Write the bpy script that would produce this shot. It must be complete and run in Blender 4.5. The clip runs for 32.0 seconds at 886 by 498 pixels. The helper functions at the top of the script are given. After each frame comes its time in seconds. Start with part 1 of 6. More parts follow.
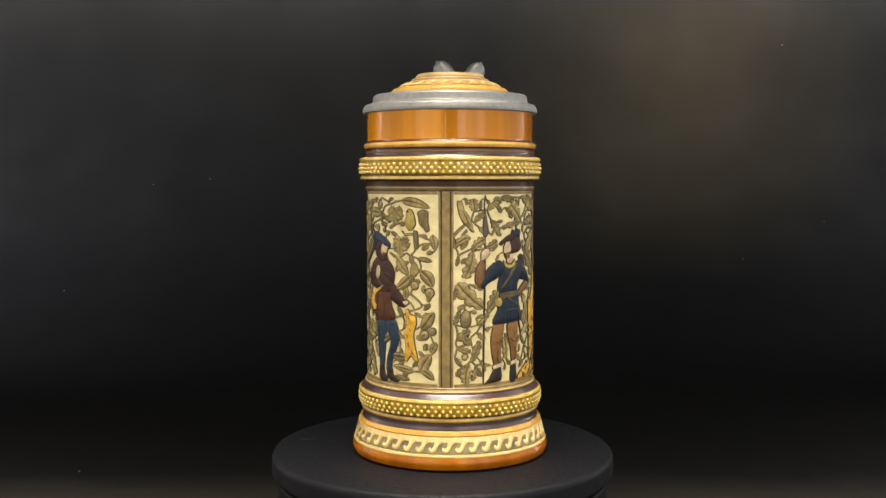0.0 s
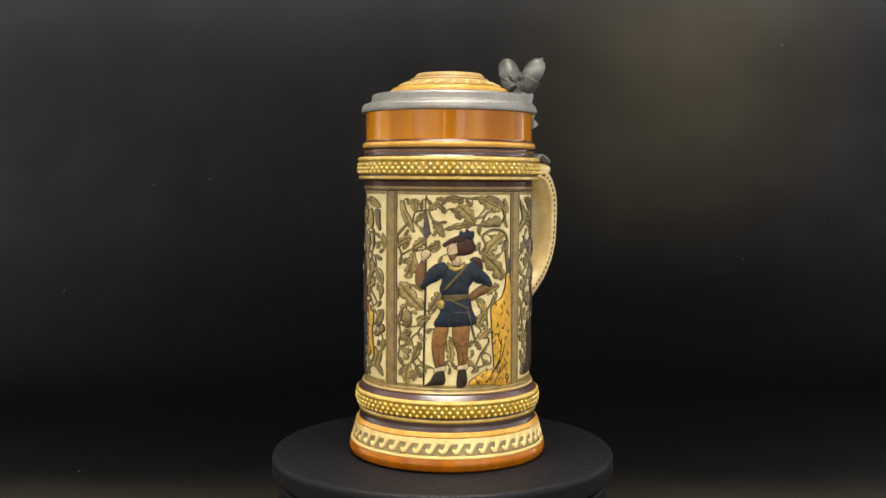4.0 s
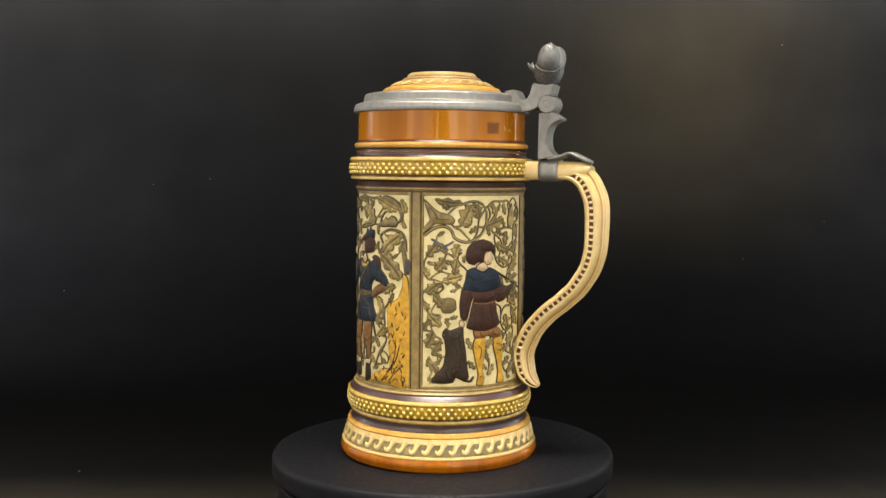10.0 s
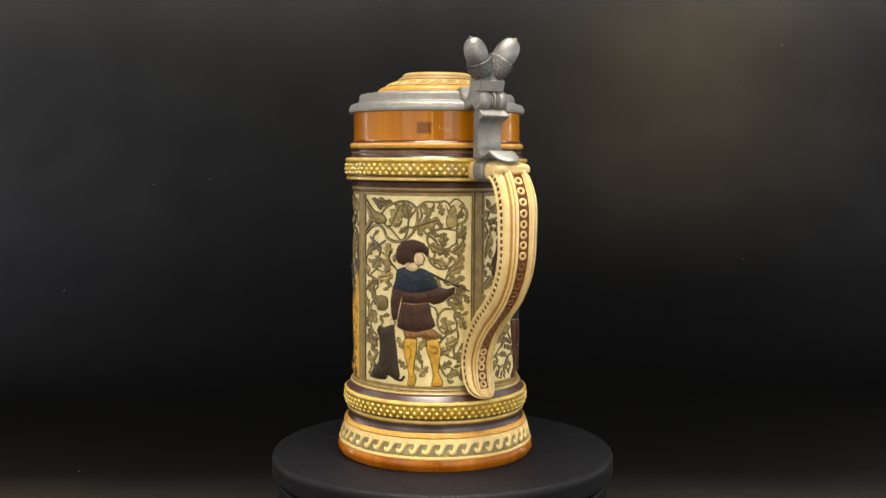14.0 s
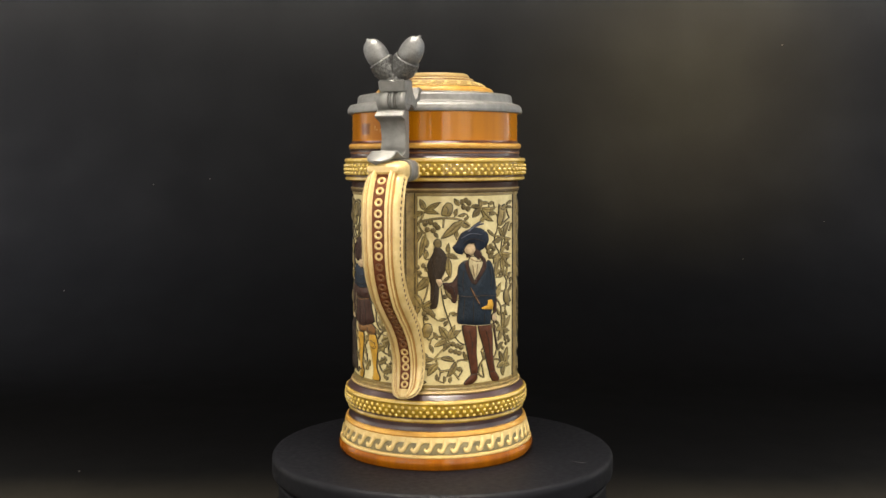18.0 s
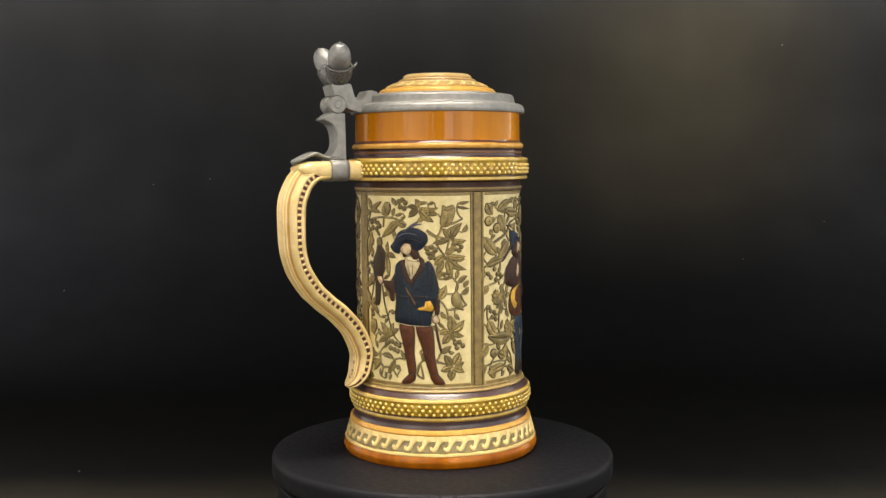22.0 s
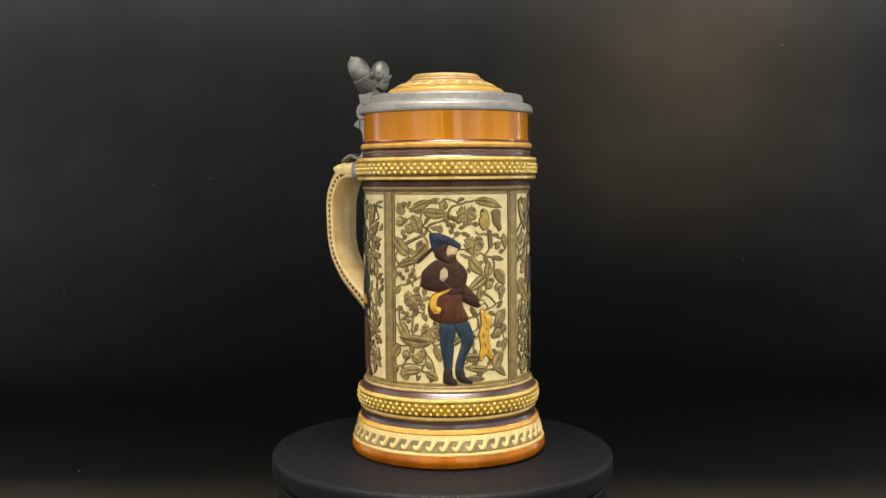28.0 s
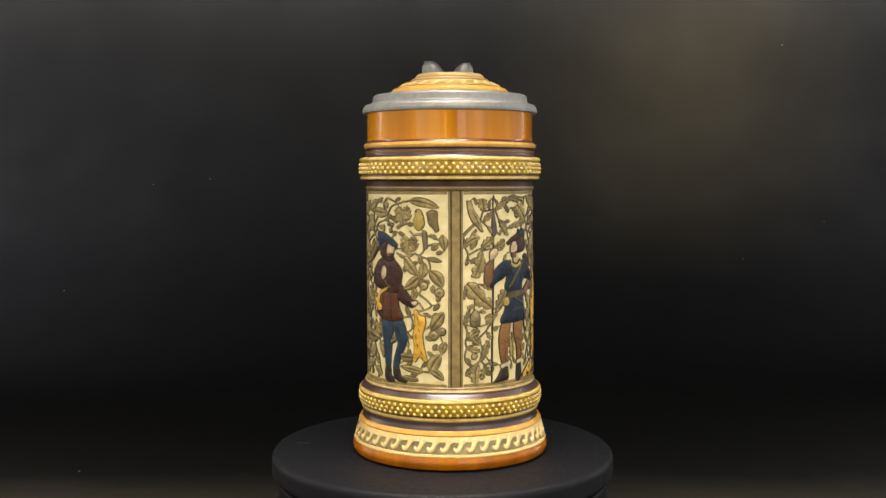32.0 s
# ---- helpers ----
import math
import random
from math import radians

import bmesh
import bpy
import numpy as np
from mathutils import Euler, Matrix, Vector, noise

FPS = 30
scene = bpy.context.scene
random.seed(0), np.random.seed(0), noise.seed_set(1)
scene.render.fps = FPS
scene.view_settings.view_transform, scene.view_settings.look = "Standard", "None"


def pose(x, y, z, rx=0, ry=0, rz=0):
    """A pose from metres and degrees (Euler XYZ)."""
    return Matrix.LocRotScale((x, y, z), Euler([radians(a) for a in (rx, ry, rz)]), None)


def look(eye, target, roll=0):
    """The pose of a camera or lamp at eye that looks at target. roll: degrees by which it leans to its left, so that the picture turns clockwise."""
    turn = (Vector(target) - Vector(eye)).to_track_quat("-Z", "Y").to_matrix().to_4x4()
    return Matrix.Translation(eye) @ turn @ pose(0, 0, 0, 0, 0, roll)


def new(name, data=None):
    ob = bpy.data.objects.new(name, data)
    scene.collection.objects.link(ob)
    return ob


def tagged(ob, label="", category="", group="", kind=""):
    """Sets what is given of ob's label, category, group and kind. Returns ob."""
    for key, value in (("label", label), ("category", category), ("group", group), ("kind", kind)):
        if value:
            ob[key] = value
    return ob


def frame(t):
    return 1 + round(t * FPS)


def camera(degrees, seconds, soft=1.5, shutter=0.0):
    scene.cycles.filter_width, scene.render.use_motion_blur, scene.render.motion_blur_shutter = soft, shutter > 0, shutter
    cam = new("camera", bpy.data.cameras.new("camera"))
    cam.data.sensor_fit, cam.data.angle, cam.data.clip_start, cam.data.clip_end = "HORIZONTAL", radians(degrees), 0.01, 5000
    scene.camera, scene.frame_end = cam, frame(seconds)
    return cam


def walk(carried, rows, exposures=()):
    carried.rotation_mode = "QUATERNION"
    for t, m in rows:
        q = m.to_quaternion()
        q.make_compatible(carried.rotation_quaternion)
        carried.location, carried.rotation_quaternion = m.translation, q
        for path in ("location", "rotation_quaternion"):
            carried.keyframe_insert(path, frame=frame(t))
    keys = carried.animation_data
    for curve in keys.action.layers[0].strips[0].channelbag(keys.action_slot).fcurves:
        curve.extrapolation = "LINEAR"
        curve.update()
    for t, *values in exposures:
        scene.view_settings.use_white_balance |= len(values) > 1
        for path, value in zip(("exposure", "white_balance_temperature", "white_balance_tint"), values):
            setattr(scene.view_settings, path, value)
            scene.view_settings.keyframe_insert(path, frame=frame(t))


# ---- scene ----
cam = camera(44.26, 32.0, soft=1.5)
TOP = 0.060                      # height of the platter's surface above the table
walk(cam, [(0, pose(0, -0.631, TOP + 0.1618, 85.82, 0, -0.03)), (32, pose(0, -0.631, TOP + 0.1618, 85.82, 0, -0.03))],
     exposures=[(0, 0.0), (32, 0.0)])

# ---- light: a dim room and the photo lamps of the set ----
world = bpy.data.worlds.new("world")
scene.world = world
world.use_nodes = True
world.node_tree.nodes["Background"].inputs["Color"].default_value = (0.9, 0.95, 1.0, 1)
world.node_tree.nodes["Background"].inputs["Strength"].default_value = 0.006


def lamp(name, eye, target, w, h, watts, colour):
    data = bpy.data.lights.new(name, "AREA")
    data.shape, data.size, data.size_y, data.energy, data.color = "RECTANGLE", w, h, watts, colour
    ob = new(name, data)
    ob.matrix_world = look(eye, target)
    return ob


WHITE = (1.0, 0.91, 0.785)
# a white light tent: its glowing roof, side walls and front flaps, open at the back and round the camera
roof = lamp("tent_roof", (0.0, -0.32, 0.95), (0, -0.32, 0), 1.1, 0.5, 10.0, WHITE)
roof.data.spread = radians(44)
lamp("tent_left", (-0.60, -0.30, 0.38), (0, -0.30, 0.38), 1.25, 0.7, 3.4, (0.98, 0.94, 0.86))
lamp("tent_right", (0.60, -0.30, 0.38), (0, -0.30, 0.38), 1.25, 0.7, 3.6, (0.91, 0.94, 0.94))
lamp("flap_left", (-0.62, -1.1, 0.42), (-0.10, 0, 0.36), 0.8, 0.9, 6.6, WHITE)
lamp("flap_right", (0.74, -1.1, 0.42), (0.10, 0, 0.36), 0.72, 0.9, 5.4, WHITE)
# thin light strips at the tent's corners
lamp("strip_left", (-0.58, 0.19, 0.42), (0, 0, 0.42), 0.014, 0.8, 0.6, WHITE)
lamp("strip_right", (0.58, 0.30, 0.42), (0, 0, 0.42), 0.014, 0.8, 0.6, WHITE)
lamp("strip_front", (0.26, -0.98, 0.42), (0, 0, 0.42), 0.19, 0.8, 3.0, WHITE)
lamp("strip_middle", (-0.10, -0.98, 0.50), (0, 0, 0.42), 0.03, 0.6, 0.45, WHITE)
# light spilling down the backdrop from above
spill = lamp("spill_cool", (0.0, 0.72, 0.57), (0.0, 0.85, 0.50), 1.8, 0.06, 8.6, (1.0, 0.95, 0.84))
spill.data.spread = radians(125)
# unseen lamp, added to put a warm patch on the backdrop at upper right
spill = lamp("fill_warm", (0.44, 0.40, 0.72), (0.335, 0.85, 0.385), 0.20, 0.20, 1.55, (1.0, 0.80, 0.38))
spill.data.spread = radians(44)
# unseen side lamps, added to brighten the backdrop's lower left and right
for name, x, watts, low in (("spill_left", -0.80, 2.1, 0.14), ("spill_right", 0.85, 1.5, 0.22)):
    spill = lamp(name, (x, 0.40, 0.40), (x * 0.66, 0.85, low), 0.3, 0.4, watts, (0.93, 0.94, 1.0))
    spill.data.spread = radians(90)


# ---- materials ----
def nodes_of(name):
    m = bpy.data.materials.new(name)
    m.use_nodes = True
    nt = m.node_tree
    return m, nt, nt.nodes["Principled BSDF"]


def M(name, a, b=None, rough=0.4, metal=0.0, scale=300.0, bump=0.0, bump_scale=900.0, coat=0.0, each=0.0, spec=0.5, stretch=None, coat_rough=0.06):
    """Two colours mixed by noise at two sizes, uneven gloss, a fine relief, and a clear glaze over it."""
    m, nt, bs = nodes_of(name)
    b = b or tuple(c * 0.75 for c in a)
    L, N = nt.links, nt.nodes
    co = N.new("ShaderNodeTexCoord")
    src = co.outputs["Object"]
    if stretch:
        mp = N.new("ShaderNodeMapping")
        mp.inputs["Scale"].default_value = stretch
        L.new(src, mp.inputs["Vector"])
        src = mp.outputs["Vector"]
    n1, n2 = N.new("ShaderNodeTexNoise"), N.new("ShaderNodeTexNoise")
    for n, s in ((n1, scale), (n2, scale * 5.3)):
        n.inputs["Scale"].default_value, n.inputs["Detail"].default_value = s, 4.0
        L.new(src, n.inputs["Vector"])
    mix = N.new("ShaderNodeMath")
    mix.operation = "MULTIPLY_ADD"
    L.new(n2.outputs["Fac"], mix.inputs[0])
    mix.inputs[1].default_value = 0.45
    L.new(n1.outputs["Fac"], mix.inputs[2])
    ramp = N.new("ShaderNodeMapRange")
    ramp.inputs["From Min"].default_value, ramp.inputs["From Max"].default_value = 0.52, 0.92
    L.new(mix.outputs[0], ramp.inputs["Value"])
    rgb = N.new("ShaderNodeMix")
    rgb.data_type = "RGBA"
    rgb.inputs["A"].default_value, rgb.inputs["B"].default_value = (*a, 1), (*b, 1)
    L.new(ramp.outputs["Result"], rgb.inputs["Factor"])
    out = rgb.outputs["Result"]
    if each:
        info, hsv = N.new("ShaderNodeObjectInfo"), N.new("ShaderNodeHueSaturation")
        mr = N.new("ShaderNodeMapRange")
        mr.inputs["To Min"].default_value, mr.inputs["To Max"].default_value = 1 - each, 1 + each
        L.new(info.outputs["Random"], mr.inputs["Value"])
        L.new(mr.outputs["Result"], hsv.inputs["Value"])
        L.new(out, hsv.inputs["Color"])
        out = hsv.outputs["Color"]
    L.new(out, bs.inputs["Base Color"])
    rr = N.new("ShaderNodeMapRange")
    rr.inputs["To Min"].default_value, rr.inputs["To Max"].default_value = rough * 0.75, min(1.0, rough * 1.3)
    L.new(n2.outputs["Fac"], rr.inputs["Value"])
    L.new(rr.outputs["Result"], bs.inputs["Roughness"])
    bs.inputs["Metallic"].default_value = metal
    bs.inputs["Specular IOR Level"].default_value = spec
    if coat:
        bs.inputs["Coat Weight"].default_value, bs.inputs["Coat Roughness"].default_value = coat, coat_rough
    if bump:
        nb, bp = N.new("ShaderNodeTexNoise"), N.new("ShaderNodeBump")
        nb.inputs["Scale"].default_value, nb.inputs["Detail"].default_value = bump_scale, 5.0
        L.new(src, nb.inputs["Vector"])
        bp.inputs["Strength"].default_value, bp.inputs["Distance"].default_value = bump, 0.0006
        L.new(nb.outputs["Fac"], bp.inputs["Height"])
        L.new(bp.outputs["Normal"], bs.inputs["Normal"])
    return m


ORANGE = M("orange_glaze", (0.35, 0.112, 0.003), (0.175, 0.045, 0.002), 0.25, scale=45, coat=0.22, spec=0.1, bump=0.05, stretch=(1, 1, 0.12))
COLLAR = M("amber_collar_glaze", (0.54, 0.210, 0.003), (0.29, 0.092, 0.0015), 0.25, scale=26, coat=0.28, spec=0.1, bump=0.03, stretch=(1, 1, 0.05), coat_rough=0.03)
AMBER = M("amber_ring_glaze", (0.57, 0.325, 0.070), (0.46, 0.225, 0.035), 0.35, scale=150, coat=0.12, spec=0.3)
PURPLE = M("slate_purple_glaze", (0.062, 0.030, 0.030), (0.032, 0.016, 0.017), 0.34, scale=120, coat=0.5, spec=0.4, coat_rough=0.24)
BROWN = M("dark_brown_glaze", (0.040, 0.014, 0.006), (0.020, 0.007, 0.003), 0.45, scale=150, spec=0.12, coat=0.10, coat_rough=0.2)
GOLD = M("yellow_olive_glaze", (0.40, 0.262, 0.017), (0.18, 0.104, 0.006), 0.36, scale=200, coat=0.25, spec=0.3, bump=0.1)
BEAD = M("pale_yellow_bead", (0.64, 0.47, 0.115), (0.48, 0.32, 0.06), 0.25, scale=500, coat=1.0, coat_rough=0.05)
CREAM = M("cream_stoneware", (0.76, 0.67, 0.42), (0.64, 0.55, 0.31), 0.5, scale=200, coat=0.1, bump=0.15)
HANDLE = M("ivory_yellow_glaze", (0.69, 0.53, 0.245), (0.56, 0.40, 0.15), 0.38, scale=130, coat=0.25, bump=0.1)
OLIVE_BAR = M("olive_brown_slip", (0.26, 0.182, 0.052), (0.14, 0.092, 0.026), 0.5, scale=260, coat=0.1, bump=0.15)
PEWTER = M("pewter", (0.300, 0.297, 0.284), (0.235, 0.233, 0.224), 0.62, metal=1.0, scale=60, bump=0.05, bump_scale=300)
INLAY = M("pale_amber_inlay", (0.47, 0.34, 0.14), (0.37, 0.25, 0.085), 0.4, scale=140, coat=0.15)
PEWTER_CUP = M("knurled_pewter", (0.27, 0.27, 0.262), (0.11, 0.11, 0.107), 0.5, metal=1.0, scale=700, bump=1.0, bump_scale=1100)
PEWTER_DARK = M("tarnished_pewter", (0.29, 0.29, 0.282), (0.20, 0.20, 0.198), 0.55, metal=1.0, scale=250, bump=0.2, bump_scale=500)
PLATTER = M("matte_black_plastic", (0.0047, 0.0049, 0.0069), (0.0035, 0.0038, 0.0056), 0.55, spec=0.14, scale=60, bump=0.1, bump_scale=1500)
BOARD = M("dark_table_board", (0.019, 0.017, 0.014), (0.013, 0.0115, 0.0095), 0.8, scale=14, bump=0.1, bump_scale=300, spec=0.12, stretch=(1, 4, 1))


def cloth_with_glow():
    """Black cloth, with a brown glow painted into its colour towards the front of the table."""
    m = M("black_backdrop", (0.0043, 0.0042, 0.0046), (0.0036, 0.0035, 0.0039), 0.9, scale=3, bump=0.1, bump_scale=700, spec=0.1)
    N, L = m.node_tree.nodes, m.node_tree.links
    bs = N["Principled BSDF"]
    was = bs.inputs["Base Color"].links[0].from_socket
    co, xyz, noise = N.new("ShaderNodeTexCoord"), N.new("ShaderNodeSeparateXYZ"), N.new("ShaderNodeTexNoise")
    noise.inputs["Scale"].default_value, noise.inputs["Detail"].default_value = 9.0, 5.0
    L.new(co.outputs["Object"], xyz.inputs[0])
    L.new(co.outputs["Object"], noise.inputs["Vector"])
    add = N.new("ShaderNodeMath")
    add.operation = "MULTIPLY_ADD"
    add.inputs[1].default_value = 0.07
    L.new(noise.outputs["Fac"], add.inputs[0])
    L.new(xyz.outputs["Y"], add.inputs[2])
    # the glow of light on the table front, put into the base colour by y
    ramp = N.new("ShaderNodeMapRange")
    ramp.interpolation_type = "SMOOTHSTEP"
    for k, v in (("From Min", 0.20), ("From Max", 0.085), ("To Min", 0.0), ("To Max", 1.0)):
        ramp.inputs[k].default_value = v
    L.new(add.outputs[0], ramp.inputs["Value"])
    mix = N.new("ShaderNodeMix")
    mix.data_type = "RGBA"
    mix.inputs["B"].default_value = (0.027, 0.0235, 0.018, 1)
    L.new(ramp.outputs["Result"], mix.inputs["Factor"])
    L.new(was, mix.inputs["A"])
    L.new(mix.outputs["Result"], bs.inputs["Base Color"])
    return m


CLOTH = cloth_with_glow()


def dark_patch(m, place, half, colour):
    """A soft-edged dark square patch in the glaze colour of an upright round wall."""
    N, L = m.node_tree.nodes, m.node_tree.links
    bs = N["Principled BSDF"]
    was = bs.inputs["Base Color"].links[0].from_socket
    co, rough, off = N.new("ShaderNodeTexCoord"), N.new("ShaderNodeTexNoise"), N.new("ShaderNodeVectorMath")
    off.operation = "SUBTRACT"
    off.inputs[1].default_value = place
    L.new(co.outputs["Object"], off.inputs[0])
    size = []
    out = Vector((place[0], place[1], 0)).normalized()
    for way in ((-out.y, out.x, 0), (0, 0, 1.3), out):
        dot, bare = N.new("ShaderNodeVectorMath"), N.new("ShaderNodeMath")
        dot.operation, bare.operation = "DOT_PRODUCT", "ABSOLUTE"
        dot.inputs[1].default_value = way
        L.new(off.outputs[0], dot.inputs[0])
        L.new(dot.outputs["Value"], bare.inputs[0])
        size.append(bare)
    flat, edge, worn, ramp, mix = N.new("ShaderNodeMath"), N.new("ShaderNodeMath"), N.new("ShaderNodeMath"), N.new("ShaderNodeMapRange"), N.new("ShaderNodeMix")
    flat.operation, edge.operation, worn.operation = "MAXIMUM", "MAXIMUM", "MULTIPLY_ADD"
    L.new(size[0].outputs[0], flat.inputs[0])
    L.new(size[1].outputs[0], flat.inputs[1])
    L.new(flat.outputs[0], edge.inputs[0])
    L.new(size[2].outputs[0], edge.inputs[1])
    rough.inputs["Scale"].default_value = 500.0
    L.new(co.outputs["Object"], rough.inputs["Vector"])
    worn.inputs[1].default_value = 0.0016
    L.new(rough.outputs["Fac"], worn.inputs[0])
    L.new(edge.outputs[0], worn.inputs[2])
    ramp.interpolation_type = "SMOOTHSTEP"
    for k, v in (("From Min", half * 1.4), ("From Max", half * 0.95), ("To Min", 0.0), ("To Max", 0.72)):
        ramp.inputs[k].default_value = v
    L.new(worn.outputs[0], ramp.inputs["Value"])
    mix.data_type = "RGBA"
    mix.inputs["B"].default_value = (*colour, 1)
    L.new(ramp.outputs["Result"], mix.inputs["Factor"])
    L.new(was, mix.inputs["A"])
    L.new(mix.outputs["Result"], bs.inputs["Base Color"])


dark_patch(COLLAR, (0.0303, 0.0364, 0.1842), 0.0040, (0.07, 0.02, 0.006))


# ---- building ----
def part(name, bm, material, parent, label=""):
    me = bpy.data.meshes.new(name)
    bm.normal_update()
    bm.to_mesh(me)
    bm.free()
    for mat in material if isinstance(material, (list, tuple)) else (material,):
        me.materials.append(mat)
    ob = new(name, me)
    ob.parent = parent
    if label:
        ob["label"] = label
    return ob


def lathe(profile, seg=160, closed=False, smooth=True):
    """Turns a profile of (radius, height) in millimetres about z."""
    bm = bmesh.new()
    rings, fine = [], []
    ends = profile + profile[:1] if closed else profile
    for (r, z), (r2, z2) in zip(ends, ends[1:]):
        fine.append((r, z))
        d = math.hypot(r2 - r, z2 - z)
        if d > 1.0:
            fine += [(r + (r2 - r) * k, z + (z2 - z) * k) for k in (0.12 / d, 0.5, 1 - 0.12 / d)]
    if not closed:
        fine.append(profile[-1])
    for r, z in fine:
        rings.append([bm.verts.new((r * math.cos(a) / 1000, r * math.sin(a) / 1000, z / 1000))
                      for a in (2 * math.pi * k / seg for k in range(seg))])
    pairs = list(zip(rings, rings[1:])) + ([(rings[-1], rings[0])] if closed else [])
    for lo, hi in pairs:
        for k in range(seg):
            f = bm.faces.new((lo[k], lo[(k + 1) % seg], hi[(k + 1) % seg], hi[k]))
            f.smooth = smooth
    if not closed:
        for ring, flip in ((rings[0], True), (rings[-1], False)):
            if (ring[0].co.xy).length > 1e-4:
                bm.faces.new(list(reversed(ring)) if flip else ring)
    bmesh.ops.recalc_face_normals(bm, faces=bm.faces)
    for e in bm.edges:
        if len(e.link_faces) == 2 and e.calc_face_angle() > 0.6:
            e.smooth = False
    return bm


def rounded(points, steps=4, r=0.6):
    """A profile with its inner corners cut round, radius about r millimetres."""
    out = [points[0]]
    for a, b, c in zip(points, points[1:], points[2:]):
        a, b, c = Vector(a), Vector(b), Vector(c)
        la, lc = (a - b).length, (c - b).length
        p, q = b + (a - b) * min(0.5, r / la), b + (c - b) * min(0.5, r / lc)
        for k in range(steps + 1):
            t = k / steps
            out.append(tuple(p * (1 - t) ** 2 + b * 2 * t * (1 - t) + q * t * t))
    out.append(points[-1])
    return out


def band(name, outer, material, parent, label="", r=0.6, inner=42.0):
    """A closed ring of the body: the outer profile from bottom to top, and a plain inner side."""
    prof = [(inner, outer[0][1])] + rounded(outer, r=r) + [(inner, outer[-1][1])]
    return part(name, lathe(prof, closed=True), material, parent, label)


def smooth_path(points, n):
    """Points along a Catmull-Rom curve, n to a span."""
    p = [Vector(q) for q in points]
    p = [p[0] * 2 - p[1]] + p + [p[-1] * 2 - p[-2]]
    out = []
    for i in range(1, len(p) - 2):
        for k in range(n):
            t = k / n
            out.append(0.5 * (2 * p[i] + (p[i + 1] - p[i - 1]) * t + (2 * p[i - 1] - 5 * p[i] + 4 * p[i + 1] - p[i + 2]) * t * t
                              + (3 * p[i] - p[i - 1] - 3 * p[i + 1] + p[i + 2]) * t ** 3))
    return out + [p[-2]]


# ---- the set ----
def backdrop_sheet():
    bm = bmesh.new()
    line = [(-0.9, 0.0)]
    for k in range(13):
        a = math.pi / 2 * k / 12
        line.append((0.5 + 0.35 * math.sin(a), 0.35 - 0.35 * math.cos(a)))
    line += [(0.85, 1.35)]
    cols = [[bm.verts.new((x, y, z)) for y, z in line] for x in (-1.1, 1.1)]
    for k in range(len(line) - 1):
        bm.faces.new((cols[0][k], cols[1][k], cols[1][k + 1], cols[0][k + 1])).smooth = True
    return bm


backdrop = part("backdrop", backdrop_sheet(), CLOTH, None)
tagged(backdrop, "black seamless cloth, brown glow painted in front, sweeping up behind", "backdrop", kind="structure")

bm = bmesh.new()
bmesh.ops.create_cube(bm, size=1)
bmesh.ops.transform(bm, matrix=Matrix.Translation((0, 0.0, -0.022)) @ Matrix.Diagonal((2.4, 2.0, 0.04, 1)), verts=bm.verts)
table = tagged(part("table", bm, BOARD, None), "dark brown table board under the turntable", "table", kind="structure")
for x in (-1.1, 1.1):
    for y in (-0.92, 0.92):
        bm = bmesh.new()
        bmesh.ops.create_cube(bm, size=1)
        bmesh.ops.transform(bm, matrix=Matrix.Translation((x, y, -0.396)) @ Matrix.Diagonal((0.06, 0.06, 0.708, 1)), verts=bm.verts)
        bmesh.ops.bevel(bm, geom=bm.edges[:], offset=0.005, segments=2, affect="EDGES")
        part("leg", bm, BOARD, table)

# the dim room round the set
ROOM = M("dim_grey_wall_paint", (0.16, 0.155, 0.15), (0.13, 0.126, 0.12), 0.8, scale=6, bump=0.1, bump_scale=120, spec=0.2)
for name, place, size in (("floor", (0, -0.2, -0.80), (4.2, 4.2, 0.1)), ("ceiling", (0, -0.2, 1.95), (4.2, 4.2, 0.1)), ("wall_north", (0, 1.95, 0.575), (4.2, 0.1, 2.65)), ("wall_south", (0, -2.35, 0.575), (4.2, 0.1, 2.65)),
                          ("wall_west", (-2.15, -0.2, 0.575), (0.1, 4.2, 2.65)), ("wall_east", (2.15, -0.2, 0.575), (0.1, 4.2, 2.65))):
    bm = bmesh.new()
    bmesh.ops.create_cube(bm, size=1)
    bmesh.ops.transform(bm, matrix=Matrix.Translation(place) @ Matrix.Diagonal((*size, 1)), verts=bm.verts)
    tagged(part(name, bm, ROOM, None), "plain dim grey " + name.split("_")[0] + " of the room round the set", name.split("_")[0], kind="structure")

# turntable: a fixed housing and the platter that turns on it
turntable = tagged(new("turntable"), "matte black display turntable with a thick smooth platter", "turntable")
part("housing", lathe(rounded([(0, 0), (94, 0), (95.5, 2), (95.5, 43), (90, 44.5), (0, 44.5)], r=1.5), 128), PLATTER, turntable)
platter = part("platter", lathe(rounded([(0, 46.2), (97.3, 46.2), (99.2, 47.5), (99.2, 57.3), (97.7, 59.45), (0, 59.45)], r=1.8), 160), PLATTER, turntable)

# ---- the stein: an empty at its foot, on the axis of the body ----
stein = tagged(new("beer_stein"), "cream relief stoneware stein with pewter lid on the turntable", "beer stein")

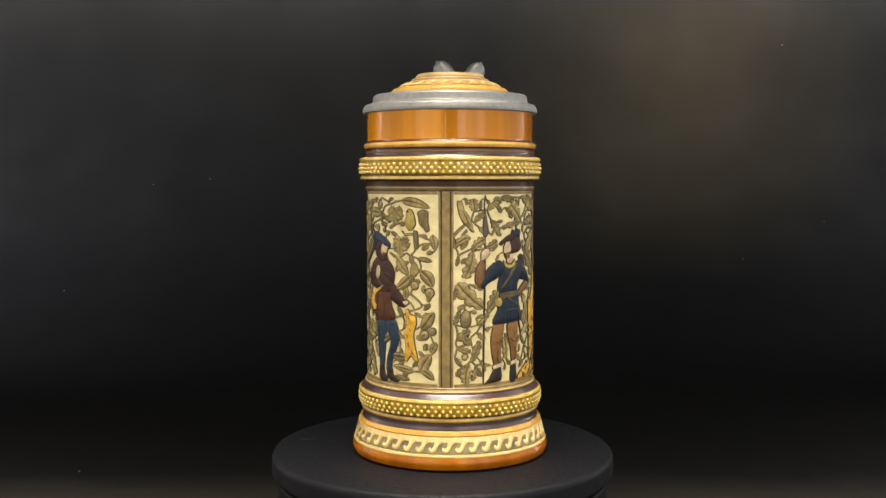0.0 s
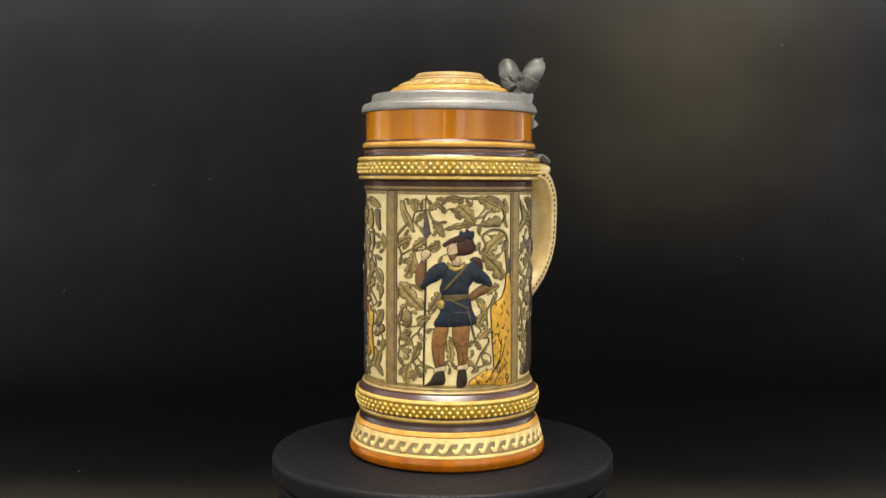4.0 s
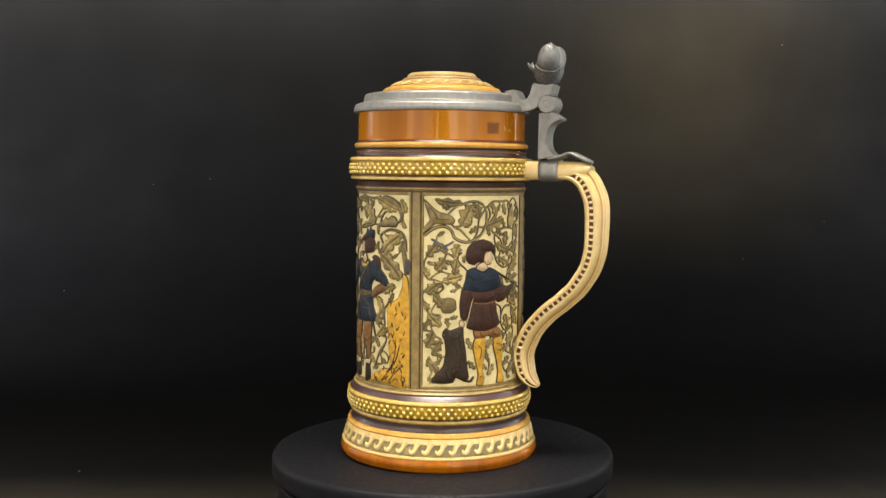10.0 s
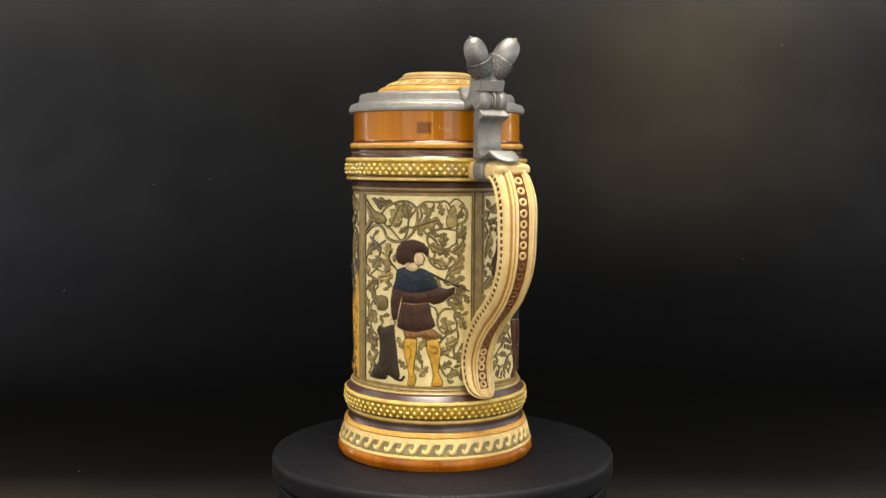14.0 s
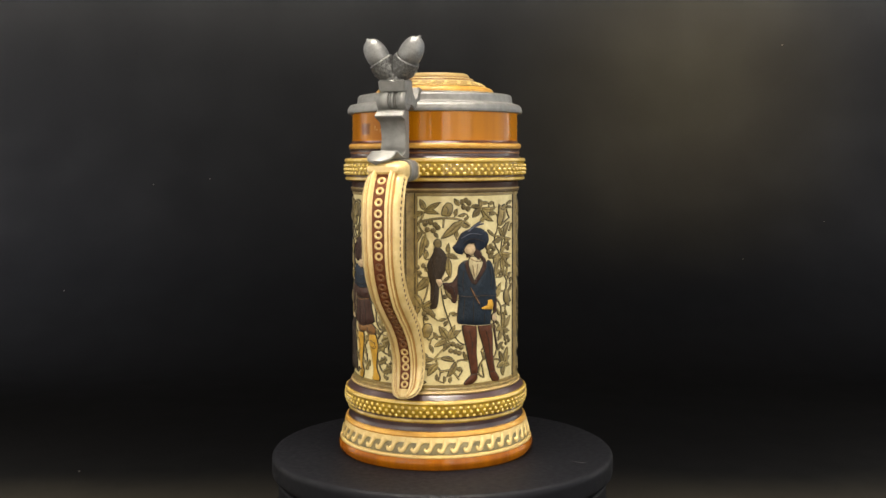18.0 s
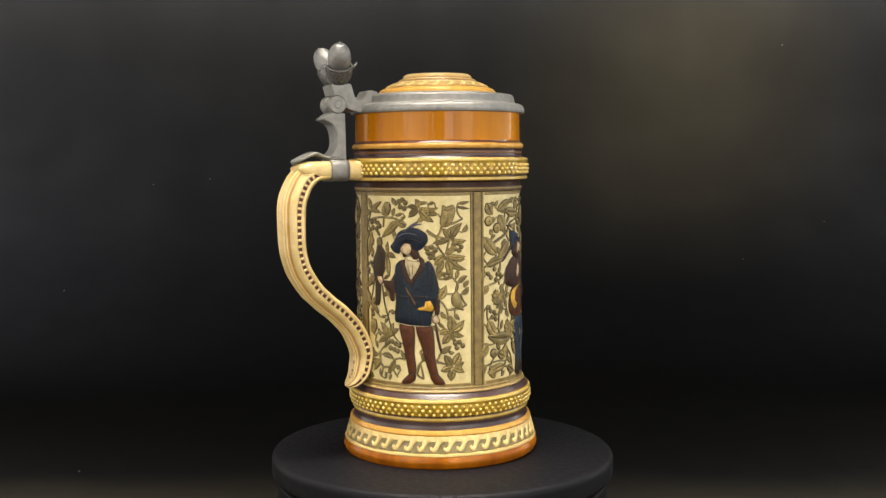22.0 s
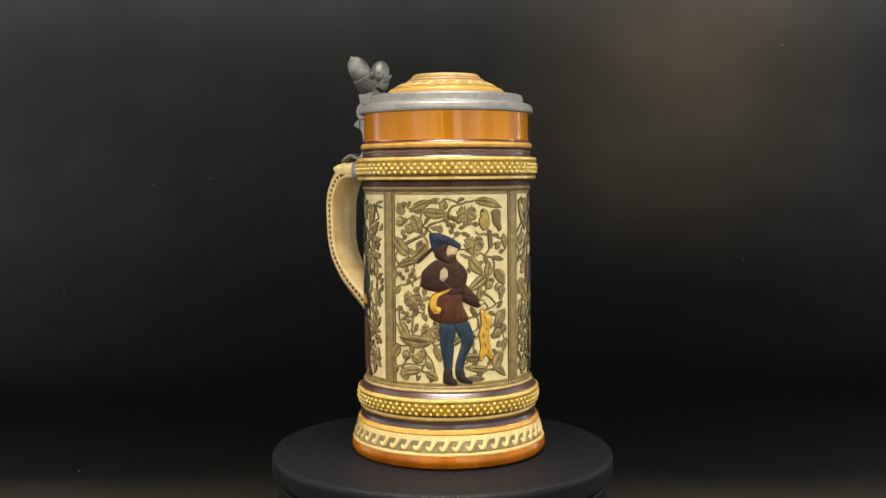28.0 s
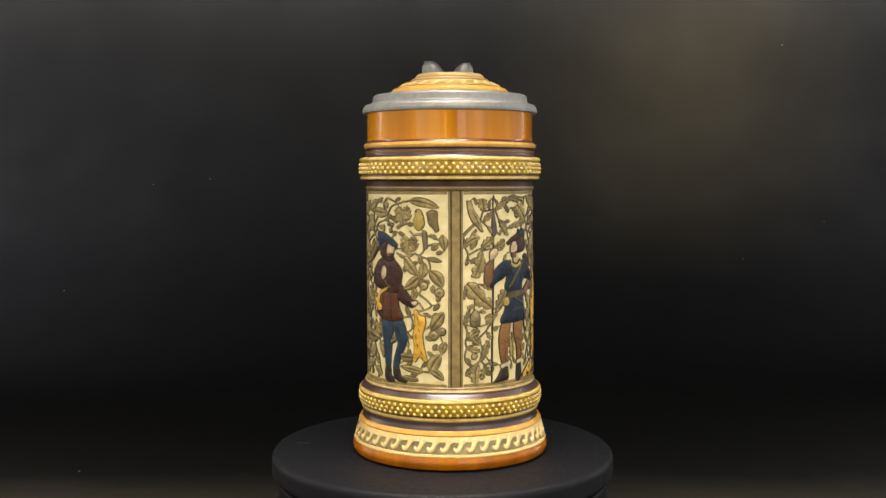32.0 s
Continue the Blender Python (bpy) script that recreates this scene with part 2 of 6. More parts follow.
foot = band("foot", [(54.4, -0.55), (55.6, -0.1), (56.8, 2.2), (56.8, 4.4), (55.9, 6.6)], ORANGE, stein, "glossy orange-brown foot", r=1.6)
band("foot_line", [(55.9, 6.6), (56.1, 7.2), (55.5, 8.3)], M("dull_cream_line", (0.56, 0.40, 0.15), (0.46, 0.31, 0.10), 0.4, scale=200), stein, r=0.4)
wave_band = band("wave_band", [(54.8, 8.5), (52.5, 17.3)], M("olive_grey_ground", (0.22, 0.175, 0.060), (0.10, 0.078, 0.030), 0.5, scale=200, coat=0.2), stein, "olive ground band with cream running waves")
band("foot_ring", [(52.7, 17.3), (53.1, 18.0), (52.2, 20.0), (51.5, 20.3)], AMBER, stein, r=0.5)
band("lower_cove", [(51.1, 20.3), (50.3, 22.1), (50.4, 24.9)], PURPLE, stein, "dark slate-purple glazed cove", r=0.9)
lower_beads = band("lower_beaded_ring", [(51.1, 24.9), (51.3, 26.3), (50.6, 27.1), (52.2, 29.3), (52.6, 32.3), (52.4, 34.7), (52.7, 35.4), (52.3, 37.0), (51.4, 37.3)], GOLD, stein, "yellow-olive ring with rows of pale beads", r=0.6)
band("collar_slope", [(51.4, 37.3), (50.0, 38.9), (48.9, 40.0)], PURPLE, stein, "slate-purple glazed slope", r=0.4)
band("lower_moulding", [(48.7, 40.0), (49.0, 40.8), (48.6, 41.7), (48.2, 42.0), (48.4, 42.8), (47.9, 43.3)], OLIVE_BAR, stein, r=0.3)
TAN_LINE = M("tan_line_glaze", (0.40, 0.28, 0.11), (0.30, 0.20, 0.07), 0.4, scale=200, coat=0.2)
band("lower_line", [(48.9, 40.2), (49.4, 40.6), (49.35, 41.1), (48.9, 41.4)], TAN_LINE, stein, r=0.15)
band("upper_line", [(48.1, 151.1), (48.65, 151.4), (48.6, 151.8), (48.1, 152.0)], TAN_LINE, stein, r=0.12)
band("cove_line", [(48.3, 170.7), (48.75, 171.15), (48.75, 171.4), (48.3, 171.8)], M("brown_cove_line", (0.24, 0.10, 0.028), (0.15, 0.06, 0.018), 0.4, scale=150), stein, r=0.15)
drum = band("drum", [(47.1, 43.3), (47.1, 149.6)], CREAM, stein, "pale cream panel ground")
band("upper_moulding", [(47.6, 149.6), (48.3, 150.0), (48.4, 150.9), (47.9, 151.3), (48.2, 151.9), (48.0, 152.4)], M("dark_olive_glaze", (0.13, 0.084, 0.030), (0.065, 0.040, 0.014), 0.45, scale=200, coat=0.15, spec=0.3), stein, r=0.3)
band("dark_cove", [(48.0, 152.4), (47.7, 155.2), (48.9, 155.8)], BROWN, stein, r=0.4)
upper_beads = band("upper_beaded_ring", [(50.7, 155.8), (51.4, 156.2), (51.4, 157.8), (50.9, 158.5), (51.5, 159.7), (51.7, 162.7), (51.4, 165.8), (51.9, 166.5), (51.8, 167.9), (50.9, 168.4)], GOLD, stein, "yellow-olive ring with rows of pale beads", r=0.4)
band("upper_cove", [(49.3, 168.4), (48.3, 169.7), (48.5, 172.4)], PURPLE, stein, "dark slate-purple glazed cove", r=0.6)
band("lip_line", [(48.7, 172.4), (49.1, 172.9), (48.9, 173.5)], BROWN, stein, r=0.2)
band("lip_ring", [(48.7, 173.5), (49.5, 174.3), (49.5, 175.7), (48.5, 176.5)], AMBER, stein, r=0.6)
collar = band("lip_collar", [(47.7, 177.7), (47.5, 178.2), (47.4, 194.1)], COLLAR, stein, "glossy amber-brown collar with a dark spot", r=0.8)
band("collar_foot", [(48.8, 176.5), (48.25, 176.95), (47.8, 177.8)], M("dark_red_brown_glaze", (0.12, 0.034, 0.018), (0.07, 0.018, 0.010), 0.3, scale=120, coat=1.0), stein, r=0.4)

# ---- hinged lid: pewter rim with a stoneware inlay ----
lid = tagged(new("lid"), "")
lid.parent = stein
band("pewter_rim", [(47.9, 193.4), (49.9, 193.5), (50.1, 195.0), (49.5, 197.0), (48.7, 198.0), (46.6, 198.7), (44.8, 199.1), (44.5, 199.9), (44.1, 202.8), (43.2, 203.8), (38.0, 204.6), (34.0, 205.0)], PEWTER, lid, "dull grey pewter lid rim", r=0.35, inner=30.0)
band("inlay_ring", [(33.9, 204.4), (33.5, 206.2), (32.2, 207.5), (29.8, 208.2)], AMBER, lid, "amber ring of the stoneware inlay", r=0.4, inner=20.0)
inlay = band("inlay_border", [(29.8, 208.4), (25.6, 210.5)], M("amber_cream_ground", (0.44, 0.29, 0.10), (0.34, 0.21, 0.06), 0.45, scale=200, coat=0.3), lid, "olive border with cream waves", inner=18.0)
part("inlay_boss", lathe(rounded([(0.0, 203.1), (25.6, 209.3), (25.4, 211.0), (22.4, 211.9), (21.9, 213.1), (19.9, 213.5), (19.6, 214.8), (18.3, 216.0), (0.3, 216.5)], r=0.35), 128), INLAY, lid, "pale amber stepped boss")


LINE_BROWN = M("brown_line_glaze", (0.26, 0.11, 0.03), (0.17, 0.07, 0.02), 0.4, scale=150)
band("inlay_line", [(22.3, 211.95), (22.65, 212.1), (22.35, 212.5)], LINE_BROWN, lid, r=0.1, inner=20.0)
band("inlay_line", [(19.85, 213.5), (20.15, 213.65), (19.8, 214.0)], LINE_BROWN, lid, r=0.1, inner=18.0)


def bead_mesh(name, r):
    """A small half-round bead, its back sunk in the ring; x points out of the ring."""
    me = bpy.data.meshes.new(name)
    verts = [(r * h / 1000, r * q * math.cos(math.pi / 5 * j) / 1000, r * q * math.sin(math.pi / 5 * j) / 1000) for q, h in ((1.0, -0.3), (0.94, 0.3), (0.62, 0.78)) for j in range(10)] + [(r / 1000, 0, 0)]
    faces = [(k + j, k + (j + 1) % 10, k + 10 + (j + 1) % 10, k + 10 + j) for k in (0, 10) for j in range(10)] + [(20 + j, 20 + (j + 1) % 10, 30) for j in range(10)]
    me.from_pydata(verts, [], faces)
    me.polygons.foreach_set("use_smooth", [True] * len(faces))
    me.materials.append(BEAD)
    return me


def bead_rows(rows, count, r, ring):
    """Beads in offset rows round a ring, at (radius, height, tilt in degrees)."""
    me = bead_mesh("bead", r)
    for i, (rad, z, tilt) in enumerate(rows):
        for k in range(count):
            ob = new("bead", me)
            ob.parent = ring
            ob.matrix_local = Matrix.Rotation(2 * math.pi * (k + 0.5 * (i % 2)) / count, 4, "Z") @ pose(rad / 1000, 0, z / 1000, 0, -tilt, 0)


bead_rows([(51.5, 164.2, 8), (51.75, 162.1, 0), (51.5, 160.0, -6)], 80, 1.08, upper_beads)
bead_rows([(52.3, 33.3, 8), (52.35, 31.0, 0), (51.7, 28.8, -12)], 82, 1.05, lower_beads)
# rims with their highlight painted in pale yellow, and a pooled groove along the beaded rings
RIM_HIGHLIGHT = M("painted_rim_highlight", (0.60, 0.43, 0.115), (0.42, 0.27, 0.05), 0.35, scale=160, coat=0.4, coat_rough=0.12)
POOLED = M("pooled_brown_glaze", (0.085, 0.042, 0.008), (0.045, 0.020, 0.005), 0.35, scale=200, coat=0.3)
for ring, outer, glaze in ((upper_beads, [(51.6, 166.2), (52.1, 166.7), (52.0, 167.7), (51.4, 168.2)], RIM_HIGHLIGHT), (upper_beads, [(51.2, 156.1), (51.65, 156.4), (51.6, 157.4), (51.1, 157.8)], RIM_HIGHLIGHT),
                           (upper_beads, [(51.40, 157.85), (51.05, 158.4), (51.3, 159.0)], POOLED), (lower_beads, [(52.4, 35.2), (52.9, 35.6), (52.6, 36.8), (52.1, 37.1)], RIM_HIGHLIGHT),
                           (lower_beads, [(51.0, 25.2), (51.5, 25.8), (51.35, 26.5), (50.9, 26.8)], RIM_HIGHLIGHT), (lower_beads, [(51.0, 26.8), (50.8, 27.2), (51.3, 28.0)], POOLED)):
    band("rim" if glaze is RIM_HIGHLIGHT else "groove", outer, glaze, ring, r=0.15)


# worn stamp marks in the collar's glaze, beside the dark patch
STAMP = M("pale_worn_stamp", (0.56, 0.30, 0.06), (0.40, 0.18, 0.03), 0.4, scale=600)
for angle, z, tall in ((60.2, 184.6, 2.6), (62.0, 183.8, 1.0), (64.8, 183.4, 1.8), (66.6, 183.5, 1.6)):
    bm = bmesh.new()
    bmesh.ops.create_cube(bm, size=1)
    bmesh.ops.transform(bm, matrix=pose(0, 0, 0, 0, 0, angle) @ pose(0.04742, 0, z / 1000) @ Matrix.Diagonal((0.0003, 0.0005, tall / 1000, 1)), verts=bm.verts)
    bmesh.ops.bevel(bm, geom=bm.edges[:], offset=0.00006, segments=1, affect="EDGES")
    part("stamp_mark", bm, STAMP, collar)


# ---- handle ----
def sweep(path, section, caps=True, close=True, second={}):
    """Sweeps a section of (across, out) along a path of (radius, height) in the plane of the handle; section may depend on the place t."""
    bm = bmesh.new()
    rings = []
    n = len(path)
    for i, p in enumerate(path):
        d = (path[min(i + 1, n - 1)] - path[max(i - 1, 0)]).normalized()
        out = Vector((-d.y, d.x))       # to the outer side
        rings.append([bm.verts.new((w / 1000, (p.x + out.x * o) / 1000, (p.y + out.y * o) / 1000)) for w, o in section(i / (n - 1))])
    m = len(rings[0])
    for a, b in zip(rings, rings[1:]):
        for k in range(m if close else m - 1):
            face = bm.faces.new((a[k], a[(k + 1) % m], b[(k + 1) % m], b[k]))
            face.smooth, face.material_index = k not in second, second.get(k, 0)
    if caps and close:
        bm.faces.new(rings[0])
        bm.faces.new(list(reversed(rings[-1])))
    bmesh.ops.recalc_face_normals(bm, faces=bm.faces)
    return bm


HANDLE_LINE = smooth_path([(65.0, 160.9), (71.0, 161.1), (77.0, 161.0), (81.6, 159.3), (85.2, 156.2), (87.8, 151.5), (90.0, 145.6), (90.8, 137.4), (90.5, 121.2), (89.0, 113.0), (86.5, 106.3), (80.4, 96.9), (76.2, 92.6), (70.7, 87.6), (66.1, 84.0), (61.5, 79.5), (56.8, 74.0), (53.8, 68.7), (50.5, 59.4), (51.9, 50.1), (53.5, 46.5), (56.1, 43.1), (59.4, 40.4)], 6)


def evenly(line, n):
    """The same line with its points at even steps."""
    total = sum((b - a).length for a, b in zip(line, line[1:]))
    return [along(line, total * k / (n - 1))[0] for k in range(n)]


def along(line, s):
    """The place s millimetres along a line, and its direction."""
    for a, b in zip(line, line[1:]):
        d = (b - a).length
        if s <= d:
            return a + (b - a) * (s / d), (b - a).normalized()
        s -= d
    return line[-1], (line[-1] - line[-2]).normalized()


HANDLE_LINE = evenly(HANDLE_LINE, 91)


def lerp(t, *stops):
    for (a, x), (b, y) in zip(stops, stops[1:]):
        if t <= b:
            return x + (y - x) * (t - a) / (b - a)
    return stops[-1][1]


def half_width(t):
    return lerp(t, (0, 7.0), (0.06, 9.0), (0.105, 10.4), (0.20, 11.0), (0.47, 10.2), (0.80, 9.3), (0.93, 8.9), (0.955, 8.3), (0.975, 7.2), (0.99, 5.2), (1, 2.6))


def half_thick(t):
    return lerp(t, (0, 3.4), (0.06, 4.6), (0.12, 5.9), (0.22, 6.2), (0.44, 5.6), (0.855, 5.4), (0.93, 4.4), (0.977, 2.4), (1, 1.0))


def strap(t):
    """Wide at the notched edges, sloping in ridges to the channel on the outer face."""
    w, h = half_width(t), half_thick(t)
    k = w / 11.0
    q = h / 5.6
    half = [(0.0, h - 2.8 * q), (3.7 * k, h - 2.8 * q), (4.0 * k, h - 0.4 * q), (4.4 * k, h), (5.0 * k, h - 0.15 * q), (5.5 * k, h - 0.7 * q), (5.75 * k, h - 1.0 * q), (6.2 * k, h - 0.9 * q), (6.9 * k, h - 1.6 * q),
            (7.3 * k, h - 2.7 * q), (7.7 * k, h - 2.9 * q), (8.2 * k, h - 2.5 * q), (9.4 * k, 0.2 * h), (w - 0.4, 0.04 * h), (w - 1.0, -0.08 * h), (w - 0.9, -0.46 * h), (w - 0.1, -0.52 * h), (w, -0.66 * h),
            (0.90 * w, -0.88 * h), (0.66 * w, -0.82 * h), (0.60 * w, -0.95 * h), (0.0, -h)]
    return half + [(-a, b) for a, b in reversed(half[1:-1])]


handle = tagged(new("handle"), "")
handle.parent = stein
handle.matrix_local = pose(0, 0, 0, 0, 0, -4.0)
CHANNEL = M("red_brown_channel", (0.17, 0.055, 0.02), (0.10, 0.03, 0.012), 0.5, scale=300, spec=0.25)
part("strap", sweep(HANDLE_LINE, strap, second={14: 1, 27: 1, 5: 2, 6: 2, 36: 2, 35: 2, 8: 2, 9: 2, 33: 2, 32: 2}), [HANDLE, M("dark_red_brown_groove", (0.085, 0.028, 0.013), (0.05, 0.017, 0.009), 0.5, scale=300, spec=0.25), M("pooled_ochre_glaze", (0.43, 0.235, 0.055), (0.33, 0.16, 0.035), 0.38, scale=130, coat=0.25)], handle, "ivory-yellow scrolled strap with ridged edges")


def neck_section(t):
    w, h = lerp(t, (0, 7.6), (0.5, 8.2), (0.74, 9.2), (0.88, 9.6), (0.97, 9.0), (1, 7.8)), lerp(t, (0, 5.5), (0.7, 5.2), (0.86, 4.2), (0.96, 2.6), (1, 1.4))
    return [(w * math.copysign(abs(math.cos(a)) ** 0.6, math.cos(a)), h * math.copysign(abs(math.sin(a)) ** 0.6, math.sin(a)) + lerp(t, (0, 0), (0.7, 0.2), (0.86, 0.9), (1, 1.2)))
            for a in (math.pi * 2 * (k + 0.5) / 24 for k in range(24))]


part("neck", sweep([Vector((45 + 42.4 * k / 20, 161.8 - 0.2 * k / 20)) for k in range(21)], neck_section), HANDLE, handle)

part("channel", sweep(HANDLE_LINE[9:-3], lambda t: [(-3.4, 0.53 * half_thick(0.10 + 0.867 * t)), (3.4, 0.53 * half_thick(0.10 + 0.867 * t))], close=False), CHANNEL, handle, "red-brown channel")


LINE_LENGTH = sum((b - a).length for a, b in zip(HANDLE_LINE, HANDLE_LINE[1:]))


def placed(mesh, name, parent, s, across, out):
    """One small piece on the strap, s along it."""
    p, d = along(HANDLE_LINE, s)
    n = Vector((-d.y, d.x))
    p = p + n * out
    ob = new(name, mesh)
    ob.parent = parent
    ob.matrix_local = Matrix(((1, 0, 0, across / 1000), (0, d.x, n.x, p.x / 1000), (0, d.y, n.y, p.y / 1000), (0, 0, 0, 1)))
    return ob


def torus_mesh(name, R, r, material, n=14, m=6):
    me = bpy.data.meshes.new(name)
    v = [((R + r * math.cos(b)) * math.cos(a) / 1000, (R + r * math.cos(b)) * math.sin(a) / 1000, r * math.sin(b) / 1000)
         for a in (2 * math.pi * i / n for i in range(n)) for b in (2 * math.pi * j / m for j in range(m))]
    f = [(i * m + j, ((i + 1) % n) * m + j, ((i + 1) % n) * m + (j + 1) % m, i * m + (j + 1) % m) for i in range(n) for j in range(m)]
    me.from_pydata(v, [], f)
    me.polygons.foreach_set("use_smooth", [True] * len(f))
    me.materials.append(material)
    return me


def block_mesh(name, x, y, z, material, bevel=0.25):
    bm = bmesh.new()
    bmesh.ops.create_cube(bm, size=1)
    bmesh.ops.scale(bm, vec=(x / 1000, y / 1000, z / 1000), verts=bm.verts)
    bmesh.ops.bevel(bm, geom=bm.edges[:], offset=bevel / 1000, segments=1, affect="EDGES")
    me = bpy.data.meshes.new(name)
    bm.to_mesh(me)
    bm.free()
    me.materials.append(material)
    return me


RING = torus_mesh("chain_ring", 1.6, 0.62, HANDLE)
# browner rings for the stretch from 0.40 to 0.80 of the strap
BROWN_RING = torus_mesh("chain_ring", 1.6, 0.62, M("brown_ring_glaze", (0.24, 0.115, 0.038), (0.13, 0.052, 0.018), 0.35, scale=300, coat=0.3))
s = 23.0
while s < LINE_LENGTH - 7:
    placed(BROWN_RING if 0.40 < s / LINE_LENGTH < 0.80 else RING, "chain_ring", handle, s, 0, 0.58 * half_thick(s / LINE_LENGTH))
    s += 5.2
RIB = block_mesh("rib", 1.0, 1.3, 2.2, HANDLE)
for side in (-1, 1):
    s = 16.5
    while s < LINE_LENGTH - 5:
        placed(RIB, "rib", handle, s, side * (half_width(s / LINE_LENGTH) - 0.95), -0.27 * half_thick(s / LINE_LENGTH))
        s += 3.45

# ---- pewter thumb lift and hinge ----
fitting = tagged(new("thumb_lift"), "")
fitting.parent = stein
fitting.matrix_local = pose(0, 0, 0, 0, 0, -6.2)


def plate(outline, width, bevel=0.5):
    """A plate of that width, its outline given in the plane of the handle."""
    bm = bmesh.new()
    lo = [bm.verts.new((-width / 2000, y / 1000, z / 1000)) for y, z in outline]
    hi = [bm.verts.new((width / 2000, y / 1000, z / 1000)) for y, z in outline]
    n = len(lo)
    for k in range(n):
        bm.faces.new((lo[k], lo[(k + 1) % n], hi[(k + 1) % n], hi[k]))
    caps = [bm.faces.new(lo), bm.faces.new(hi)]
    edges = [e for f in caps for e in f.edges]
    bmesh.ops.recalc_face_normals(bm, faces=bm.faces)
    bmesh.ops.bevel(bm, geom=edges, offset=bevel / 1000, segments=2, affect="EDGES")
    return bm


shank = smooth_path([(59.0, 167.7), (59.0, 175.5), (59.1, 183.4), (59.3, 193.0)], 3) + smooth_path([(66.8, 193.6), (68.6, 192.2), (71.2, 189.9), (68.6, 188.6), (66.0, 186.4), (64.4, 182.6), (63.9, 178.0), (64.6, 174.2), (66.4, 171.6), (69.2, 169.6)], 3)
part("shank", plate([tuple(p) for p in shank], 14.0), PEWTER, fitting)
SPUR = [(66.3, 193.9), (71.4, 190.2), (71.1, 189.5), (68.3, 188.3), (66.3, 187.4)]
part("spur", plate(SPUR, 15.4, 0.25), PEWTER, fitting)
TONGUE = smooth_path([(64.2, 168.1), (69.0, 168.9), (72.8, 169.9), (76.4, 171.2), (80.6, 169.5), (84.8, 167.6), (88.2, 166.0)], 6)


def tongue_section(t):
    w = 7.1 * math.sqrt(max(0.04, 1 - max(0, (t - 0.66) / 0.34) ** 2))
    return [(-w, 0.5), (-w + 0.4, 0.9), (0, 1.1), (w - 0.4, 0.9), (w, 0.5), (w, -0.4), (0, -1.4), (-w, -0.4)]


part("tongue", sweep(TONGUE, tongue_section), PEWTER, fitting)


def clamp_section(t):
    return [(9.5 * math.copysign(abs(math.cos(a)) ** 0.6, math.cos(a)), 6.1 * math.copysign(abs(math.sin(a)) ** 0.6, math.sin(a))) for a in (math.pi * 2 * (k + 0.5) / 24 for k in range(24))]


clamp = sweep([Vector((59.0 + 10.6 * k / 4, 161.9)) for k in range(5)], clamp_section)
bmesh.ops.transform(clamp, matrix=pose(0, 0, 0, 0, 0, 2.2), verts=clamp.verts)
part("clamp", clamp, PEWTER, fitting)
for x, width, rad in ((4.7, 6.2, 5.05), (0.75, 1.3, 4.6), (-0.8, 1.5, 4.95), (-2.4, 1.3, 4.6), (-5.6, 4.9, 5.05)):
    bm = bmesh.new()
    bmesh.ops.create_cone(bm, cap_ends=True, segments=32, radius1=rad / 1000, radius2=rad / 1000, depth=width / 1000)
    bmesh.ops.bevel(bm, geom=[e for e in bm.edges if e.calc_face_angle() > 1], offset=0.0005, segments=2, affect="EDGES")
    for f in bm.faces:
        f.smooth = len(f.verts) == 4
    bmesh.ops.transform(bm, matrix=pose(x / 1000, 0.0638, 0.1979, 0, 90, 0), verts=bm.verts)
    part("knuckle", bm, PEWTER, fitting)
bm = bmesh.new()
bmesh.ops.create_cone(bm, cap_ends=True, segments=20, radius1=0.0022, radius2=0.0022, depth=0.0164)
bmesh.ops.bevel(bm, geom=[e for e in bm.edges if e.calc_face_angle() > 1], offset=0.0003, segments=1, affect="EDGES")
bmesh.ops.transform(bm, matrix=pose(-0.0002, 0.0638, 0.1979, 0, 90, 0), verts=bm.verts)
part("hinge_pin", bm, PEWTER_DARK, fitting)
arm = [tuple(p) for p in smooth_path([(43.6, 194.0), (48.4, 193.9), (53.0, 194.5), (58.4, 196.3), (60.6, 199.6), (63.2, 202.6)], 3)] + [(66.0, 202.9), (67.4, 208.0), (66.6, 208.9), (62.6, 208.2), (59.0, 208.9), (56.6, 209.5)] + \
      [tuple(p) for p in smooth_path([(55.4, 208.9), (54.7, 206.6), (53.6, 202.9), (51.2, 200.3), (48.9, 200.9), (47.2, 203.0), (45.6, 205.6), (43.4, 206.0), (39.6, 205.2)], 3)]
part("lift_arm", plate(arm, 14.6, 0.6), PEWTER, fitting)


def turned(profile, seg, m, material, name, parent, label=""):
    bm = lathe(profile, seg)
    bmesh.ops.transform(bm, matrix=m, verts=bm.verts)
    return part(name, bm, material, parent, label)


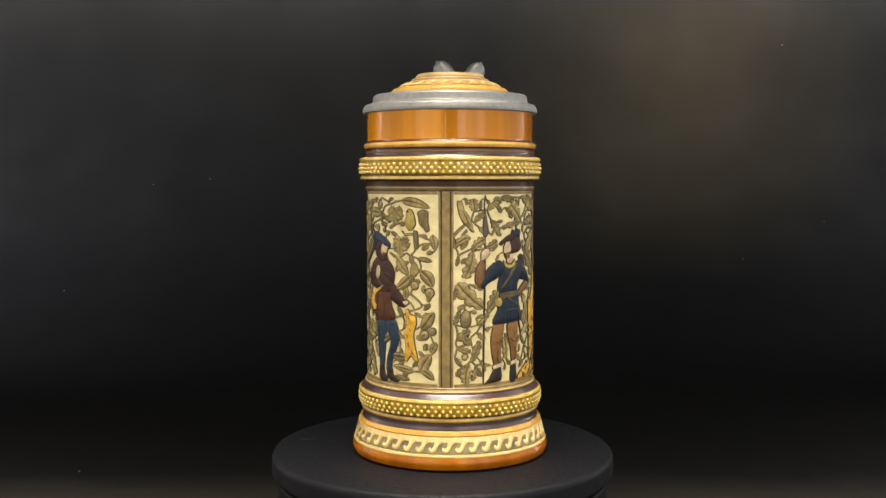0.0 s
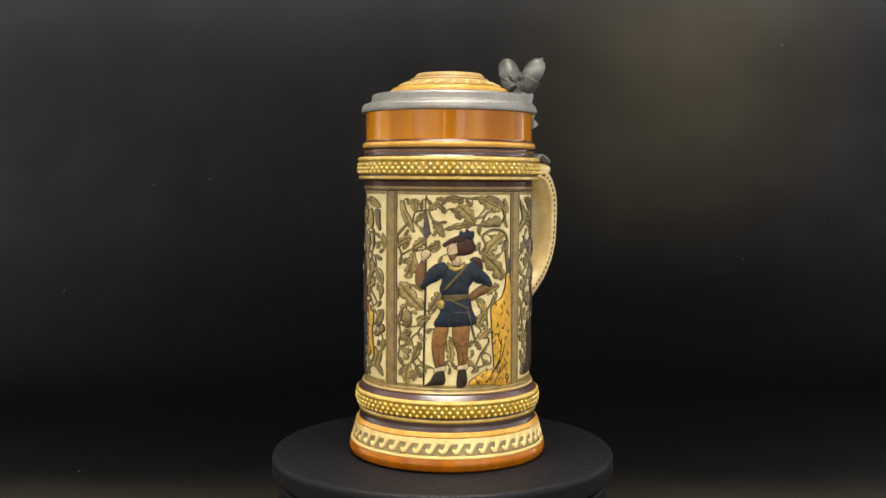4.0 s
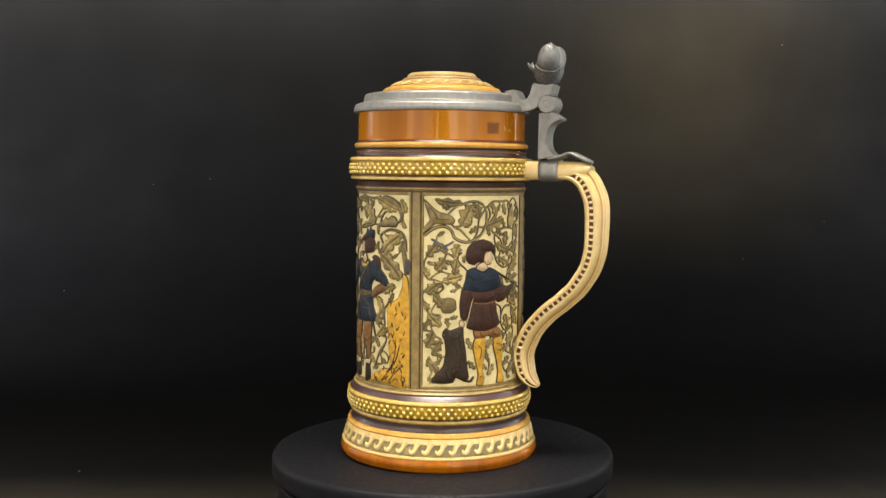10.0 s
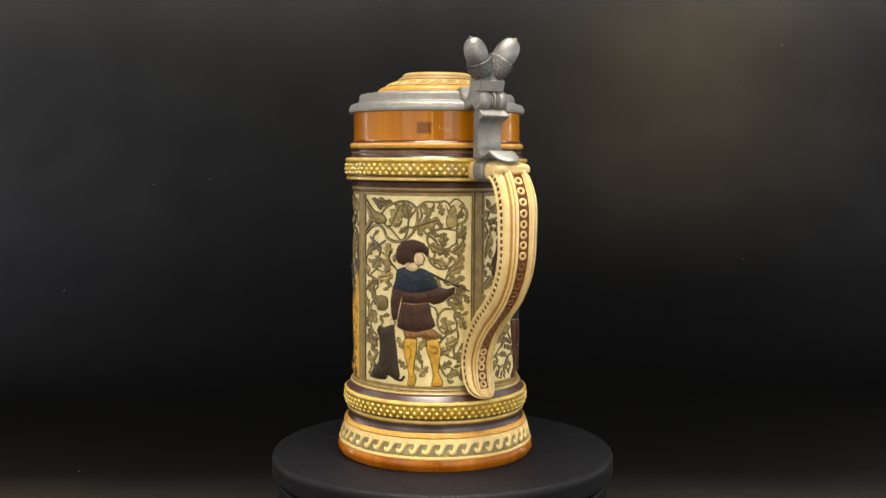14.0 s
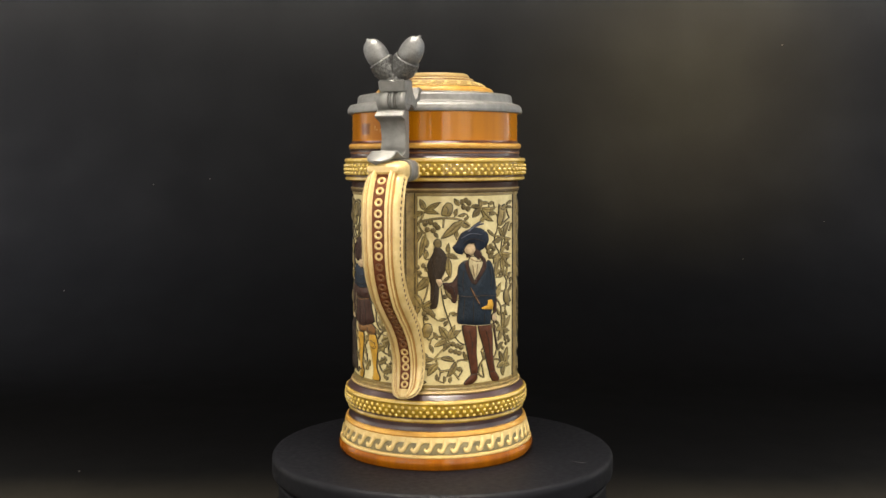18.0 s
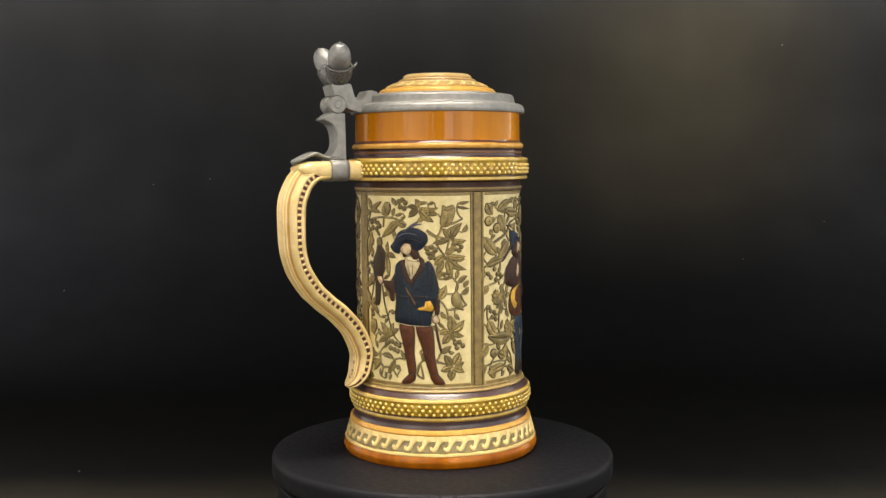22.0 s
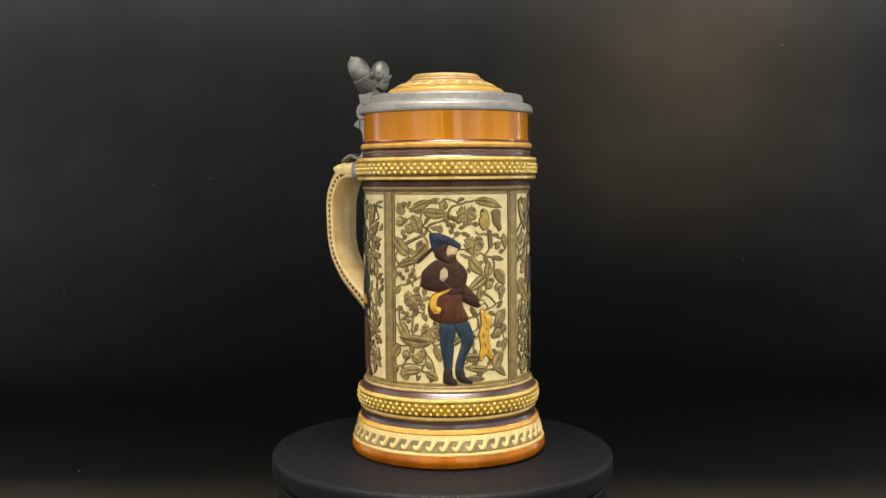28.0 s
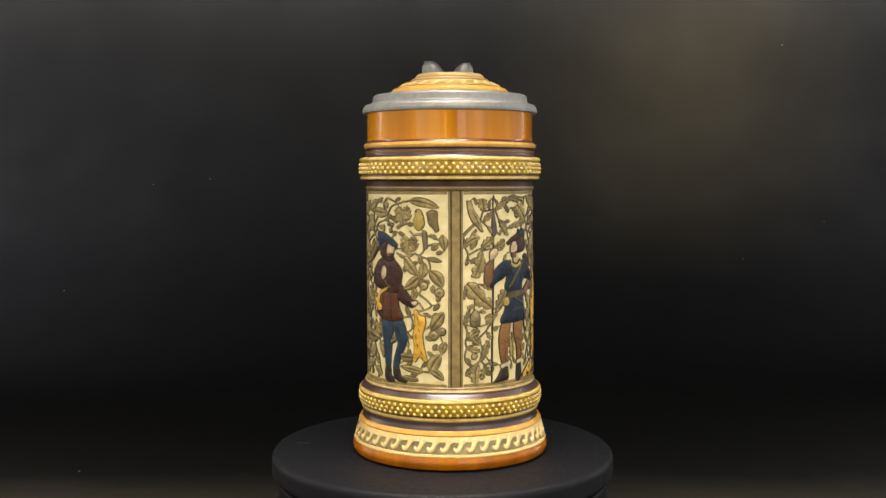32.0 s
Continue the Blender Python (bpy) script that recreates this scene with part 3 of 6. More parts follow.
SCALE = bpy.data.meshes.new("scale")
SCALE.from_pydata([tuple(c / 1000 for c in p) for p in ((-0.4, -1.0, -0.9), (-0.4, 1.0, -0.9), (0.1, -1.15, 0.5), (0.1, 1.15, 0.5), (0.5, 0, 0.35), (0.2, 0, 1.25), (0.2, 0, -1.0))], [], [(0, 6, 4, 2), (6, 1, 3, 4), (2, 4, 5), (4, 3, 5)])
SCALE.polygons.foreach_set("use_smooth", [True] * 4)
SCALE.materials.append(PEWTER_DARK)
for base, tip in (((-2.6, 61.2, 212.0), (-15.2, 64.6, 231.0)), ((2.8, 61.8, 211.6), (13.4, 67.2, 230.2))):
    axis = Vector(tip) - Vector(base)
    m = Matrix.Translation(Vector(base) / 1000) @ axis.to_track_quat("Z", "Y").to_matrix().to_4x4() @ Matrix.Scale(axis.length / 22.1, 4)
    nut = turned([(0, 4.0), (4.6, 6.4), (5.5, 8.2), (5.9, 10.2), (6.0, 12.2), (5.85, 14.2), (5.4, 16.2), (4.65, 18.1), (3.6, 19.5), (2.4, 20.4), (1.3, 20.9), (0.8, 21.3), (0.6, 21.9), (0.05, 22.1)], 40, m, PEWTER_DARK, "acorn", fitting)
    cup = turned(rounded([(0, -1.6), (3.0, -1.2), (5.0, -0.2), (6.2, 1.8), (6.55, 4.2), (6.45, 7.3), (6.7, 7.6), (6.7, 8.4), (6.3, 8.8), (5.6, 8.4), (4.6, 6.8), (0.1, 4.6)], r=0.8), 40, m, PEWTER_CUP, "acorn_cup", fitting)
    # scales in rows round the cup
    for row, (r, z) in enumerate(((5.0, 0.1), (6.0, 1.7), (6.4, 3.4), (6.45, 5.0), (6.4, 6.5))):
        for j in range(15):
            a = 2 * math.pi * (j + 0.5 * (row % 2)) / 15
            ob = new("scale", SCALE)
            ob.parent = cup
            ob.matrix_local = m @ Matrix.Translation((r * math.cos(a) / 1000, r * math.sin(a) / 1000, z / 1000)) @ Matrix.Rotation(a, 4, "Z") @ pose(0, 0, 0, 0, 20, 0)


def pewter_leaf(m):
    """A small cast leaf, folded along its rib and curling over at the tip."""
    bm = bmesh.new()
    rows = []
    for i in range(13):
        t = i / 12
        w = 2.5 * math.sin(math.pi * (0.12 + 0.86 * t)) * (0.78 + 0.22 * math.cos(t * 19))
        y, z = 6.6 * t, 0.4 + 2.6 * t * t
        rows.append([bm.verts.new((x / 1000, y / 1000, (z + up) / 1000)) for x, up in ((-w, 0.1), (-w * 0.5, 0.75), (0, 0.25), (w * 0.5, 0.75), (w, 0.1), (w * 0.5, -0.5), (-w * 0.5, -0.5))])
    for a, b in zip(rows, rows[1:]):
        for j in range(7):
            bm.faces.new((a[j], a[(j + 1) % 7], b[(j + 1) % 7], b[j])).smooth = True
    bm.faces.new(rows[0])
    bm.faces.new(list(reversed(rows[-1])))
    bmesh.ops.recalc_face_normals(bm, faces=bm.faces)
    bmesh.ops.transform(bm, matrix=m, verts=bm.verts)
    part("cast_leaf", bm, PEWTER_DARK, fitting)


for x, y, z, tilt, turn in ((3.2, 61.2, 212.6, 42, 152), (-3.2, 61.2, 212.6, 42, 208), (0, 60.4, 211.4, 62, 180), (5.2, 63.4, 210.8, 34, 238), (-5.2, 63.4, 210.8, 34, 122), (0, 65.6, 209.2, 74, 0),
                            (-5.6, 57.4, 216.0, 14, 150), (-0.6, 57.0, 215.2, 28, 176), (4.6, 57.2, 215.2, 18, 212)):
    pewter_leaf(Matrix.Translation((x / 1000, y / 1000, z / 1000)) @ pose(0, 0, 0, 0, 0, turn) @ pose(0, 0, 0, tilt, 0, 0))
part("lift_stem", plate([(59.6, 207.8), (65.4, 207.8), (65.0, 210.6), (64.6, 214.4), (60.2, 214.4), (59.4, 211.0)], 8.4, 1.2), PEWTER_DARK, fitting)

# ---- relief decoration of the drum; places are millimetres along the panel from its middle, and above the foot ----
DRUM = 47.1
EDGE = M("incised_outline", (0.024, 0.0165, 0.009), (0.014, 0.010, 0.006), 0.55, scale=600, spec=0.3)


def slip(name, a, rough=0.5, each=0.0):
    return M(name, a, tuple(c * 0.58 for c in a), rough, scale=330, spec=0.2, bump=0.7, bump_scale=520, each=each)


OLIVE = M("olive_leaf_slip", (0.30, 0.224, 0.070), (0.115, 0.081, 0.027), 0.5, scale=210, spec=0.4, coat=0.15, coat_rough=0.2, bump=0.7, bump_scale=520, each=0.28)
OLIVEBROWN = slip("olive_brown_fruit", (0.18, 0.135, 0.055))
DARKOLIVE = slip("dark_olive_slip", (0.07, 0.055, 0.025))
BLUE = slip("blue_slip", (0.010, 0.020, 0.036))
BLUEHOSE = slip("blue_hose_slip", (0.016, 0.036, 0.062))
NAVY = slip("navy_slip", (0.008, 0.014, 0.028))
NAVYCOAT = slip("navy_coat_slip", (0.009, 0.017, 0.028))
BLUEGREY = slip("blue_grey_slip", (0.12, 0.13, 0.18))
STEEL = slip("grey_violet_slip", (0.09, 0.075, 0.07))
TAN = slip("tan_slip", (0.17, 0.085, 0.035))
BROWNCLOTH = slip("brown_slip", (0.22, 0.105, 0.030))
DARKBROWN = slip("dark_brown_slip", (0.045, 0.018, 0.011))
REDBROWN = slip("red_brown_slip", (0.085, 0.025, 0.008))
JACKET = slip("brown_jacket_slip", (0.042, 0.015, 0.009))
DARK = slip("blackish_slip", (0.025, 0.016, 0.012))
DARKDOG = slip("dark_grey_brown_slip", (0.036, 0.023, 0.013))
OLIVECLOTH = slip("olive_leather_slip", (0.10, 0.075, 0.03))
FLESH = slip("pale_flesh_slip", (0.54, 0.40, 0.235))
YELLOWOLIVE = slip("yellow_olive_slip", (0.38, 0.28, 0.07))
YELLOW = slip("ochre_yellow_slip", (0.60, 0.335, 0.038))
CREAMCLOTH = slip("cream_linen_slip", (0.60, 0.50, 0.29))
BLUEHAT = slip("dull_blue_hat_slip", (0.014, 0.028, 0.062))
JACKET2 = slip("warm_brown_jacket_slip", (0.050, 0.020, 0.012))
VEIN = slip("brown_leaf_vein", (0.125, 0.092, 0.034))


def on_drum(phi, u, v, h):
    """A place on the drum: u along the panel whose middle is at phi degrees, v up, h out of the surface."""
    a = radians(phi) + u / 47.6
    return (DRUM + h) / 1000 * math.cos(a), (DRUM + h) / 1000 * math.sin(a), v / 1000


def closed_curve(points, n=3):
    p = [Vector(q) for q in points]
    k = len(p)
    out = []
    for i in range(k):
        a, b, c, d = p[i - 1], p[i], p[(i + 1) % k], p[(i + 2) % k]
        for j in range(n):
            t = j / n
            tan = 0.30
            m0, m1 = (c - a) * tan, (d - b) * tan
            out.append((2 * t ** 3 - 3 * t * t + 1) * b + (t ** 3 - 2 * t * t + t) * m0 + (-2 * t ** 3 + 3 * t * t) * c + (t ** 3 - t * t) * m1)
    return out


class Relief:
    """Rounded low relief on the drum; each shape swells over the ones laid before it, with a dark incised edge."""
    CELL = 0.4

    def __init__(self, phi):
        self.phi, self.bm, self.mats, self.ground = phi, bmesh.new(), [EDGE], {}

    def slot(self, mat):
        if mat not in self.mats:
            self.mats.append(mat)
        return self.mats.index(mat)

    def under(self, x, y):
        i, j = round(x / self.CELL), round(y / self.CELL)
        return sum(self.ground.get((i + a, j + b), 0.5) for a in (-1, 0, 1) for b in (-1, 0, 1)) / 9

    def shape(self, mat, outline, inset=0.40, swell=0.80):
        s = self.slot(mat)
        if sum(a.x * b.y - b.x * a.y for a, b in zip(outline, outline[1:] + outline[:1])) < 0:
            outline = list(reversed(outline))
        ring = []
        for a, b in zip(outline, outline[1:] + outline[:1]):
            k = max(1, math.ceil((b - a).length / 1.6))
            ring += [a + (b - a) * (i / k) for i in range(k)]
        n = len(ring)
        ex = np.array([(q.x, q.y) for q in ring])
        ed = np.roll(ex, -1, 0) - ex
        el = np.maximum((ed ** 2).sum(1), 1e-9)

        def depth(x, y):
            k = np.clip(((x - ex[:, 0]) * ed[:, 0] + (y - ex[:, 1]) * ed[:, 1]) / el, 0, 1)
            return math.sqrt(((ex[:, 0] + k * ed[:, 0] - x) ** 2 + (ex[:, 1] + k * ed[:, 1] - y) ** 2).min())

        def height(x, y):
            lump = 0.10 * noise.noise(Vector((x * 0.45, y * 0.3, self.phi)))
            return self.under(x, y) + 0.22 + (swell + lump) * (1 - math.exp(-max(0.0, depth(x, y) - inset) / 1.3))

        inner = []
        for i in range(n):
            d = (ring[(i + 1) % n] - ring[i - 1]).normalized()
            inner.append(ring[i] + Vector((-d.y, d.x)) * inset)
        bm = bmesh.new()
        face = bm.faces.new([bm.verts.new((q.x, q.y, 0)) for q in inner])
        for axis, step in ((0, 1.5), (1, 1.7)):
            lo, hi = min(q[axis] for q in inner), max(q[axis] for q in inner)
            x = math.floor(lo / step) * step + step
            while x < hi:
                co, no = [0, 0, 0], [0, 0, 0]
                co[axis], no[axis] = x, 1
                bmesh.ops.bisect_plane(bm, geom=bm.verts[:] + bm.edges[:] + bm.faces[:], plane_co=co, plane_no=no, dist=1e-4)
                x += step
        bmesh.ops.triangulate(bm, faces=[f for f in bm.faces if len(f.verts) > 4])
        table = {v: self.bm.verts.new(on_drum(self.phi, v.co.x, v.co.y, height(v.co.x, v.co.y))) for v in bm.verts}
        for f in bm.faces:
            g = self.bm.faces.new([table[v] for v in f.verts])
            g.material_index, g.smooth = s, True
        bm.free()
        rows = [[self.bm.verts.new(on_drum(self.phi, q.x, q.y, -0.1)) for q in ring],
                [self.bm.verts.new(on_drum(self.phi, q.x, q.y, self.under(q.x, q.y) - 0.05)) for q in ring],
                [self.bm.verts.new(on_drum(self.phi, q.x, q.y, height(q.x, q.y))) for q in inner]]
        for lo, hi in zip(rows, rows[1:]):
            for i in range(n):
                self.bm.faces.new((lo[i], lo[(i + 1) % n], hi[(i + 1) % n], hi[i]))
        # what lies inside now carries the next shapes
        x0, y0 = ex.min(0)
        x1, y1 = ex.max(0)
        fresh = {}
        for i in range(math.floor(x0 / self.CELL), math.ceil(x1 / self.CELL) + 1):
            for j in range(math.floor(y0 / self.CELL), math.ceil(y1 / self.CELL) + 1):
                x, y = i * self.CELL, j * self.CELL
                up = (ex[:, 1] > y) != (np.roll(ex[:, 1], -1) > y)
                if up.any() and (x < ed[up, 0] * (y - ex[up, 1]) / ed[up, 1] + ex[up, 0]).sum() % 2:
                    fresh[i, j] = height(x, y)
        self.ground.update(fresh)
        COVER.extend((i * self.CELL, j * self.CELL) for i, j in fresh if i % 5 == 0 and j % 5 == 0)

    def fill(self, mat, points):
        self.shape(mat, closed_curve(points))

    def disc(self, mat, r, centre):
        c = Vector(centre)
        self.shape(mat, [c + Vector((math.cos(a), math.sin(a))) * r for a in (2 * math.pi * k / 12 for k in range(12))])

    def stroke(self, mat, width, points):
        line = smooth_path(points, 4)
        n = len(line)
        left, right = [], []
        for i, q in enumerate(line):
            d = (line[min(i + 1, n - 1)] - line[max(i - 1, 0)]).normalized()
            w = width / 2 * (0.6 if i in (0, n - 1) else 1.0)
            side = Vector((-d.y, d.x)) * w
            left.append(q + side)
            right.append(q - side)
        self.shape(mat, right + list(reversed(left)), min(0.28, 0.22 * width), -0.12 if mat is EDGE else 0.6)

    def done(self, name, parent, label):
        return part(name, self.bm, self.mats, parent, label)


PANEL = M("pale_cream_slip", (0.72, 0.615, 0.315), (0.57, 0.465, 0.215), 0.5, scale=200, coat=0.18, bump=0.15, coat_rough=0.15)


def relief_panel(phi, label):
    """A thin cream ground sheet with an olive bar at its head and foot; leaves and figures hang on it."""
    def strip(rows, mat, name, parent):
        bm = bmesh.new()
        cols = [[bm.verts.new(on_drum(phi, -33.6 + 67.2 * k / 28, v, h)) for v, h in rows] for k in range(29)]
        for a, b in zip(cols, cols[1:]):
            for j in range(len(rows) - 1):
                bm.faces.new((a[j], b[j], b[j + 1], a[j + 1]))
        return part(name, bm, mat, parent)
    ob = strip([(43.8, -0.05), (43.9, 0.03), (149.0, 0.03), (149.1, -0.05)], PANEL, "relief_panel", stein)
    ob["label"] = label
    strip([(43.5, -0.1), (43.5, 0.55), (45.0, 0.55), (45.3, -0.1)], OLIVE_BAR, "border", ob)
    strip([(147.8, -0.1), (148.1, 0.55), (149.5, 0.55), (149.5, -0.1)], OLIVE_BAR, "border", ob)
    return ob


LOBES = {"oak": (3.2, 0.50), "ivy": (2.3, 0.42)}
ROOTS, COVER = [], []


def half_leaf(kind, x, shift):
    """Half the width of a leaf at x from its foot to its tip, at most 1."""
    if kind == "lance":
        return 2.85 * x ** 0.60 * (1 - x) ** 0.98
    if kind == "ovate":
        return 2.45 * x ** 0.45 * (1 - x) ** 0.70
    count, low = LOBES[kind]
    k = (count * x + shift) % 1.0
    lobe = abs(math.sin(math.pi * k)) ** 0.7 if kind == "oak" else (1 - abs(2 * k - 1)) ** 0.85
    env = x ** 0.42 * (1 - x) ** (0.34 if kind == "oak" else 0.55) * (1.85 if kind == "oak" else 2.5)
    return env * (low + (1 - low) * lobe) + 0.03


def leaf_on_drum(panel, phi, kind, u, v, turn, length, width, rnd):
    """One leaf in low relief from its foot at (u, v): a dark edge, a grooved rib and side veins, bent round the drum."""
    lobed = kind in LOBES
    lean = 0.34 if kind != "oak" else 0.24
    bend, shift, tilt = rnd.uniform(-0.07, 0.07) * (1.7 if kind == "lance" else 1), rnd.uniform(0, 0.4), rnd.choice((-1, 1)) * rnd.uniform(0.05, 0.16)
    n = 26 if lobed else 12
    xs = [(i + 0.15) / (n + 0.3) for i in range(n + 1)]
    veins = []
    if width > 2.6:
        for k in range(1, 5 if length > 7 else 3):
            x = k / (5 if length > 7 else 3) - 0.06
            veins.append(x)
            xs += [x - 0.15 / length, x + 0.15 / length]
    xs = sorted(xs)
    c, s = math.cos(radians(turn)), math.sin(radians(turn))
    high = min(1.0, 0.45 + width / 8)
    rows = []
    for x in xs:
        side = []
        for sign in (-1, 1):
            w = width / 2 * half_leaf(kind, x, shift + (0.3 if sign > 0 else 0))
            e = max(0.12, w - 0.36)
            up = high * (1 + sign * tilt)
            side.append([(w, -0.12), (w, 0.22), (e, 0.50 * up), (e * 0.55, 0.86 * up), (min(0.2, e * 0.3), 0.70 * up)])
        row = [(-a, h) for a, h in side[0]] + [(0.0, 0.36)] + [(a, h) for a, h in reversed(side[1])]
        along_rib = bend * length * math.sin(math.pi * x)
        pts = []
        for y, h in row:
            px, py = x * length + lean * abs(y) * (1 - x) ** 0.5, along_rib + y
            pts.append(on_drum(phi, u + px * c - py * s, v + px * s + py * c, h))
        rows.append(pts)
    m = 11
    faces, mats = [], []
    for i in range(len(rows) - 1):
        vein = any(abs((xs[i] + xs[i + 1]) / 2 - x) < 0.02 / length for x in veins)
        for j in range(m - 1):
            faces.append((i * m + j, i * m + m + j, i * m + m + j + 1, i * m + j + 1))
            mats.append(0 if j in (0, 1, 8, 9) else 2 if j in (4, 5) or vein else 1)
    me = bpy.data.meshes.new("leaf")
    me.from_pydata([p for r in rows for p in r], [], faces)
    for mat in (EDGE, OLIVE, VEIN):
        me.materials.append(mat)
    me.polygons.foreach_set("material_index", mats)
    me.polygons.foreach_set("use_smooth", [k == 1 for k in mats])
    ob = new("leaf", me)
    ob.parent = panel
    for k in (0.15, 0.5, 0.85):
        COVER.append((u + c * length * k, v + s * length * k))


def leaves(panel, phi, kind, rows):
    """Leaves of a kind, each with its foot (along, up), its turn in degrees, length and width."""
    for i, (u, v, turn, length, width) in enumerate(rows):
        rnd = random.Random(int(u * 31 + v * 17 + 1000))
        if kind == "grape":
            # five pointed lobes that spread from the stalk
            for lobe, size in ((-100, 0.62), (100, 0.62), (-52, 0.80), (52, 0.80), (0, 1.0)):
                a = radians(turn)
                leaf_on_drum(panel, phi, "ivy", u + 0.42 * length * math.cos(a), v + 0.42 * length * math.sin(a), turn + lobe, size * length * 0.64, size * length * 0.62, rnd)
        else:
            leaf_on_drum(panel, phi, kind, u, v, turn, length, width, rnd)
        ROOTS.append(Vector((u, v)))


def stem_strip(bm, phi, line, width, taper=0.3):
    """A rounded stem with dark sides along a line on the drum."""
    n, rings = len(line), []
    for i, q in enumerate(line):
        d = (line[min(i + 1, n - 1)] - line[max(i - 1, 0)]).normalized()
        w = width / 2 * (1 - taper * i / n)
        side = Vector((-d.y, d.x))
        rings.append([bm.verts.new(on_drum(phi, q.x + side.x * o * w, q.y + side.y * o * w, h)) for o, h in ((1.25, -0.1), (1.05, 0.3), (0.5, 0.56), (-0.5, 0.56), (-1.05, 0.3), (-1.25, -0.1))])
    for a, b in zip(rings, rings[1:]):
        for j in range(5):
            bm.faces.new((a[j], b[j], b[j + 1], a[j + 1])).material_index = 1 if j == 2 else 0


def vine(panel, phi):
    """Thin stems that join each leaf's foot to the next nearest one."""
    bm, rnd = bmesh.new(), random.Random(int(phi))
    left, done = ROOTS[1:], ROOTS[:1]
    while left:
        b, a = min(((p, q) for p in left for q in done), key=lambda k: (k[0] - k[1]).length)
        left.remove(b)
        done.append(b)
        gap = (b - a).length
        if not 0.8 < gap < 9:
            continue
        d = (b - a) / gap
        side = Vector((-d.y, d.x))
        mid = (a + b) / 2 + side * gap * rnd.uniform(-0.28, 0.28)
        line = [a * (1 - t) ** 2 + mid * 2 * t * (1 - t) + b * t * t for t in (k / 6 for k in range(7))]
        stem_strip(bm, phi, line, 0.95, 0.0)
        COVER.append(tuple(mid))
    ROOTS.clear()
    tagged(part("vine", bm, [EDGE, OLIVE], panel, "thin olive stems between the leaves"), kind="stuff")


def branch(panel, phi, width, points):
    """A raised twig along the panel."""
    line = smooth_path(points, 5)
    bm = bmesh.new()
    stem_strip(bm, phi, line, width)
    part("branch", bm, [EDGE, OLIVE], panel)
    COVER.extend(tuple(q) for q in line[::3])
    ROOTS.extend((line[0], line[-1]))


def berry(panel, phi, name, r, spot, label):
    """A round fruit in low relief with a dark rim and a dimple."""
    rows = [[on_drum(phi, spot[0] + r * k * math.cos(a), spot[1] + r * k * math.sin(a), h) for k, h in ((1.0, -0.1), (0.97, 0.25), (0.80, 0.55), (0.5, 0.95), (0.16, 1.02), (0.02, 0.85))]
            for a in (2 * math.pi * i / 14 for i in range(15))]
    me = bpy.data.meshes.new(name)
    me.from_pydata([p for row in rows for p in row], [], [(i * 6 + j, i * 6 + j + 1, i * 6 + j + 7, i * 6 + j + 6) for i in range(14) for j in range(5)])
    for mat in (EDGE, OLIVE if name == "apple" else OLIVEBROWN):
        me.materials.append(mat)
    me.polygons.foreach_set("material_index", [0 if j < 2 or j == 4 else 1 for i in range(14) for j in range(5)])
    me.polygons.foreach_set("use_smooth", [j >= 2 for i in range(14) for j in range(5)])
    me.flip_normals()
    ob = new(name, me)
    ob.parent = panel
    ob["label"] = label
    COVER.append(spot)


def tendrils(panel, phi, kind):
    """Small leaves on short curled stalks in the gaps that are left."""
    rnd = random.Random(int(phi * 7))
    bm = bmesh.new()
    for k in range(900):
        u, v = rnd.uniform(-29.5, 29.5), rnd.uniform(47.5, 145.5)
        if min((u - a) ** 2 + (v - b) ** 2 for a, b in COVER) < 2.75 ** 2:
            continue
        a = rnd.uniform(0, 2 * math.pi)
        d = Vector((math.cos(a), math.sin(a)))
        foot = Vector((u, v)) - d * 1.9
        near = Vector(min(COVER, key=lambda q: (foot.x - q[0]) ** 2 + (foot.y - q[1]) ** 2))
        mid = (foot + near) / 2 + Vector((-d.y, d.x)) * rnd.uniform(-1.2, 1.2)
        stem_strip(bm, phi, [foot * (1 - t) ** 2 + mid * 2 * t * (1 - t) + near * t * t for t in (j / 5 for j in range(6))], 0.7, 0.0)
        leaf_on_drum(panel, phi, kind, foot.x, foot.y, math.degrees(a), rnd.uniform(3.6, 5.6), rnd.uniform(1.9, 2.9), rnd)
    COVER.clear()
    ROOTS.clear()
    tagged(part("tendril", bm, [EDGE, OLIVE], panel, "thin olive stalks of the small leaves"), kind="stuff")


def divider(phi):
    """The ribbed bar between two panels."""
    bm = bmesh.new()
    prof = [(-4.1, -0.1), (-3.9, 0.7), (-3.1, 0.8), (-2.8, 0.35), (-2.3, 0.35), (-2.0, 0.95), (2.0, 0.95), (2.3, 0.35), (2.8, 0.35), (3.1, 0.8), (3.9, 0.7), (4.1, -0.1)]
    lo = [bm.verts.new(on_drum(phi, u, 43.4, h)) for u, h in prof]
    hi = [bm.verts.new(on_drum(phi, u, 149.55, h)) for u, h in prof]
    for j in range(len(prof) - 1):
        bm.faces.new((lo[j], lo[j + 1], hi[j + 1], hi[j])).material_index = 1 if j in (0, 3, 7, 10) else 0
    part("divider", bm, [OLIVE_BAR, EDGE], stein)


for angle in (-92.9, -1.5, 87.0, 175.0):
    divider(angle)


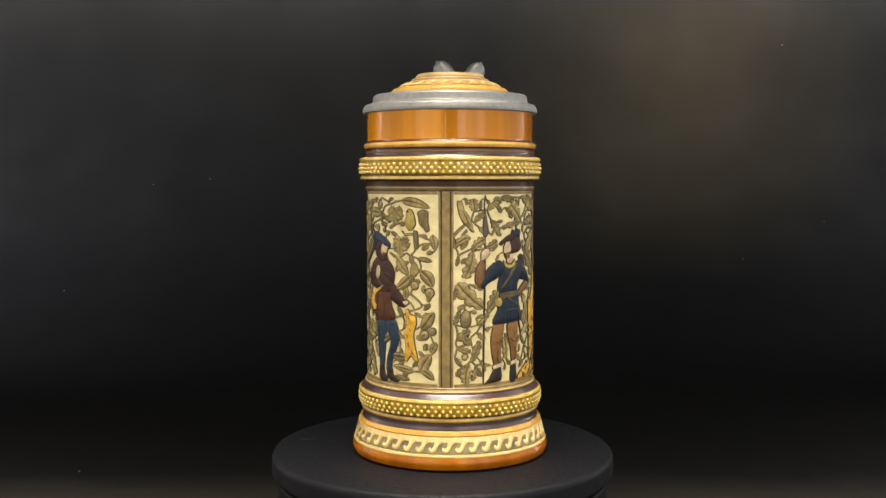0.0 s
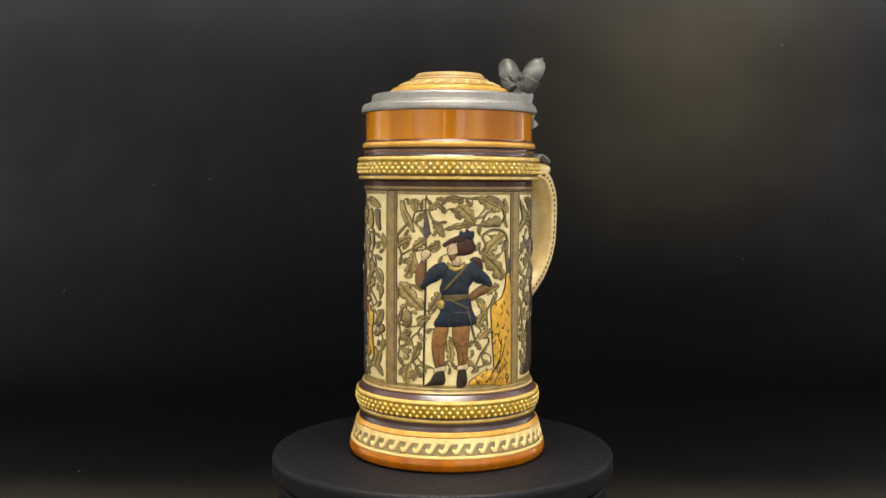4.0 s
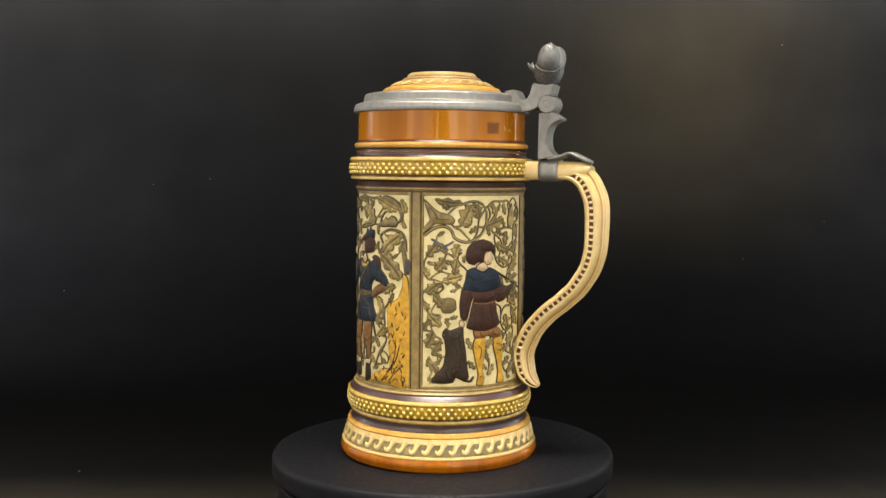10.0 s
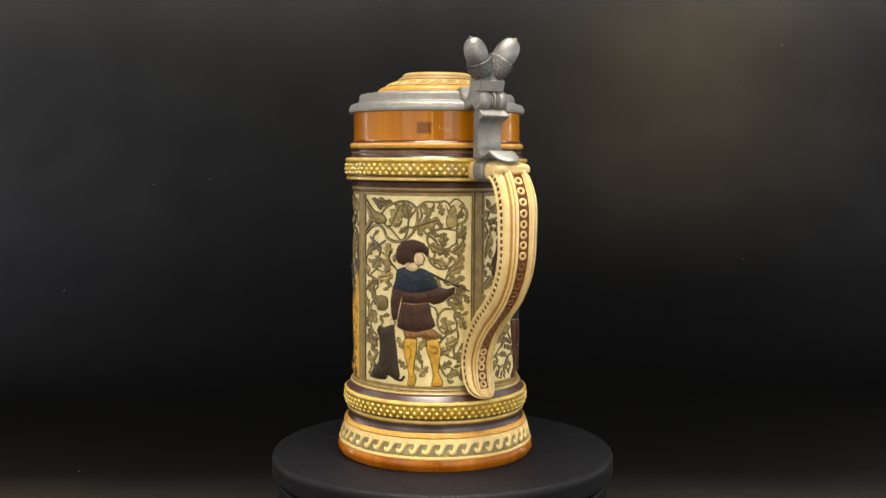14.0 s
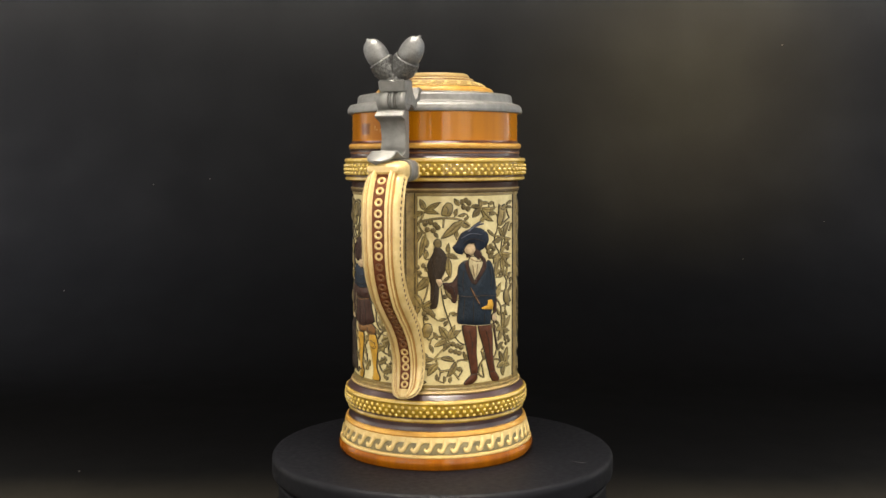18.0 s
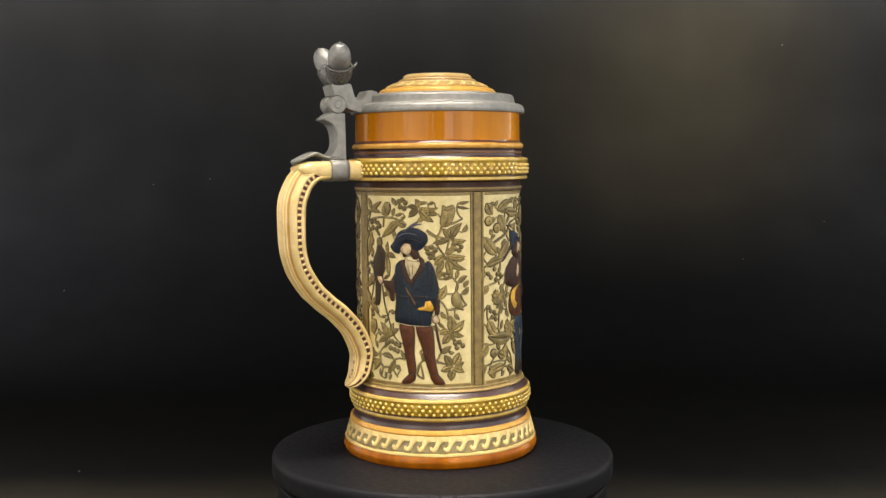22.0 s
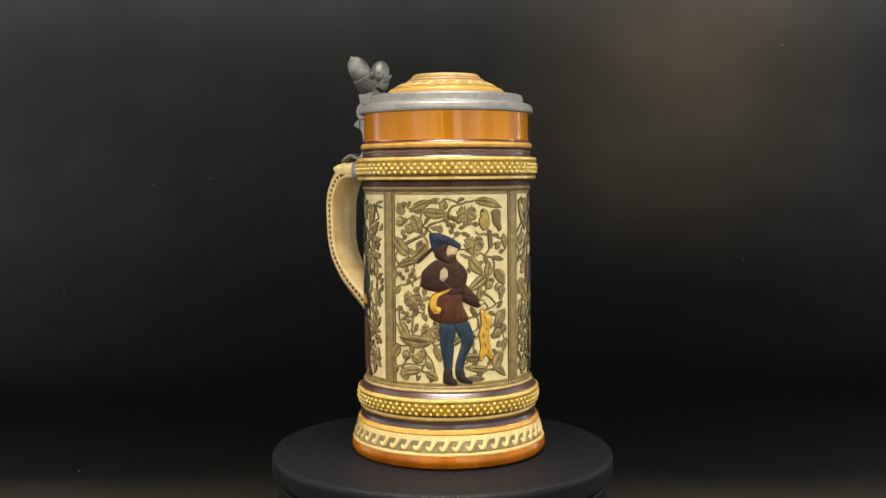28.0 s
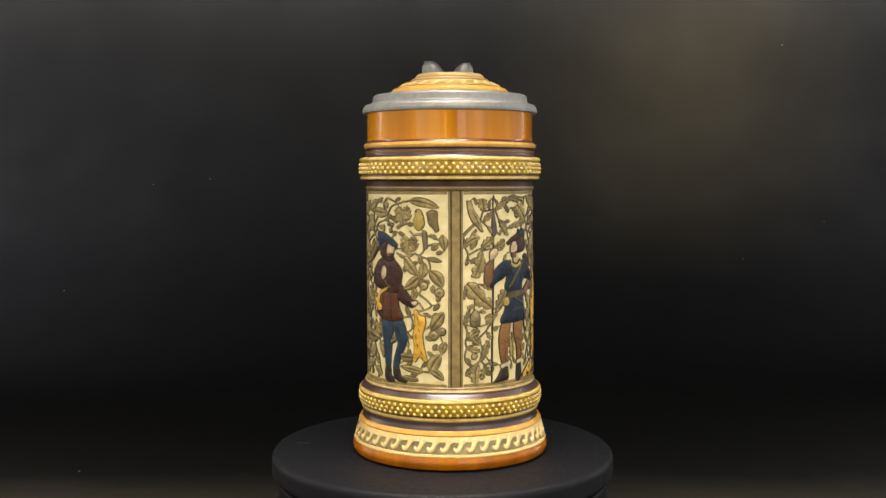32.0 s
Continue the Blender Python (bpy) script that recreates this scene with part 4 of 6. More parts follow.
# panel: staff
panel = relief_panel(-47.2, "cream panel of olive oak leaves round a staff bearer")
leaves(panel, -47.2, "oak", [(-22.6, 138.7, 98, 7.1, 5.8), (-14.9, 139.7, 27, 7.4, 3.9), (-22.6, 133, 35, 8, 3.7), (-12.5, 134.3, -54, 8.9, 4.8), (-33.9, 119.9, 29, 10.5, 4.6), (-23.8, 118.7, 34, 9.4, 5.2), (-23.2, 117.2, -108, 15.3, 6.7), (-15.4, 118.9, 30, 8, 4.3), (-31.1, 115.1, -102, 5.9, 2.4), (-17.1, 86, 137, 20.6, 8.6), (-14.3, 85.1, 61, 11.9, 6), (-13.4, 82.7, -145, 9, 4.3), (-32.3, 69, 35, 9.4, 4.6), (-24.5, 66.4, 134, 8.1, 4.6), (-23.9, 57.2, 67, 12.2, 4.3), (-31.6, 65, -17, 7.7, 3.5), (-25.5, 56.2, -101, 10.9, 6.2), (-29.1, 54.4, -120, 6.1, 2.9)])
leaves(panel, -47.2, "oak", [(-21.6, 54.8, -56, 6.9, 3.8), (-32.4, 96.7, -104, 5.8, 2.8), (-20.7, 73.3, -41, 6.2, 3.1), (-30.3, 85.7, -110, 9, 3.1), (-20.1, 130.6, -44, 5.2, 2.8), (-22.2, 53.3, -101, 6.7, 3.1), (-33, 59.6, -54, 5, 3.1), (-18.2, 58.1, -74, 7, 2.5), (-24, 99.2, -23, 7.2, 3.1), (-25.8, 131.1, -48, 4.8, 1.9)])
leaves(panel, -47.2, "oak", [(-6, 145.8, -9, 10.4, 4), (10.4, 132.1, 134, 13.9, 7.6), (-5.9, 129.4, 10, 16.6, 3.6), (12.1, 146.6, -25, 16.1, 6.6), (16, 114.6, 42, 17.6, 7.2), (15.1, 115.8, -44, 19.2, 8), (25.9, 99, -153, 9.1, 5.3), (11.7, 92.2, -56, 11.1, 4.2), (17.9, 85.5, -122, 10.6, 5.8), (18.6, 76.9, -132, 9.1, 4.3), (10.4, 70.2, -56, 7.3, 3.1), (-3.8, 69.8, -83, 12.1, 4.5), (11.1, 55.2, 151, 6.9, 3.4), (-8.7, 55.6, 28, 5.2, 2.4), (28.9, 146, -70, 8.3, 3.9), (31.6, 122.4, -129, 6.2, 3.3), (13.6, 122.5, -128, 5.8, 2.7), (16.5, 70.8, 46, 6.2, 2.8)])
leaves(panel, -47.2, "oak", [(29, 135.2, -61, 5.9, 2.6), (-9.3, 142.7, -52, 6.1, 3), (-9.9, 131.1, -57, 7, 3.3), (20.1, 139.1, 22, 5.4, 2.4), (20.6, 89.1, 58, 7, 2.9), (-0.6, 66.8, 117, 5.7, 1.9), (16, 58.6, -40, 4.9, 2.3), (9, 51.8, 25, 5.1, 2.8)])
branch(panel, -47.2, 1.6, [(32, 117.5), (31.5, 123.9), (28.8, 127.9), (22.7, 129.1), (18.1, 127.9), (15, 125.2), (16.9, 120.7), (13.6, 116.1)])
branch(panel, -47.2, 1.2, [(-6.7, 143.3), (-3.1, 145.8), (1.8, 146.5)])
branch(panel, -47.2, 1.2, [(8.8, 145.9), (13.3, 145.4), (16.7, 141.8), (14.6, 138.2), (11.9, 135.5)])
branch(panel, -47.2, 1.2, [(17.9, 138.5), (15.8, 135.5), (14.1, 132.2), (10.5, 131.5)])
branch(panel, -47.2, 1.2, [(19, 67.1), (14.7, 62), (11.7, 55.5)])
branch(panel, -47.2, 0.9, [(15, 61), (17.8, 62.2), (20.9, 59.7), (20.3, 56), (16.6, 55.5)])
branch(panel, -47.2, 0.9, [(12.4, 77.6), (15.8, 73.9), (19.6, 70.2)])
branch(panel, -47.2, 0.9, [(-5.1, 66.6), (-2.5, 62.5), (-5, 56.5)])
branch(panel, -47.2, 1.6, [(-33.9, 125.7), (-28.8, 130.7), (-23.9, 133.6)])
branch(panel, -47.2, 0.9, [(-33, 77.6), (-25.6, 76.2), (-16.7, 78.3)])
branch(panel, -47.2, 0.9, [(-24.6, 70.1), (-22.3, 62.5), (-17.8, 55.6)])
branch(panel, -47.2, 0.9, [(-25.7, 99.1), (-22.4, 93.1), (-17.4, 86.3)])
branch(panel, -47.2, 0.9, [(-32.2, 57.2), (-27.8, 55.1), (-24.5, 57.8)])
branch(panel, -47.2, 0.9, [(-14.9, 82.7), (-11.3, 85.2), (-9.2, 88.8)])
vine(panel, -47.2)
g = Relief(-47.2)
g.fill(YELLOW, [(30.6, 105.6), (33.3, 103.5), (34.4, 94.2), (34.6, 44.4), (20.9, 44.8), (7.7, 45), (9, 48.3), (16.9, 52.9), (22.2, 54), (21.5, 64.6), (20.2, 83), (20.8, 88.3), (27, 92), (29.9, 98.4)])
g.stroke(DARK, 0.64, [(26.3, 82.8), (27.7, 84.3)])
g.stroke(DARK, 0.64, [(29.2, 77.4), (27.8, 74.8)])
g.stroke(DARK, 0.77, [(22.9, 52.6), (27.1, 59), (29.2, 66.8)])
g.stroke(DARK, 0.64, [(25, 69.7), (27.5, 65.6)])
g.stroke(DARK, 0.64, [(30.7, 70.7), (29.2, 68.8)])
g.stroke(DARK, 0.64, [(14.3, 49.6), (16.9, 51.5)])
g.stroke(DARK, 0.64, [(19.6, 47.5), (22.3, 49.7)])
g.stroke(DARK, 0.64, [(25, 46.5), (27.1, 49.1)])
g.stroke(DARK, 0.64, [(30, 46.8), (30.7, 50.8)])
g.stroke(DARK, 0.64, [(30.7, 60.1), (32.5, 62.3)])
g.stroke(DARK, 0.64, [(31.4, 82.5), (30.3, 85.2)])
g.stroke(DARK, 0.64, [(11.6, 46.6), (13.6, 47.9)])
g.stroke(DARK, 0.64, [(26.4, 53.7), (28.5, 55.6)])
g.stroke(DARK, 0.64, [(24.3, 78.9), (25, 76.3)])
g.stroke(DARK, 0.64, [(31.5, 54.7), (30, 56.8)])
g.stroke(DARK, 0.64, [(28.4, 90.6), (29.2, 87.9)])
g.stroke(DARK, 0.64, [(32.2, 74.6), (31.3, 72)])
g.stroke(DARK, 0.64, [(22.2, 59.3), (23.6, 61.2)])
g.stroke(DARK, 0.64, [(16.9, 46), (18.9, 46.8)])
g.fill(OLIVEBROWN, [(28.8, 122), (30.5, 123.3), (33.2, 112.7), (34.3, 105.4), (31.3, 105.6), (30.3, 112.8)])
g.fill(STEEL, [(32, 112.8), (35.1, 113.3), (35.4, 106.7), (32.3, 106.2)])
fleck = random.Random(5)
for k in range(34):
    u, v = fleck.uniform(10, 33), 46 + 44 * fleck.random() ** 1.8
    if u < 20 and v > 50 + 0.3 * (u - 8):
        u += 12
    a = fleck.uniform(0.6, 2.4)
    d = Vector((math.cos(a), math.sin(a))) * fleck.uniform(0.7, 1.7)
    if u < 32.5:
        g.stroke(DARK, fleck.uniform(0.45, 0.7), [(u - d.x, v - d.y), (u + 0.3, v), (u + d.x, v + d.y)])
g.stroke(DARK, 0.6, [(17, 46), (22, 52), (26, 60), (27, 70)])
g.stroke(DARK, 0.6, [(22, 46), (26, 51), (31, 56)])
g.done("tree_stump_relief", panel, "yellow relief stump with dark flecks")
g = Relief(-47.2)
g.fill(OLIVE, [(26.7, 132.3), (28.6, 135.9), (27.3, 139.5), (24, 142.3), (19.1, 143.8), (15.7, 145.9), (18.4, 147.7), (23.4, 146.8), (27.6, 144), (30.3, 139.5), (30.3, 134.6)])
g.fill(OLIVE, [(13.9, 131.8), (15.4, 133.6), (17.8, 134.5), (19.1, 136), (20.3, 134.8), (22.8, 136.9), (25.7, 135.9), (27.3, 132.9), (25.7, 130.5), (20.9, 130.5), (16, 130.3)])
g.stroke(DARKOLIVE, 0.39, [(20.9, 132.4), (23.4, 131.1), (26.3, 131.1)])
g.disc(DARK, 0.28, (16.6, 132.7))
g.done("squirrel_relief", panel, "olive relief squirrel on a branch")
g = Relief(-47.2)
g.fill(OLIVE, [(-32.2, 144.4), (-29.2, 144.1), (-28.1, 140.2), (-25.2, 136), (-23.5, 131.8), (-22.9, 127.2), (-26.1, 129.9), (-29.1, 132.9), (-31.2, 137.7)])
g.stroke(EDGE, 0.37, [(-29.1, 139.5), (-27.1, 135.3), (-24.8, 131.1)])
g.done("bird_relief", panel, "olive relief bird perched")
g = Relief(-47.2)
g.fill(OLIVE, [(-29.9, 83), (-27.2, 85.9), (-24.6, 83.9), (-24, 79.9), (-25.9, 76.8), (-28.5, 76.9), (-30.2, 79.6)])
g.fill(OLIVEBROWN, [(-30.6, 79.9), (-27.2, 79.1), (-24, 80.5), (-24.3, 77.4), (-26.5, 75.5), (-29.2, 76)])
g.done("acorn_relief", panel, "olive relief acorn")
g = Relief(-47.2)
g.fill(OLIVE, [(-29.5, 60.8), (-27.1, 61.6), (-25.5, 60.2), (-26.8, 58.2), (-29.1, 58.4)])
g.done("acorn_relief", panel, "olive relief acorn")
g = Relief(-47.2)
g.stroke(DARK, 1.12, [(-16.2, 124.9), (-16.4, 94.2), (-16.9, 69.4), (-17.1, 44.2)])
g.fill(STEEL, [(-16.7, 142.5), (-15.2, 135.6), (-13.7, 127.4), (-15.9, 124.6), (-17.7, 126.3), (-17.4, 134)])
g.stroke(STEEL, 0.81, [(-16, 147.7), (-16.4, 144.4), (-16.7, 141.3)])
g.fill(FLESH, [(-18.8, 116.8), (-16.6, 118.7), (-14, 118.5), (-13.3, 115.5), (-15.8, 112.9), (-18.8, 112.2)])
g.fill(TAN, [(-21.6, 108.6), (-18.8, 112.2), (-16.1, 110.8), (-16.5, 104.9), (-16, 99.1), (-19.5, 96.4), (-22.3, 100.9)])
g.fill(TAN, [(17.1, 99.8), (21.1, 98.2), (18.4, 94.9), (13.8, 93.4), (9.6, 90.9), (6.3, 91.8), (9, 95.8), (13.5, 98.9)])
g.fill(BROWNCLOTH, [(-10.9, 77), (-3.6, 77.1), (-4.5, 70.3), (-5.7, 62.6), (-5.7, 55.8), (-10.4, 54.5), (-12.1, 60.6), (-12.9, 68.2)])
g.fill(BROWNCLOTH, [(-1.3, 76.9), (7.6, 77.8), (7.7, 70.8), (7.1, 63.1), (6.6, 56.7), (2, 55.6), (1, 62.9), (-1.3, 70.5)])
g.fill(CREAMCLOTH, [(-11.4, 54.7), (-5.4, 56.1), (-4.7, 53.7), (-7.6, 52), (-11.4, 52.3)])
g.fill(CREAMCLOTH, [(1, 55.9), (6.9, 57), (7.2, 54.5), (4.4, 52.6), (1.3, 53.4)])
g.fill(DARK, [(-10.7, 52.3), (-6, 53.3), (-5, 48.1), (-5.9, 45.6), (-11.7, 44.8), (-16.8, 44.3), (-13.5, 47.7)])
g.fill(DARK, [(1.7, 53.4), (6, 53.9), (6.9, 46.2), (4.2, 43.7), (0.8, 44.2)])
g.fill(BLUE, [(-8.5, 84.5), (-6.9, 91.3), (7.2, 93), (9.3, 86.7), (12.1, 80.6), (10.9, 77.9), (4.9, 77.4), (-2.9, 76.8), (-10.9, 77), (-11.6, 79.4)])
g.fill(BLUE, [(-6.4, 111.2), (-3.2, 109.2), (0.6, 107.5), (6.1, 110.6), (10.3, 112.8), (12.8, 108.9), (13.7, 104.3), (9.5, 101), (7.4, 97.9), (6.6, 93.3), (-6.9, 92.9), (-8.6, 97.4), (-7.3, 102.3), (-8, 106.9)])
g.fill(BLUE, [(10.3, 112.8), (13.1, 109.2), (16.7, 106.2), (19.5, 103.4), (21.4, 99.4), (19.9, 97.9), (14.7, 99.8), (10.7, 100.7), (9.5, 104.9)])
g.fill(BLUE, [(-15, 107.5), (-11.1, 110.7), (-6.4, 112.1), (-4.5, 109.7), (-5.7, 105.1), (-9, 101.9), (-14.2, 99.5), (-17.5, 96.6), (-19.1, 98.6), (-16.8, 103.4)])
g.fill(DARKBROWN, [(7.3, 113.1), (10.6, 114.9), (14.5, 113.1), (15.5, 107.7), (12.8, 108.9), (10.3, 111.6)])
g.fill(OLIVECLOTH, [(-7.6, 92.5), (-6, 94.4), (7.1, 94.9), (7.8, 92.4), (1.7, 91.1), (-5.3, 90.5)])
g.fill(YELLOWOLIVE, [(-10.3, 91.2), (-6.3, 91.7), (-5.6, 88.7), (-6.9, 86.4), (-9.6, 86.9)])
g.stroke(OLIVECLOTH, 1.09, [(-2.7, 91.5), (2.3, 89), (7.5, 86.6)])
g.stroke(STEEL, 1.25, [(6, 87.2), (8.5, 79), (11, 70.2)])
g.stroke(OLIVECLOTH, 1.88, [(6.4, 110.9), (0.6, 104.1), (-6.3, 96.6)])
g.fill(YELLOWOLIVE, [(-4.5, 112.2), (-1.9, 110.1), (1.5, 109.6), (4.9, 112.4), (4.6, 109.1), (0.3, 106.9), (-3.8, 108.2)])
g.fill(FLESH, [(-2.3, 114.4), (0.9, 115.7), (3.3, 112.4), (1.2, 109.6), (-1.9, 110.4)])
g.fill(DARKBROWN, [(0.5, 121.7), (4.5, 125.1), (9.3, 124), (11.2, 119.5), (9.1, 116.4), (4.8, 115.4), (0.9, 115.4), (0.2, 119)])
g.fill(FLESH, [(-4.5, 119.2), (-2.6, 122.2), (0.5, 121.7), (1.2, 117.2), (-0.7, 113.5), (-3.2, 114), (-4.5, 116.7)])
g.fill(TAN, [(-3.9, 115.8), (-1.6, 116.2), (0.5, 116.6), (-0.4, 113.2), (-2.9, 112.8)])
g.fill(DARKBROWN, [(-7.5, 121.2), (-3.3, 124.3), (1.4, 126.3), (6.3, 127), (5.7, 123.9), (0.8, 122.3), (-3.3, 121.6), (-5.5, 119.7)])
g.fill(NAVY, [(1.4, 125.7), (2.6, 129), (4.7, 127.8), (5.9, 130), (7.8, 128.5), (9.9, 128.5), (10.2, 125.5), (8.7, 123.4), (4.5, 124.8)])
g.stroke(EDGE, 0.41, [(-12.8, 108.5), (-10.1, 106.8), (-11.4, 103.7)])
g.stroke(EDGE, 0.41, [(-9.4, 110.5), (-8, 107.5), (-9.4, 103.1)])
g.stroke(EDGE, 0.41, [(-5.4, 107.6), (-3.5, 104), (-4.7, 99.4)])
g.stroke(EDGE, 0.41, [(1.6, 106), (4, 101.8), (2.9, 96.6)])
g.stroke(EDGE, 0.41, [(7.6, 109.7), (6.5, 104.9), (8.3, 101.3)])
g.stroke(EDGE, 0.41, [(13.1, 108), (12.5, 104.3), (15, 101.3)])
g.stroke(EDGE, 0.41, [(16.7, 105.2), (16.2, 102.2), (18.3, 99.5)])
g.stroke(STEEL, 0.41, [(-4.3, 83.8), (0.8, 84.9), (6.6, 84.8)])
g.stroke(STEEL, 0.41, [(-3.9, 84.1), (-3.9, 80.5), (-3.6, 77.4)])
g.stroke(EDGE, 0.41, [(0.8, 84.3), (0.5, 80.7), (1.2, 77.3)])
g.stroke(EDGE, 0.41, [(6.3, 84.2), (7, 80.8), (8.2, 78.1)])
g.stroke(EDGE, 0.41, [(-8.5, 83.6), (-9.2, 80.5), (-8.8, 77.4)])
g.stroke(EDGE, 0.41, [(-10.5, 68.4), (-7.7, 66.4), (-5.8, 68.4)])
g.stroke(EDGE, 0.41, [(-8.4, 63.3), (-9, 59), (-7.7, 56)])
g.stroke(EDGE, 0.41, [(0.6, 68.7), (3.4, 66.7), (6.5, 68.6)])
g.stroke(EDGE, 0.41, [(3.7, 64), (4.4, 59.7), (3.8, 56.6)])
g.stroke(EDGE, 0.34, [(-0.9, 101), (-4, 97.3), (-5.3, 93.6)])
g.done("figure_relief", panel, "plain relief figure in blue tunic with a tall staff")
tendrils(panel, -47.2, "oak")

# panel: dog
panel = relief_panel(42.8, "cream panel of curling olive leaves, figure and dog")
leaves(panel, 42.8, "ivy", [(-11.8, 144, 173, 15.2, 4.3), (-12.3, 131.6, 65, 12.7, 8), (-1.9, 135.7, 97, 8, 5.4), (1.4, 131.2, 17, 14.1, 6.4), (6.2, 143.9, -69, 8, 3.9), (14.5, 143.9, -75, 6.6, 3.5), (-2.5, 131.5, -147, 6.4, 3.1), (3.2, 130.9, -70, 4.8, 3), (-31, 115.1, 49, 9.9, 5.5), (-21, 114.9, -125, 8.5, 6.7), (-16, 114.8, 76, 7.9, 5.4), (-16, 105.7, 81, 9, 4.8), (-20.4, 117.1, 119, 6.2, 4.1), (-11.5, 104.9, -166, 10.8, 6.1), (-23, 101.4, -143, 9.8, 5.9), (-27, 95, -54, 9.9, 5.3), (-30, 85.4, -47, 10.5, 5.1), (-26.9, 74.9, -113, 9.6, 5.9)])
leaves(panel, 42.8, "ivy", [(-22.5, 70.6, -118, 10, 5.2), (-30.7, 58.9, -45, 8.7, 4.9), (-29.9, 49.6, -31, 4.6, 2.9), (9.1, 121.9, -20, 11, 5.2), (24.1, 125.5, 53, 8.2, 5), (22.1, 117.7, 35, 8.5, 5.5), (16.1, 120.5, 83, 8.2, 4.9), (28.3, 115.3, -135, 7.1, 5.7), (11, 114.2, -24, 9.3, 4.3), (18.9, 105.5, 27, 10.7, 5.3), (17.2, 101.3, 15, 12.1, 4.4), (24.5, 94.8, 48, 6.7, 5.1), (26.8, 88.5, 121, 8.4, 4.8), (19, 91.1, -23, 10.6, 4.4), (19.9, 74.1, 107, 9.2, 5.5), (26.5, 83, -66, 7.7, 4.4), (25.2, 70.7, -154, 7.6, 6), (14.4, 63, 24, 8, 4.5)])
leaves(panel, 42.8, "ivy", [(22.8, 63.1, -46, 8, 4.5), (16.1, 55.2, 30, 6.6, 4), (19.4, 50.3, 28, 6.8, 4.1), (27.3, 48.1, 80, 6.8, 4.3), (3.4, 64.8, 52, 8.5, 3.7), (5.6, 57.1, 110, 7.2, 2.8), (4.5, 50, 55, 7.4, 3.4), (-8.8, 71.4, -61, 7.7, 3.1), (-7.8, 59.1, -49, 6.7, 3), (-32.6, 109.7, -54, 5.7, 3.6), (-32.5, 91.1, -53, 5.5, 3.5), (-23.3, 84.1, -108, 6.6, 3.1), (-32.4, 75.6, 61, 6.7, 3.1), (11.5, 133.6, -109, 5.4, 2.8), (24, 136.5, 25, 4.9, 3.3), (-7.4, 140.5, 50, 4.7, 2.8), (20, 119.9, -111, 5.3, 3), (29, 94.9, -63, 5.4, 3.4)])
leaves(panel, 42.8, "ivy", [(22.9, 82.9, 29, 4.5, 3.1), (16.6, 70.9, 130, 4.2, 2.8)])
branch(panel, 42.8, 1.6, [(-32.6, 126.7), (-27.2, 130.6), (-21.8, 131.7), (-17.8, 129.4), (-16.1, 125.8), (-11.9, 123.5), (-6.7, 123.6), (-1.3, 126.7), (1.7, 131.2), (2.6, 135.2), (2.3, 140.3), (-0.8, 143.9), (-5.9, 145), (-12.1, 143.4), (-16.2, 141.5), (-19.5, 138.1)])
branch(panel, 42.8, 1.2, [(-16.1, 131.2), (-12.9, 129.8), (-9.8, 126.6), (-6.7, 123.6)])
branch(panel, 42.8, 1.2, [(2.8, 141.8), (7.1, 144.8), (12.3, 144.8), (17.4, 145.4)])
branch(panel, 42.8, 1.2, [(3.8, 142.4), (5, 137), (1.7, 132.4)])
branch(panel, 42.8, 1.2, [(7.8, 127.3), (12.5, 129.7), (17.9, 130.5), (24.4, 129.5)])
branch(panel, 42.8, 1.2, [(8.4, 127), (11.9, 124.9), (14.1, 121.2), (12.6, 117.9)])
branch(panel, 42.8, 1.2, [(8.2, 117), (10.4, 112.1), (14.9, 109), (20.2, 109.5)])
branch(panel, 42.8, 1.2, [(23.2, 87.2), (17.7, 87.2), (14.5, 83.9), (13.9, 79), (16.5, 74.6), (20.9, 73.8), (24.4, 76.3)])
branch(panel, 42.8, 0.9, [(-29.7, 103.1), (-23.4, 107.2), (-16.6, 105.1)])
branch(panel, 42.8, 0.9, [(-32.5, 96.7), (-27, 100.8), (-21.6, 98.7)])
branch(panel, 42.8, 0.9, [(-23.4, 92.4), (-27, 88.5), (-29.2, 82.1), (-26.9, 73)])
branch(panel, 42.8, 0.9, [(25.2, 101.3), (27.5, 95), (24.6, 87.4)])
branch(panel, 42.8, 0.9, [(14, 68), (18.6, 62.2), (24.9, 60.5), (28.6, 63.2)])
branch(panel, 42.8, 0.9, [(14.8, 54.9), (20.1, 55.9), (25.8, 51.7)])
branch(panel, 42.8, 0.9, [(-29.5, 61.5), (-26.8, 55.9), (-29.1, 49.7)])
branch(panel, 42.8, 0.9, [(19.8, 143.6), (23.9, 146.6), (28.3, 143.5)])
branch(panel, 42.8, 0.9, [(24.2, 122.8), (27.2, 117.8), (24.3, 110.5)])
vine(panel, 42.8)
g = Relief(42.8)
g.fill(OLIVEBROWN, [(-22.6, 92.2), (-19.2, 93.6), (-15.3, 92.3), (-14.6, 87.4), (-17.2, 85.1), (-21.9, 85.1), (-23.3, 88.1)])
g.done("bush_relief", panel, "olive-brown relief bush")
g = Relief(42.8)
g.stroke(DARKDOG, 1.44, [(-8.7, 48), (-6.2, 47.8), (-4.4, 50.3)])
g.stroke(DARKDOG, 1.00, [(-20.8, 76.3), (-21.9, 73.4), (-20.8, 71)])
